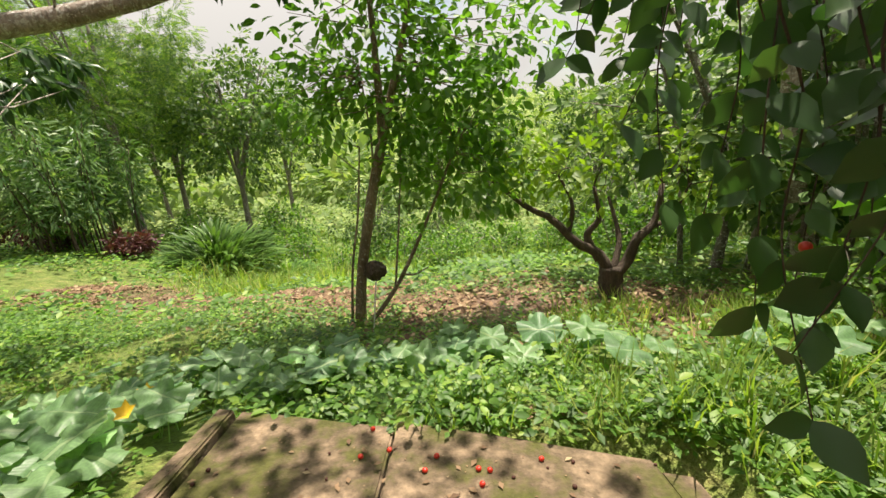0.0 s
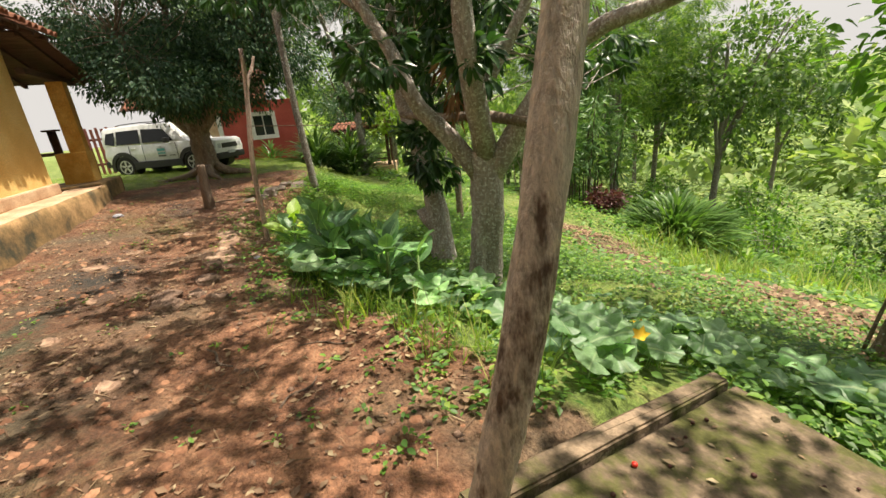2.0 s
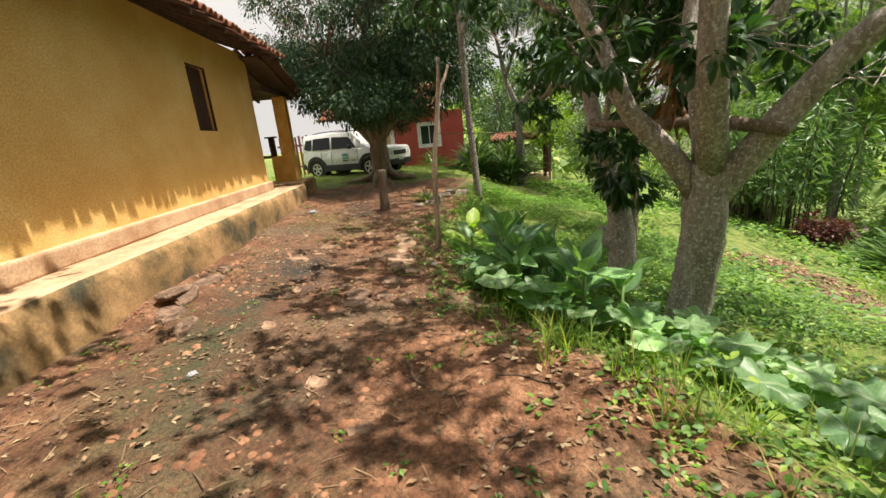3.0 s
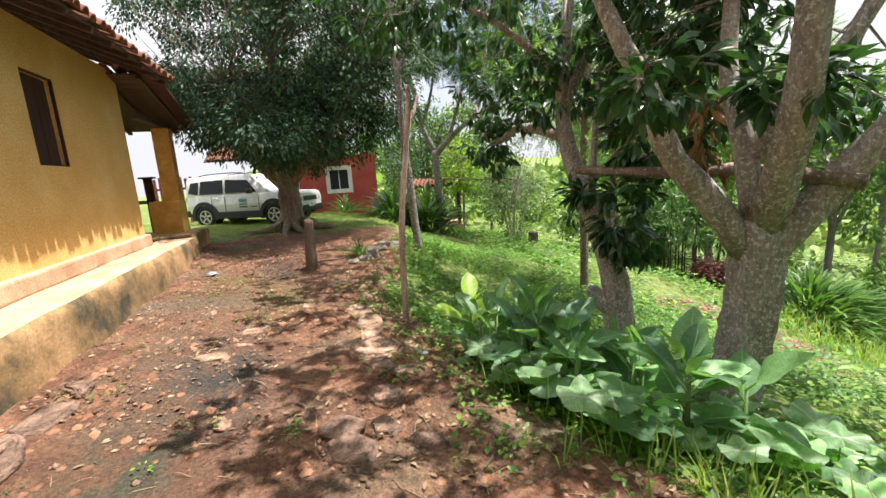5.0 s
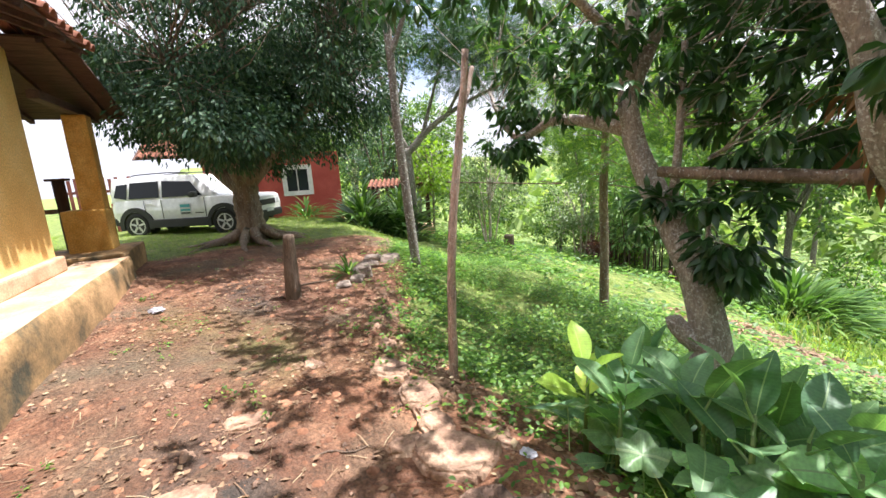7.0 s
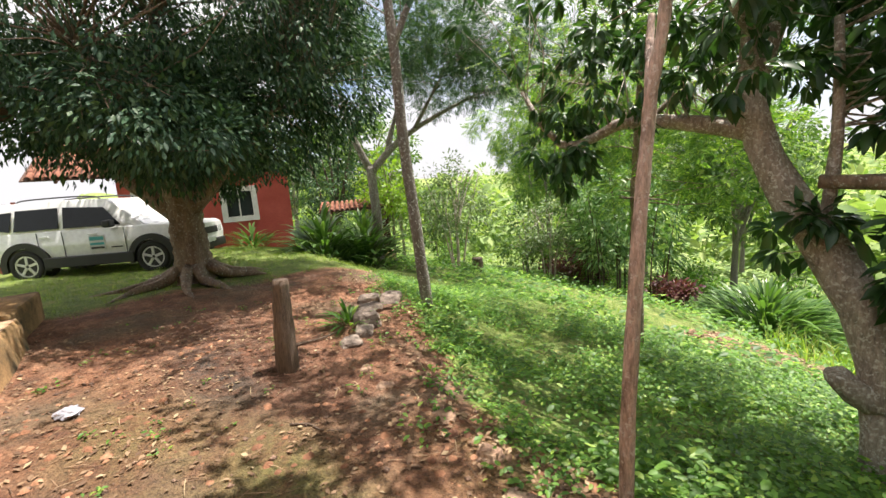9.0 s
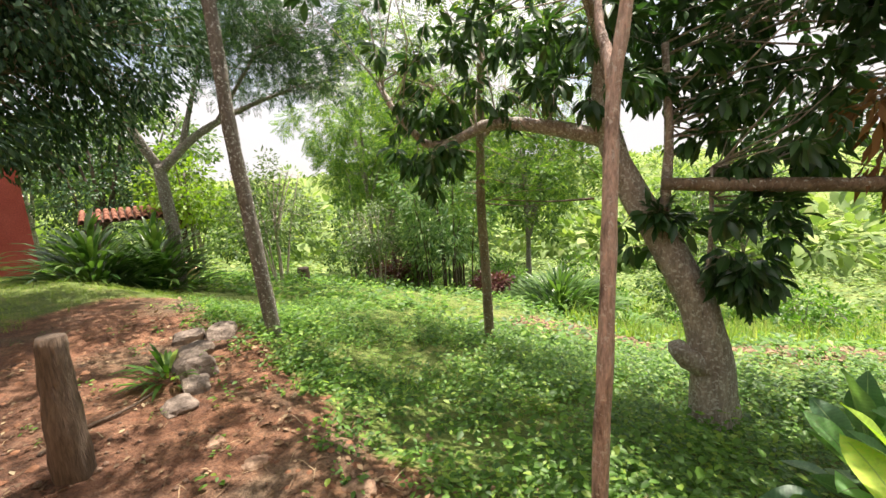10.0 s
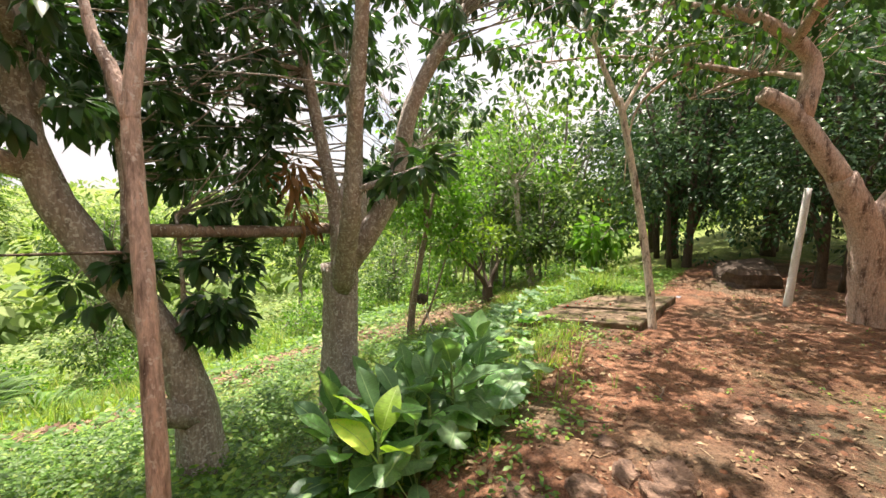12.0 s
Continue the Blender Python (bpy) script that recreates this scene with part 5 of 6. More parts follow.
def far_woods():
    n = 1500
    a, r = 3.55 + rand(0, 5.7, n), 42 * np.exp(rand(0, 2.2, n))
    x, y = -6 + r * np.cos(a), r * np.sin(a)
    z = ground(x, y)
    k = 46
    c = np.stack([x, y, z], -1).repeat(k, 0)
    s = (rand(2.0, 4.2, n) * (1 + r / 260)).repeat(k)
    d = unit(n * k)
    at = c + d * s[:, None] * np.array([1.0, 1.0, 0.8]) * rand(0.6, 1.0, n * k)[:, None] + np.stack([0 * s, 0 * s, s * 0.9], -1)
    # The pale leaf colour carries the haze of the distance.
    me = blades("far_woods", OVAL, at, d + unit(n * k) * 0.6, unit(n * k) * 0.5 + np.array([0, 0, 1.0]), s * 0.42, LEAF_HILL_HAZE)
    tagged(new("far_woods", me), "wooded green hillsides across the valley", "woods", kind="stuff")


far_woods()


# ---- low plants on the ground ----
def cover(name, label, n, xr, yr, keep, leaves, size, height, mat, shape=SMALL, category="plants"):
    x, y = rand(*xr, n), rand(*yr, n)
    ok = rand(0, 1, n) < keep(x, y)
    x, y = x[ok], y[ok]
    z = ground(x, y)
    m = len(x)
    c = np.repeat(np.stack([x, y, z], -1), leaves, 0)
    h = np.repeat(rand(0.3, 1.0, m) * height, leaves)
    a = rand(0, 6.28, m * leaves)
    spread = h * rand(0.2, 0.9, m * leaves)
    at = c + np.stack([spread * np.cos(a), spread * np.sin(a), h * rand(0.1, 1.0, m * leaves)], -1)
    along = np.stack([np.cos(a), np.sin(a), rand(-0.35, 0.45, m * leaves)], -1)
    up = unit(m * leaves) * 0.45 + np.array([0, 0, 1.0])
    me = blades(name, shape, at, along, up, size * rand(0.55, 1.25, m * leaves), mat)
    return tagged(new(name, me), label, category, kind="stuff")


def patchy(x, y, s=1.0):
    return 0.5 + 0.25 * np.sin(1.1 * s * x + 0.7 * y * s) + 0.25 * np.sin(2.3 * s * x - 1.9 * s * y + 1.0)


def green(x, y):
    return np.clip(1 - 1.25 * soil_mask(x, y), 0, 1)


def off_path(x, y):
    """Thinner on the trodden strip and on the litter band."""
    strip = np.exp(-((y - (5.2 - 0.5 * np.clip(x, -7, 3))) / 1.35) ** 2)
    return 1 - 0.92 * strip


def off_slab(x, y):
    return 1.0 * ~((x > -1.65) & (x < 1.15) & (y > -0.6) & (y < 2.05 - 0.22 * (x + 1.3)))


cover("ground_cover", "low bright green leafy ground cover on the bank", 31000, (-13, 4), (0.2, 6.5), lambda x, y: green(x, y) * off_path(x, y) * off_slab(x, y) * np.clip(2.3 * patchy(x, y) - 0.5, 0.08, 1), 7, 0.060, 0.14, LEAF_COVER)
cover("ground_cover", "taller nettle-like weeds on the bank", 3600, (-11, 3.5), (0.5, 5.5), lambda x, y: green(x, y) * off_path(x, y) * off_slab(x, y) * patchy(x, y, 1.7) ** 2, 16, 0.075, 0.30, LEAF_COVER, OVAL)
cover("meadow", "rank green weeds on the lower garden slope", 15000, (-26, 14), (5.5, 26), lambda x, y: off_path(x, y) * (0.4 + 0.6 * patchy(x, y, 0.4)), 7, 0.17, 0.32, LEAF_COVER)
cover("meadow", "weedy growth in the valley", 7000, (-45, 30), (20, 70), lambda x, y: 0.5 + 0.5 * patchy(x, y, 0.2), 8, 0.45, 0.8, LEAF_HILL_HAZE)
cover("dry_litter", "reddish brown dead leaves and cut stems on the slope", 17000, (-9, 4.5), (2.6, 9.8), lambda x, y: (1 - off_path(x, y)) * 1.3 * patchy(x, y, 1.2), 5, 0.11, 0.07, LEAF_LITTER)
cover("dry_litter", "scattered dead leaves on the red earth", 9000, (-13, 3), (-3.2, 1.5), lambda x, y: soil_mask(x, y) * patchy(x, y, 2.0) * off_slab(x, y), 2, 0.05, 0.02, LEAF_LITTER)
cover("yard_weeds", "small weeds scattered over the red earth", 1500, (-13, 3), (-3.2, 1.2), lambda x, y: soil_mask(x, y) * patchy(x, y, 2.6) ** 4 * off_slab(x, y), 9, 0.032, 0.07, LEAF_COVER, OVAL)


def edge_band(x, y):
    e = np.interp(x, EDGE_X, EDGE_Y)
    return np.exp(-((y - e + 0.25) / 0.42) ** 2) * off_slab(x, y)


cover("edge_weeds", "thin weeds creeping from the bank onto the red earth", 5200, (-13, 1), (-1.2, 3.2), lambda x, y: edge_band(x, y) * np.clip(1.6 * patchy(x, y, 2.1) - 0.35, 0, 1), 9, 0.05, 0.13, LEAF_COVER, OVAL)
cover("edge_litter", "dead leaves caught along the top of the bank", 5200, (-13, 1), (-1.2, 3.2), lambda x, y: edge_band(x, y) * patchy(x, y, 1.4), 3, 0.07, 0.03, LEAF_LITTER)


def grass(name, label, n, xr, yr, keep, length, mat=LEAF_GRASS, per=6):
    x, y = rand(*xr, n), rand(*yr, n)
    ok = rand(0, 1, n) < keep(x, y)
    x, y = x[ok], y[ok]
    m = len(x)
    c = np.repeat(np.stack([x, y, ground(x, y) - 0.01], -1), per, 0)
    a = rand(0, 6.28, m * per)
    at = c + np.stack([0.03 * np.cos(a), 0.03 * np.sin(a), 0 * a], -1)
    along = np.stack([np.cos(a) * rand(0.1, 0.9, m * per), np.sin(a) * rand(0.1, 0.9, m * per), np.ones(m * per)], -1)
    me = blades(name, BLADE, at, along, np.stack([np.cos(a), np.sin(a), 0.3 + 0 * a], -1) * -1, length * rand(0.5, 1.2, m * per), mat)
    return tagged(new(name, me), label, "grass", kind="stuff")


def verge(x, y):
    e = np.interp(x, EDGE_X, EDGE_Y)
    return np.exp(-((y - e) / 0.35) ** 2) * patchy(x, y, 1.5) * off_slab(x, y)


grass("grass", "tufts of grass along the edge of the bank", 2600, (-5.0, 3), (-0.4, 2.6), verge, 0.28)
grass("grass", "short grass under and beside the car", 9000, (-22, -11.5), (-5, 5), lambda x, y: np.clip(1 - 1.2 * soil_mask(x, y), 0, 1) * step(-11.5, -14, x), 0.10)
grass("grass", "long grass beside the slab", 1700, (0.6, 3.2), (1.2, 4.2), lambda x, y: patchy(x, y, 1.4) ** 2 * off_slab(x, y), 0.34)
grass("grass", "grass on the far bank and meadow", 6000, (-12, 8), (2.0, 9), lambda x, y: off_path(x, y) * patchy(x, y, 0.8), 0.16)
grass("grass", "tall pale meadow grass in the valley", 5000, (-8, 10), (9, 24), lambda x, y: patchy(x, y, 0.6), 0.7)

# ---- broad-leaved plants by the path ----
def blade_material(name, a, b, vein, rough=0.4):
    m, n, l, p = shader(name)
    uv = n.new("ShaderNodeUVMap")
    sep = n.new("ShaderNodeSeparateXYZ")
    l.new(uv.outputs["UV"], sep.inputs[0])
    info = n.new("ShaderNodeObjectInfo")
    c = ramp_node(n, l, info.outputs["Random"], [(0.0, a), (0.88, b), (1.0, tuple(min(1, 2.6 * q) for q in b))]).outputs["Color"]
    k = noise_node(n, l, 14, 4)
    c = mix_node(n, l, 1.0, c, ramp_node(n, l, k.outputs["Fac"], [(0.3, (0.8, 0.8, 0.8)), (0.7, (1.15, 1.15, 1.1))]).outputs["Color"], "MULTIPLY")
    mid = n.new("ShaderNodeMath")
    mid.operation = "COMPARE"
    mid.inputs[1].default_value, mid.inputs[2].default_value = 0.5, 0.022
    l.new(sep.outputs["X"], mid.inputs[0])
    w = n.new("ShaderNodeTexWave")
    w.inputs["Scale"].default_value, w.inputs["Distortion"].default_value = 5.5, 0.6
    w.bands_direction = "Y"
    l.new(uv.outputs["UV"], w.inputs["Vector"])
    c = mix_node(n, l, 0.05, c, w.outputs["Color"], "OVERLAY")
    c = mix_node(n, l, mid.outputs[0], c, vein)
    l.new(c, p.inputs["Base Color"])
    p.inputs["Roughness"].default_value = rough
    bump_node(n, l, p, w.outputs["Fac"], 0.08, 0.006)
    t, s = n.new("ShaderNodeBsdfTranslucent"), n.new("ShaderNodeMixShader")
    l.new(mix_node(n, l, 1.0, c, (1.5, 1.7, 0.6), "MULTIPLY"), t.inputs["Color"])
    s.inputs["Fac"].default_value = 0.42
    l.new(p.outputs["BSDF"], s.inputs[1])
    l.new(t.outputs["BSDF"], s.inputs[2])
    l.new(s.outputs["Shader"], n["Material Output"].inputs["Surface"])
    return m


LEAF_CANNA = blade_material("leaf_canna", (0.10, 0.215, 0.115), (0.20, 0.355, 0.16), (0.30, 0.44, 0.22), 0.44)
LEAF_PUMPKIN = blade_material("leaf_pumpkin", (0.125, 0.25, 0.125), (0.23, 0.37, 0.18), (0.34, 0.46, 0.26), 0.42)
LEAF_NEW = blade_material("leaf_canna_new", (0.25, 0.42, 0.05), (0.32, 0.50, 0.08), (0.42, 0.56, 0.16), 0.45)
STALK = plain("green_stalk", (0.15, 0.24, 0.07), 0.6)
FRUIT_RED = plain("red_fruit", (0.58, 0.035, 0.02), 0.3)
FRUIT_OLD = plain("rotten_fruit", (0.07, 0.022, 0.014), 0.7)
CONCRETE = rough_mat("mossy_concrete", (0.085, 0.085, 0.02), (0.30, 0.215, 0.14), 3.0, 30, 0.92, 0.9, 0.014, mid=(0.14, 0.10, 0.062), spread=0.11)
ROCK = rough_mat("red_stone", (0.12, 0.075, 0.052), (0.33, 0.215, 0.15), 6, 40, 0.9, 0.9, 0.03, mid=(0.22, 0.138, 0.095), spread=0.12)
ROCK_GREY = rough_mat("grey_stone", (0.13, 0.10, 0.08), (0.31, 0.25, 0.20), 5, 35, 0.9, 0.7, 0.02)


def paddle(w, droop, fold, n=9):
    """A canna leaf 1 m long: a broad blade folded along its midrib, with wavy edges, on a short sheath."""
    v, f, uvs = [], [], []
    for i in range(n):
        s = i / (n - 1)
        half = w * max(0.0, math.sin(math.pi * min(1, s * 0.96 + 0.04)) ** 0.8) * (1 - 0.25 * s) + 0.006
        z = -droop * s * s
        for k in (-1, -0.55, 0, 0.55, 1):
            wave = 0.02 * math.sin(9 * s + 2.0 * k) * abs(k)
            v.append((k * half, 0.22 + 0.78 * s, z + fold * abs(k) * half + wave))
            uvs.append((0.5 + 0.5 * k, s))
    for i in range(n - 1):
        for k in range(4):
            a = 5 * i + k
            f.append((a, a + 1, a + 6, a + 5))
    b = len(v)
    for i, (y, r) in enumerate(((0, 0.02), (0.24, 0.012))):
        for q in range(5):
            a = 2 * math.pi * q / 5
            v.append((r * math.cos(a), y, r * math.sin(a)))
            uvs.append((0.5, 0))
    f += [(b + q, b + (q + 1) % 5, b + 5 + (q + 1) % 5, b + 5 + q) for q in range(5)]
    me = mesh_of("leaf", v, f, LEAF_CANNA)
    lay = me.uv_layers.new(name="UVMap")
    for lp in me.loops:
        lay.data[lp.index].uv = uvs[lp.vertex_index]
    return me


def lobed(seed):
    """A pumpkin leaf about 1 m across with five shallow lobes, cupped, on a stalk that goes down."""
    v, f, uvs = [(0, 0, 0.0)], [], [(0.5, 0.5)]
    n = 40
    for r_i in (0.5, 1.0):
        for i in range(n):
            a = 2 * math.pi * i / n
            back = abs(math.pi - a) if a < math.pi else abs(a - math.pi)
            r = 0.44 * (1 + 0.13 * math.cos(5 * a) + 0.035 * math.cos(23 * a + seed)) * (1 - 0.45 * math.exp(-(back / 0.30) ** 2))
            z = 0.16 * (r_i * r) - 0.05 * r_i * math.cos(5 * a + 3.14) - 0.20 * r_i ** 3 * abs(math.sin(a * 0.5 + seed)) * 0.6
            v.append((r_i * r * math.cos(a), r_i * r * math.sin(a), z))
            uvs.append((0.5 + 0.5 * r_i * math.cos(a), 0.5 + 0.5 * r_i * math.sin(a)))
    for i in range(n):
        j = (i + 1) % n
        f += [(0, 1 + i, 1 + j), (1 + i, 1 + n + i, 1 + n + j, 1 + j)]
    b = len(v)
    for y, z in ((0, 0.0), (-0.05, -0.45), (-0.15, -0.9)):
        for q in range(4):
            a = 2 * math.pi * q / 4
            v.append((y + 0.016 * math.cos(a), 0.016 * math.sin(a), z))
            uvs.append((0.5, 0.5))
    f += [(b + 4 * i + q, b + 4 * i + (q + 1) % 4, b + 4 * i + 4 + (q + 1) % 4, b + 4 * i + 4 + q) for i in range(2) for q in range(4)]
    me = mesh_of("leaf", v, f, LEAF_PUMPKIN)
    lay = me.uv_layers.new(name="UVMap")
    for lp in me.loops:
        lay.data[lp.index].uv = uvs[lp.vertex_index]
    return me


PADDLES = [paddle(0.25, 0.10, 0.25), paddle(0.28, 0.28, 0.18), paddle(0.21, 0.02, 0.5), paddle(0.27, 0.5, 0.2)]
FRESH = []
for me in PADDLES[:2]:
    fresh = me.copy()
    fresh.materials[0] = LEAF_NEW
    FRESH.append(fresh)
LOBES = [lobed(0.0), lobed(1.3), lobed(2.9)]


def leaf_at(me, parent, m, s):
    ob = new("leaf", me)
    ob.parent = parent
    ob.matrix_basis = m @ Matrix.Diagonal((s, s, s, 1))
    return ob


def canna_plant(x, y, n, s, fresh=0):
    ob = thing("canna_plant", "broad-leaved canna plant with upright green paddle leaves" if not fresh else "canna plant with bright yellow-green young leaves", "plant", (x, y, gz(x, y) - 0.02), 0, "canna clump by the path")
    v, f = [], []
    tube(v, f, [(0, 0, -0.05), (0.01, 0, 0.3 * s), (0.0, 0.02, 0.6 * s)], [0.022, 0.018, 0.008], 6)
    part("stem", mesh_of("stem", v, f, STALK), None, ob)
    turn = rand(0, 360)
    for i in range(n):
        t = i / max(1, n - 1)
        up = 8 + 58 * t + rand(-14, 14)
        me = FRESH[i % 2] if i >= n - fresh else PADDLES[int(rand(0, 4))]
        leaf_at(me, ob, pose(0, 0, (0.12 + 0.46 * t) * s, 0, 0, turn + 137 * i) @ pose(0, 0, 0, up, rand(-18, 18), 0), s * rand(0.33, 0.47))


for i in range(20):
    a, r = rand(0, 6.28), math.sqrt(rand(0.0, 1.0))
    canna_plant(-4.85 + 1.0 * r * math.cos(a), 0.95 + 0.42 * r * math.sin(a), int(rand(8, 11)), rand(0.85, 1.1))
canna_plant(-5.72, 0.48, 7, 0.95, 4)
canna_plant(-5.45, 0.42, 6, 0.8)
canna_plant(-5.1, 0.62, 8, 1.0)
canna_plant(-3.75, 1.2, 7, 0.9)


def pumpkin_vine(name_label, spots):
    x0, y0 = spots[0][:2]
    ob = thing("pumpkin_vine", name_label, "plant", (x0, y0, gz(x0, y0)))
    v, f = [], []
    line = [(x - x0, y - y0, gz(x, y) - gz(x0, y0) + 0.03) for x, y, *_ in spots]
    tube(v, f, smooth_line(line, 6 * len(line)), [0.012] * (6 * len(line)), 5)
    part("vine_stem", mesh_of("vine_stem", v, f, STALK), None, ob)
    for x, y, n, w in spots:
        for i in range(n):
            px, py = x + RNG.normal() * w, y + RNG.normal() * w * 0.7
            if not off_slab(np.array(px), np.array(py)):
                py += 0.9
            s = rand(0.22, 0.38)
            leaf_at(LOBES[int(rand(0, 3))], ob, pose(px - x0, py - y0, gz(px, py) - gz(x0, y0) + rand(0.14, 0.34), rand(-16, 16), rand(-16, 16), rand(0, 360)), s)


pumpkin_vine("sprawling pumpkin vine with large pale-veined leaves before the slab", [(-2.6, 1.9, 10, 0.3), (-2.0, 2.3, 12, 0.3), (-1.6, 2.7, 12, 0.3), (-1.0, 2.7, 9, 0.3), (-0.4, 2.9, 9, 0.3), (0.3, 2.9, 9, 0.3), (1.0, 2.7, 7, 0.25)])
pumpkin_vine("sprawling pumpkin vine below the mango tree", [(-3.9, 1.7, 8, 0.3), (-3.3, 1.9, 10, 0.3), (-2.9, 2.5, 10, 0.35), (-2.3, 2.9, 10, 0.35), (-1.9, 1.6, 8, 0.25)])
pumpkin_vine("pumpkin vine creeping among the canna plants", [(-5.4, 0.42, 8, 0.2), (-5.0, 0.40, 12, 0.25), (-4.5, 0.45, 14, 0.25), (-4.0, 0.75, 14, 0.3), (-3.5, 1.2, 10, 0.3)])
pumpkin_vine("pumpkin vine leaves at the far end of the slab", [(1.9, 2.2, 5, 0.25), (2.5, 2.5, 5, 0.3)])


def pumpkin_flower():
    v, f = [(0, 0, 0)], []
    for i in range(10):
        a = 2 * math.pi * i / 10
        r = 0.06 if i % 2 else 0.035
        v.append((r * math.cos(a), r * math.sin(a), 0.05 if i % 2 else 0.03))
    f = [(0, 1 + i, 1 + (i + 1) % 10) for i in range(10)]
    me = mesh_of("pumpkin_flower", v, f, plain("flower_yellow", (0.75, 0.5, 0.03), 0.6))
    for x, y in ((-2.15, 2.35), (-1.75, 1.75)):
        ob = new("pumpkin_flower", me)
        ob.matrix_world = pose(x, y, gz(x, y) + 0.30, 30, 10, 0)
        tagged(ob, "open yellow pumpkin flower among the leaves", "flower")


pumpkin_flower()


# ---- slab, stones, posts ----
def slab(name, label, corners, thick, lift):
    bm = bmesh.new()
    top = [bm.verts.new((x, y, 0.07 - 0.13 * (y - 0.4) + lift)) for x, y in corners]
    bot = [bm.verts.new((x, y, 0.07 - 0.13 * (y - 0.4) + lift - thick)) for x, y in corners]
    bm.faces.new(top)
    bm.faces.new(bot[::-1])
    for i in range(4):
        j = (i + 1) % 4
        bm.faces.new((top[j], top[i], bot[i], bot[j]))
    bmesh.ops.bevel(bm, geom=bm.edges[:], offset=0.012, segments=2, affect="EDGES")
    bmesh.ops.triangulate(bm, faces=bm.faces[:])
    bmesh.ops.subdivide_edges(bm, edges=bm.edges[:], cuts=3)
    for v in bm.verts:
        v.co += 0.010 * noise.noise_vector(v.co * 3.1) + 0.004 * noise.noise_vector(v.co * 14)
    me = bpy.data.meshes.new(name)
    bm.normal_update()
    bmesh.ops.recalc_face_normals(bm, faces=bm.faces[:])
    bm.to_mesh(me)
    bm.free()
    me.materials.append(CONCRETE)
    return tagged(new(name, me), label, "slab")


slab("concrete_slab", "cracked mossy concrete slab strewn with fallen fruit", [(-1.31, 0.12), (-0.40, 0.12), (-0.36, 1.80), (-1.29, 1.98)], 0.35, -0.005)
slab("concrete_slab", "tilted concrete slab beside the first one", [(-0.38, 0.1), (0.95, 0.1), (0.86, 1.46), (-0.34, 1.82)], 0.35, 0.02)
slab("concrete_kerb", "low concrete kerb along the slab", [(-1.45, 0.15), (-1.325, 0.15), (-1.31, 1.95), (-1.42, 1.97)], 0.3, 0.03)
slab("concrete_kerb", "broken end piece of the slab", [(0.965, 0.2), (1.12, 0.2), (1.02, 1.40), (0.88, 1.44)], 0.3, -0.03)


def stone(name, label, x, y, size, flat=0.5, mat=ROCK, turn=0.0, group="", sink=0.3):
    bm = bmesh.new()
    bmesh.ops.create_icosphere(bm, subdivisions=3, radius=0.5)
    off = Vector((x * 3.1, y * 2.7, size * 9))
    for v in bm.verts:
        d = v.co.normalized()
        k = 0.86 / (abs(d.x) ** 5 + abs(d.y) ** 5 + abs(d.z) ** 5) ** 0.2
        k *= 1 + 0.24 * noise.noise(d * 1.2 + off) + 0.09 * noise.noise(d * 3.0 + off) + 0.05 * noise.noise(d * 9 + off)
        v.co = Vector((d.x * 0.5 * k, d.y * 0.40 * k, d.z * 0.5 * k * flat)) * size
    me = bpy.data.meshes.new(name)
    bm.to_mesh(me)
    bm.free()
    me.materials.append(mat)
    ob = new(name, me)
    ob.matrix_world = pose(x, y, gz(x, y) + size * flat * (0.40 - sink), rand(-6, 6), rand(-6, 6), turn)
    return tagged(ob, label, "stone", group)


def split_stone(name, label, x, y, long, wide, thick, turn, mat, group, lift=0.02):
    """A flat split stone with a broken outline and worn edges, bedded in the earth."""
    bm = bmesh.new()
    n = int(rand(5, 8))
    ring_xy = []
    for i in range(n):
        a = 2 * math.pi * (i + rand(-0.3, 0.3)) / n
        k = rand(0.72, 1.12) / (abs(math.cos(a)) ** 4 + abs(math.sin(a)) ** 4) ** 0.25
        ring_xy.append((0.5 * long * k * math.cos(a), 0.5 * wide * k * math.sin(a)))
    top = bm.faces.new([bm.verts.new((u, w, rand(-0.012, 0.012))) for u, w in ring_xy])
    made = bmesh.ops.extrude_face_region(bm, geom=[top])["geom"]
    for v in made:
        if isinstance(v, bmesh.types.BMVert):
            v.co = Vector((v.co.x * 1.05, v.co.y * 1.05, v.co.z - thick))
    bmesh.ops.recalc_face_normals(bm, faces=bm.faces[:])
    bmesh.ops.bevel(bm, geom=bm.edges[:], offset=0.022, segments=2, affect="EDGES")
    bmesh.ops.triangulate(bm, faces=bm.faces[:])
    for turns in range(2):
        bmesh.ops.subdivide_edges(bm, edges=[e for e in bm.edges if e.calc_length() > 0.05], cuts=1)
    for v in bm.verts:
        q = v.co + Vector((x * 5, y * 5, 0))
        v.co += 0.022 * noise.noise_vector(q * 6) + 0.010 * noise.noise_vector(q * 19)
    me = bpy.data.meshes.new(name)
    bm.to_mesh(me)
    bm.free()
    me.materials.append(mat)
    ob = new(name, me)
    me.polygons.foreach_set("use_smooth", [True] * len(me.polygons))
    ob.matrix_world = pose(x, y, gz(x, y) + 0.9 * lift, rand(-5, 5), rand(-5, 5), turn)
    return tagged(ob, label, "stone", group)


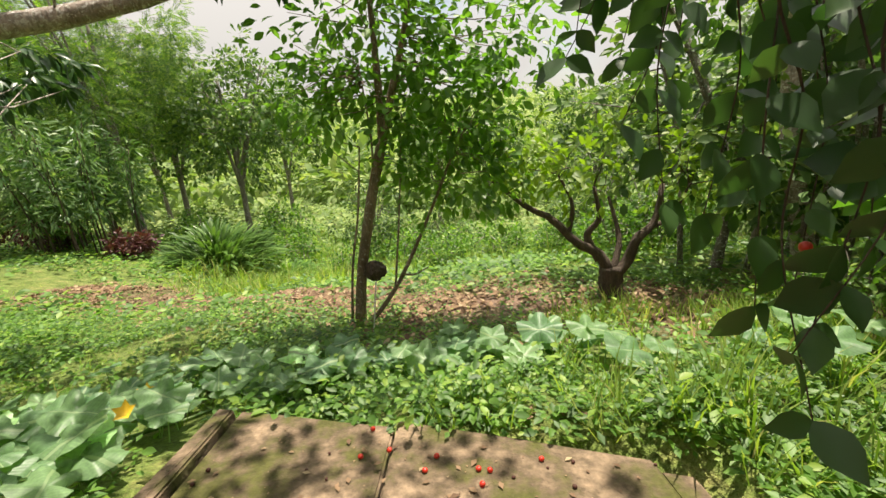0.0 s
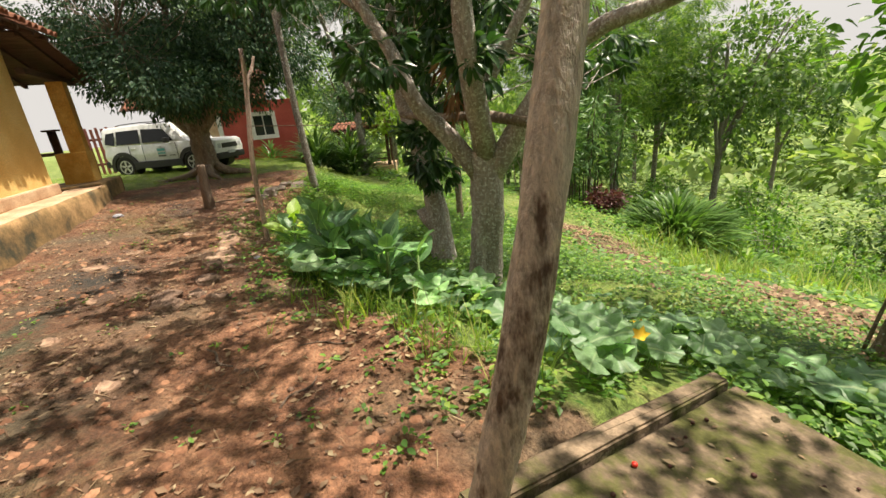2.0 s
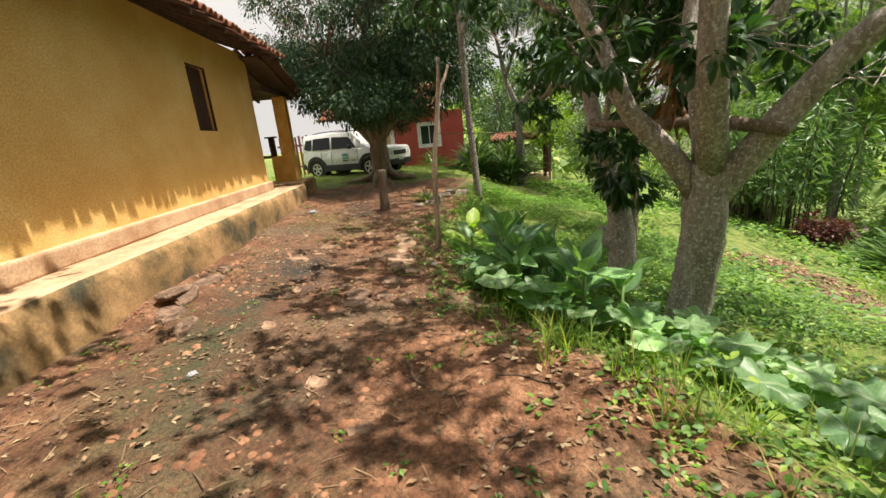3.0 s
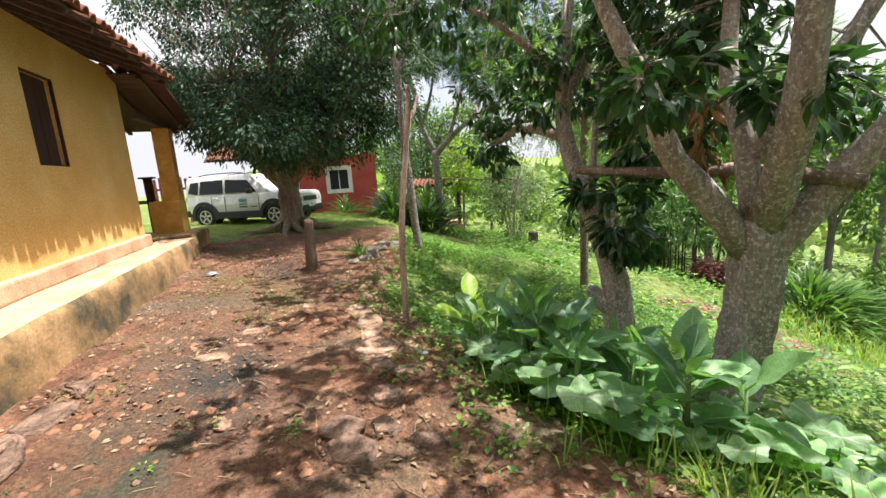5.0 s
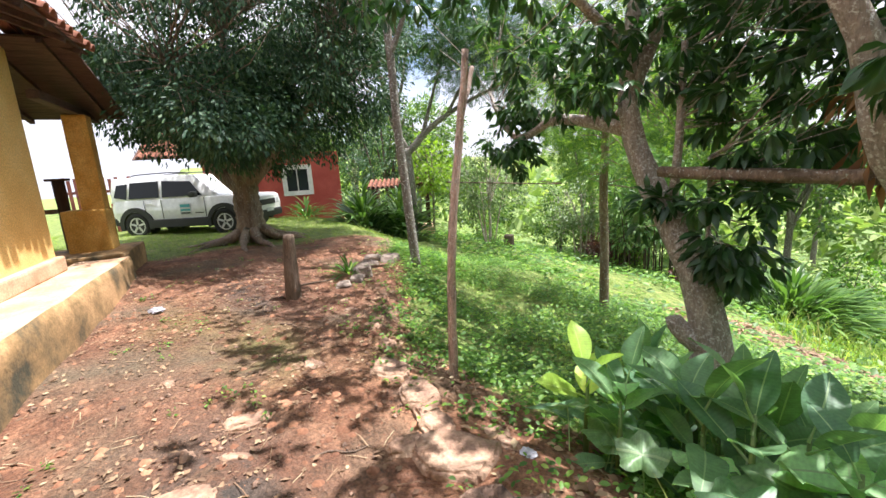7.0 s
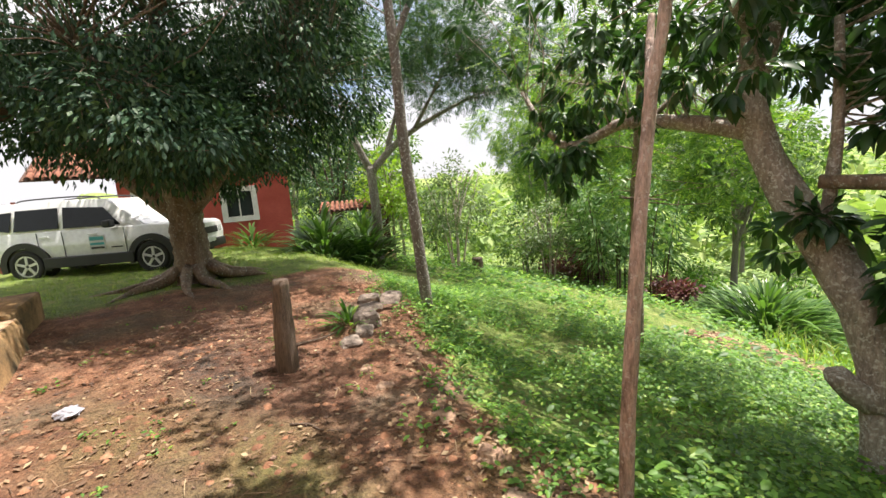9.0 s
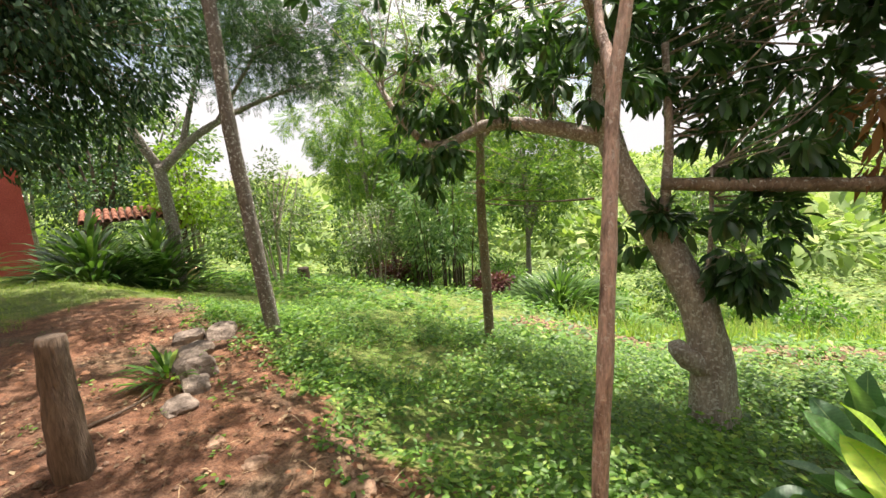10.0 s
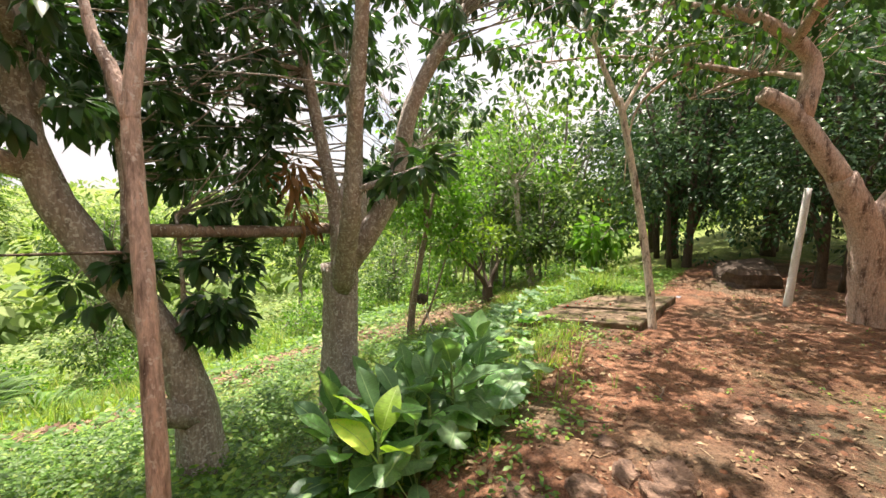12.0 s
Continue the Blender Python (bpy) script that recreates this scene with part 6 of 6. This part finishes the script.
ROCK_TAN = rough_mat("tan_sandstone", (0.21, 0.125, 0.085), (0.46, 0.32, 0.22), 4, 35, 0.9, 0.8, 0.02, mid=(0.34, 0.215, 0.14), spread=0.13)
for x, y, a, b, c, turn, up in ((-8.9, 0.12, 0.24, 0.18, 0.1, 10, 0.03), (-8.13, 0.10, 0.26, 0.17, 0.1, 30, 0.03), (-7.62, 0.0, 0.22, 0.18, 0.1, 10, 0.04), (-7.12, -0.2, 0.46, 0.34, 0.14, 15, 0.05), (-6.66, -0.22, 0.44, 0.30, 0.13, -20, 0.06),
                                (-6.33, -0.30, 0.40, 0.26, 0.12, 10, 0.05), (-5.97, -0.40, 0.56, 0.42, 0.2, 35, 0.07), (-5.5, -0.48, 0.40, 0.28, 0.26, 60, 0.06), (-5.36, -0.30, 0.4, 0.2, 0.2, 55, 0.02), (-5.05, -0.55, 0.34, 0.24, 0.22, 20, 0.05),
                                (-4.75, -0.68, 0.30, 0.22, 0.2, -10, 0.04), (-4.62, -0.95, 0.4, 0.26, 0.2, 30, 0.05), (-6.18, -0.56, 0.32, 0.2, 0.1, 70, 0.03), (-4.5, -0.5, 0.26, 0.2, 0.1, 40, 0.03), (-5.9, -0.03, 0.2, 0.14, 0.1, 15, 0.03)):
    split_stone("edging_stone", "flat tan split stone edging the path" if x < -5.8 else "dark red split stone bedded in the path edge", x, y, a, b, c, turn, ROCK_TAN if x < -5.8 else ROCK, "stones along the path", up)
for x, y, s, fl in ((-11.05, 1.75, 0.42, 0.6), (-11.2, 1.45, 0.34, 0.6), (-10.45, 0.95, 0.42, 0.7), (-10.2, 0.75, 0.3, 0.6), (-10.0, 0.45, 0.32, 0.4), (-10.8, 1.2, 0.36, 0.5)):
    stone("boulder", "pale grey boulder at the top of the bank", x, y, s, fl, ROCK_GREY, rand(0, 360), "boulders on the bank", 0.3)
for x, y, a, b, turn in ((-7.1, -1.32, 0.34, 0.3, 20), (-6.68, -1.42, 0.3, 0.14, 60), (-6.86, -1.68, 0.16, 0.12, 0), (-6.45, -1.70, 0.36, 0.2, 70), (-6.04, 0.0, 0.26, 0.16, 20), (-6.27, 0.14, 0.16, 0.12, 0), (-7.6, -0.7, 0.26, 0.2, 40),
                         (-3.4, -1.2, 0.24, 0.18, 10), (-4.4, -1.7, 0.2, 0.16, 50), (-9.3, 0.2, 0.22, 0.16, 0), (-2.9, -0.95, 0.2, 0.14, 80), (-5.4, -1.6, 0.2, 0.14, 30), (-8.0, -1.75, 0.2, 0.14, 30)):
    split_stone("flat_stone", "flat pinkish stone set in the red earth", x, y, a, b, 0.07, turn, ROCK_TAN, "flat stones in the yard", 0.018)
for x, y, a, b, c, turn, up in ((-5.5, -2.72, 0.6, 0.3, 0.1, 10, 0.05), (-5.45, -2.78, 0.5, 0.28, 0.08, -20, 0.12), (-5.05, -2.68, 0.46, 0.26, 0.1, 20, 0.05), (-5.95, -2.65, 0.44, 0.26, 0.1, -10, 0.05), (-4.7, -2.45, 0.34, 0.2, 0.1, 5, 0.05), (-6.4, -2.58, 0.34, 0.2, 0.1, 30, 0.04)):
    split_stone("rubble_stone", "loose flat stone lying at the foot of the walkway", x, y, a, b, c, turn, ROCK, "rubble by the walkway", up)
stone("mossy_rock", "low brown rock in the yard", -4.85, -0.92, 0.30, 0.35, ROCK, 40)
stone("earth_mound", "dark heap of rubble and earth behind the yard", 3.5, -0.75, 1.5, 0.5, BARK_DARK, 20)


def pebbles():
    n = 7500
    x, y = rand(-12, 3, n), rand(-3.1, 1.0, n)
    ok = rand(0, 1, n) < soil_mask(x, y) * patchy(x, y, 2.2) * off_slab(x, y)
    x, y = x[ok], y[ok]
    tpl = (np.array([(0.5, 0, 0), (0, 0.4, 0), (-0.45, 0, 0), (0, -0.42, 0), (0.05, 0.03, 0.4), (0, 0, -0.2)]), [(0, 1, 4), (1, 2, 4), (2, 3, 4), (3, 0, 4), (1, 0, 5), (2, 1, 5), (3, 2, 5), (0, 3, 5)])
    at = np.stack([x, y, ground(x, y) + 0.002], -1)
    a = rand(0, 6.28, len(x))
    me = blades("pebbles", tpl, at, np.stack([np.cos(a), np.sin(a), 0 * a], -1), np.tile((0, 0, 1.0), (len(x), 1)), 0.010 + 0.06 * rand(0, 1, len(x)) ** 5, ROCK)
    tagged(new("pebbles", me), "small reddish stones and clods scattered over the yard", "pebbles", kind="stuff")


pebbles()


def clods():
    n = 16000
    x, y = rand(-12.5, 3, n), rand(-3.0, 1.2, n)
    ok = rand(0, 1, n) < soil_mask(x, y) * patchy(x, y, 1.3) ** 1.5 * off_slab(x, y)
    x, y = x[ok], y[ok]
    tpl = (np.array([(0.5, 0.05, 0), (0.2, 0.42, 0), (-0.3, 0.38, 0), (-0.5, -0.08, 0), (-0.12, -0.45, 0), (0.36, -0.34, 0), (0.16, 0.08, 0.3), (-0.2, -0.06, 0.24)]),
           [(0, 1, 6), (1, 2, 6), (2, 7, 6), (2, 3, 7), (3, 4, 7), (4, 6, 7), (4, 5, 6), (5, 0, 6)])
    at = np.stack([x, y, ground(x, y) - 0.003], -1)
    a = rand(0, 6.28, len(x))
    up = np.stack([rand(-0.3, 0.3, len(x)), rand(-0.3, 0.3, len(x)), np.ones(len(x))], -1)
    me = blades("clods", tpl, at, np.stack([np.cos(a), np.sin(a), 0 * a], -1), up, 0.016 + 0.075 * rand(0, 1, len(x)) ** 4, CLOD)
    tagged(new("clods", me), "crumbs and clods of red earth over the trodden yard", "soil", kind="stuff")
    n = 2600
    x, y = rand(-12, 3, n), rand(-3.0, 1.3, n)
    ok = rand(0, 1, n) < soil_mask(x, y) * off_slab(x, y)
    x, y = x[ok], y[ok]
    a = rand(0, 6.28, len(x))
    me = blades("twig_litter", BLADE, np.stack([x, y, ground(x, y) + 0.006], -1), np.stack([np.cos(a), np.sin(a), rand(-0.02, 0.08, len(x))], -1), np.tile((0, 0, 1.0), (len(x), 1)), rand(0.05, 0.22, len(x)), LEAF_LITTER)
    tagged(new("twig_litter", me), "fine dry twigs and straw strewn over the yard", "litter", kind="stuff")


CLOD = rough_mat("clod_earth", (0.13, 0.058, 0.032), (0.38, 0.195, 0.11), 2.5, 60, 0.95, 0.6, 0.01, mid=(0.23, 0.105, 0.055), spread=0.13)
clods()


def post(name, label, x, y, line, r0, r1, mat, seg=10):
    ob = thing(name, label, "post", (x, y, gz(x, y)))
    part("shaft", tube_mesh("shaft", line, r0, r1, mat, seg, 12, 0.05), None, ob)
    return ob


post("wooden_stump", "short weathered wooden post set in the red earth", -9.88, -0.30, [(0, 0, -0.1), (0.01, 0.0, 0.3), (0.0, 0.02, 0.62), (0.01, 0.03, 0.86)], 0.11, 0.07, WOOD_OLD, 9)
post("white_post", "slim pale painted post leaning slightly by a dark tree", 1.52, -1.43, [(0, 0, -0.1), (0.05, -0.06, 0.95), (0.10, -0.12, 1.95)], 0.062, 0.05, PAINT_WHITE)
post("low_post", "rotten stump beside the garden path", -17.4, 10.47, [(0, 0, -0.1), (0.02, 0, 0.6)], 0.24, 0.21, BARK_DARK)


def beam():
    ob = thing("wooden_beam", "long rough pole laid through the forks of two mango trees", "beam", (-6.3, 2.45, 1.32))
    part("log", tube_mesh("log", [(-0.15, 0.1, 0.2), (0.6, 0.08, 0.15), (1.35, 0.12, 0.12), (1.7, 0.18, 0.13), (2.45, 0.33, 0.01)], 0.055, 0.062, BARK_BROWN, 8, 16, 0.09), None, ob)
    wire = thing("wire", "thin slack wire tied between the trunks", "wire", (-7.9, 2.4, 1.45))
    part("strand", tube_mesh("strand", [(0, 0, 0.0), (0.5, -0.2, -0.02), (0.95, -2.05, 0.12)], 0.006, 0.006, WOOD_OLD, 4, 14, 0), None, wire)


beam()


def nest():
    """The dark round lump that hangs on the young tree."""
    bm = bmesh.new()
    bmesh.ops.create_icosphere(bm, subdivisions=4, radius=0.115)
    for v in bm.verts:
        v.co *= 1 + 0.22 * noise.noise(v.co * 22) + 0.12 * noise.noise(v.co * 60)
        v.co.x *= 1.12
    me = bpy.data.meshes.new("ant_nest")
    bm.to_mesh(me)
    bm.free()
    me.materials.append(BARK_DARK)
    ob = new("ant_nest", me)
    ob.matrix_world = pose(-0.94, 4.54, gz(-1.22, 4.62) + 0.74)
    tagged(ob, "dark brown lumpy nest stuck to a thin stem", "nest")
    cord = thing("cord", "pale thin cord hanging by the young tree", "cord", (-0.95, 4.42, gz(-0.95, 4.42)))
    part("strand", tube_mesh("strand", [(-0.02, -0.25, 0.0), (0.0, -0.1, 0.3), (0.02, 0.1, 0.65)], 0.009, 0.009, PAINT_WHITE, 5, 8, 0), None, cord)


nest()


OVAL_WIDE = (np.array([1.28, 1.0, 1.0]) * np.array([(0, 0, 0), (-0.13, 0.12, 0.03), (-0.25, 0.36, 0.08), (-0.23, 0.62, 0.06), (-0.10, 0.86, 0.0), (0, 1.05, -0.08), (0.10, 0.86, 0.0), (0.23, 0.62, 0.06), (0.25, 0.36, 0.08), (0.13, 0.12, 0.03), (0, 0.4, 0), (0, 0.72, -0.01)]),
             [(0, 10, 1), (1, 10, 2), (2, 10, 3), (3, 10, 11), (3, 11, 4), (4, 11, 5), (5, 11, 6), (6, 11, 7), (7, 11, 10), (7, 10, 8), (8, 10, 9), (9, 10, 0)])


def hanging_branch(x, y, z, dx, dy, drop, n, fruits):
    """A drooping twig of the fruit tree: stem, broad oval leaves and small red fruit."""
    o = np.array(FRUIT_TREE.matrix_world.translation)
    top = np.array((x, y, z)) - o
    line = smooth_line([top + np.array((rand(-0.5, 0.3), -0.35 + rand(-0.2, 0.2), 0.62)), top + np.array((rand(-0.16, 0.16), -0.10, 0.32)), top, top + np.array((dx * 0.5 + rand(-0.06, 0.06), dy * 0.5 + rand(-0.05, 0.05), -0.45 * drop)), top + np.array((dx + rand(-0.07, 0.07), dy + rand(-0.05, 0.05), -drop))], 28)
    v, f = [], []
    tube(v, f, line, np.linspace(0.0036, 0.0015, 28), 5)
    stem = part("branch", mesh_of("branch", v, f, BARK_DARK), None, FRUIT_TREE)
    at, al, up = [], [], []
    for i in range(n):
        q = line[int(6 + 21 * i / max(1, n - 1))]
        a = 2.4 * i + rand(-0.5, 0.5)
        for b in (a, a + rand(1.6, 2.8)):
            at.append(q)
            al.append((math.cos(b), math.sin(b), rand(-1.5, -0.2)))
            up.append((rand(-0.9, 0.9), -1.0 + rand(-0.5, 0.5), rand(0.2, 1.2)))
    part("foliage", blades("foliage", OVAL_WIDE, at, al, up, rand(0.075, 0.12, len(at)), LEAF_FRUIT), None, stem)
    for i in range(fruits):
        q = line[int(rand(10, 26))]
        bm = bmesh.new()
        bmesh.ops.create_icosphere(bm, subdivisions=2, radius=0.014, matrix=Matrix.Translation((q[0] + rand(-0.03, 0.03), q[1] + rand(-0.03, 0.03), q[2] - 0.02)))
        part("fruit", bm, FRUIT_RED, stem, "small red fruit", True)


TWIGS = [(0.08, 1.5, 2.15, 0.02, 0.0, 0.18, 4, 0), (0.27, 1.42, 2.10, 0.02, 0.0, 0.24, 5, 0), (-0.18, 1.57, 2.2, 0.02, 0.0, 0.15, 4, 0), (0.45, 1.5, 2.14, 0.02, 0.0, 0.3, 6, 1), (0.0, 1.42, 2.25, 0.0, 0.0, 0.24, 5, 0),
         (0.40, 1.30, 1.92, 0.02, 0.03, 0.30, 5, 2), (0.50, 1.21, 1.88, 0.02, 0.01, 0.45, 6, 2), (0.54, 1.11, 1.82, 0.03, -0.02, 0.6, 8, 0), (0.60, 1.0, 1.78, 0.03, -0.02, 0.55, 8, 0), (0.63, 0.9, 1.74, 0.01, -0.08, 0.7, 9, 0), (0.76, 0.99, 1.78, 0.02, -0.07, 0.72, 9, 1),
         (0.66, 0.81, 1.46, -0.04, -0.14, 0.55, 5, 0), (0.69, 0.81, 1.72, 0.01, -0.10, 0.66, 8, 0), (0.70, 0.74, 1.58, -0.02, -0.10, 0.55, 8, 0), (0.82, 0.86, 1.70, 0.02, -0.05, 0.5, 8, 0), (0.75, 1.17, 1.84, 0.04, -0.04, 0.6, 9, 0), (0.87, 1.08, 1.82, 0.05, -0.04, 0.55, 8, 1),
         (0.54, 1.42, 1.98, 0.03, 0.0, 0.36, 7, 1), (0.68, 1.28, 1.96, 0.03, 0.0, 0.42, 8, 0), (0.36, 1.25, 2.02, 0.0, 0.0, 0.34, 6, 1), (0.92, 1.25, 1.9, 0.02, 0.0, 0.4, 7, 0), (1.0, 1.0, 1.8, 0.02, 0.0, 0.45, 7, 0)]
for x, y, z, dx, dy, drop, n, fr in TWIGS:
    hanging_branch(x, y, z, dx, dy, drop, n, fr)


def fallen_fruit():
    me = {}
    for key, mat in (("ripe", FRUIT_RED), ("old", FRUIT_OLD)):
        bm = bmesh.new()
        bmesh.ops.create_icosphere(bm, subdivisions=2, radius=0.5)
        for v in bm.verts:
            v.co.z *= 0.9 - 0.15 * math.exp(-(v.co.x ** 2 + v.co.y ** 2) * 30)
        m = bpy.data.meshes.new("fallen_fruit")
        bm.to_mesh(m)
        bm.free()
        m.materials.append(mat)
        m.polygons.foreach_set("use_smooth", [True] * len(m.polygons))
        me[key] = m
    ripe = [(-0.17, 1.42), (0.07, 1.42), (0.08, 1.33), (0.12, 1.41), (0.36, 1.47), (-0.12, 1.51), (-0.35, 1.56), (-0.49, 1.55), (-0.47, 1.76), (-1.0, 0.85), (-1.2, 0.9), (-0.1, 0.9)]
    spots = [(x, y, "ripe", 0.028) for x, y in ripe] + [(rand(-1.25, 0.85), rand(0.3, 1.6), "old", rand(0.012, 0.026)) for i in range(46)]
    for x, y, key, s in spots:
        if y > 1.96 - 0.24 * (x + 1.3):
            continue
        ob = new("fallen_fruit", me[key])
        lift = 0.02 if x > -0.37 else -0.005
        ob.matrix_world = pose(x, y, 0.07 - 0.13 * (y - 0.4) + lift + s * 0.42, rand(-30, 30), rand(-30, 30), rand(0, 360)) @ Matrix.Diagonal((s, s, s, 1))
        tagged(ob, "small bright red fruit fallen on the slab" if key == "ripe" else "shrivelled dark fallen fruit on the slab", "fruit", "fallen fruit")


fallen_fruit()


def slab_litter():
    n = 420
    x, y = rand(-1.25, 0.85, n), rand(0.2, 1.85, n)
    ok = y < 1.9 - 0.24 * (x + 1.3)
    x, y = x[ok], y[ok]
    z = 0.078 - 0.13 * (y - 0.4) + np.where(x > -0.37, 0.02, -0.005)
    a = rand(0, 6.28, len(x))
    along = np.stack([np.cos(a), np.sin(a), -0.13 * np.sin(a) + rand(0, 0.12, len(x))], -1)
    me = blades("slab_litter", SMALL, np.stack([x, y, z], -1), along, np.tile((0, 0.13, 1.0), (len(x), 1)), 0.012 + 0.05 * rand(0, 1, len(x)) ** 3, LEAF_LITTER)
    tagged(new("slab_litter", me), "crumbs and dead leaves lying on the slab", "litter", kind="stuff")


slab_litter()


def sticks():
    for x, y, L, a, r in ((-3.35, -0.6, 0.42, 20, 0.012), (-6.4, -0.9, 0.35, 70, 0.008), (-10.3, 0.1, 0.8, 95, 0.018), (-2.6, -0.2, 0.3, 120, 0.008), (-5.2, -1.1, 0.3, 10, 0.008), (-4.2, -0.3, 0.5, -40, 0.009), (-3.0, 0.1, 0.45, 60, 0.007), (-8.7, -0.6, 0.4, 30, 0.009)):
        v, f = [], []
        pts = [(-L / 2, 0, r), (-L / 6, 0.03, r * 1.4), (L / 5, -0.02, r), (L / 2, 0.02, r)]
        tube(v, f, smooth_line(pts, 8), np.linspace(r, r * 0.5, 8), 6, 0.1)
        ob = new("stick", mesh_of("stick", v, f, WOOD_OLD))
        ob.matrix_world = pose(x, y, gz(x, y), 0, 0, a)
        tagged(ob, "dry fallen stick lying on the earth", "stick", "fallen sticks")


sticks()


def picket_fence():
    red = rough_mat("fence_paint", (0.14, 0.04, 0.03), (0.24, 0.075, 0.055), 8, 60, 0.85, 0.3, 0.004)
    f = thing("picket_fence", "low dark red wooden picket fence beyond the veranda", "fence", (-20.5, -3.95, gz(-20.5, -3.95)), 92)
    for i in range(10):
        x = 0.16 * i
        part("picket", box(x, x + 0.09, 0, 0.03, -0.1, 1.66 + 0.05 * (i % 2), 0.006), red, f)
    for z in (0.35, 1.25):
        part("rail", box(-0.1, 1.5, 0.034, 0.075, z, z + 0.08, 0.006), red, f)


picket_fence()


def scrap(x, y, s, mat, label):
    bm = bmesh.new()
    bmesh.ops.create_icosphere(bm, subdivisions=3, radius=s)
    for v in bm.verts:
        v.co = Vector((v.co.x, v.co.y * 0.8, v.co.z * 0.35)) * (1 + 0.5 * noise.noise(v.co * (2.2 / s)))
    me = bpy.data.meshes.new("plastic_scrap")
    bm.to_mesh(me)
    bm.free()
    me.materials.append(mat)
    ob = new("plastic_scrap", me)
    ob.matrix_world = pose(x, y, gz(x, y) + 0.25 * s)
    tagged(ob, label, "litter")


SCRAP = plain("pale_plastic", (0.36, 0.36, 0.40), 0.4)
scrap(-10.3, -1.86, 0.10, SCRAP, "crumpled pale plastic bag on the earth")
scrap(-5.75, 0.0, 0.05, SCRAP, "small scrap of pale plastic on the earth")
scrap(-3.75, -2.05, 0.035, SCRAP, "small white scrap beside the walkway")
scrap(1.2, 0.1, 0.05, SCRAP, "small white scrap in the yard")
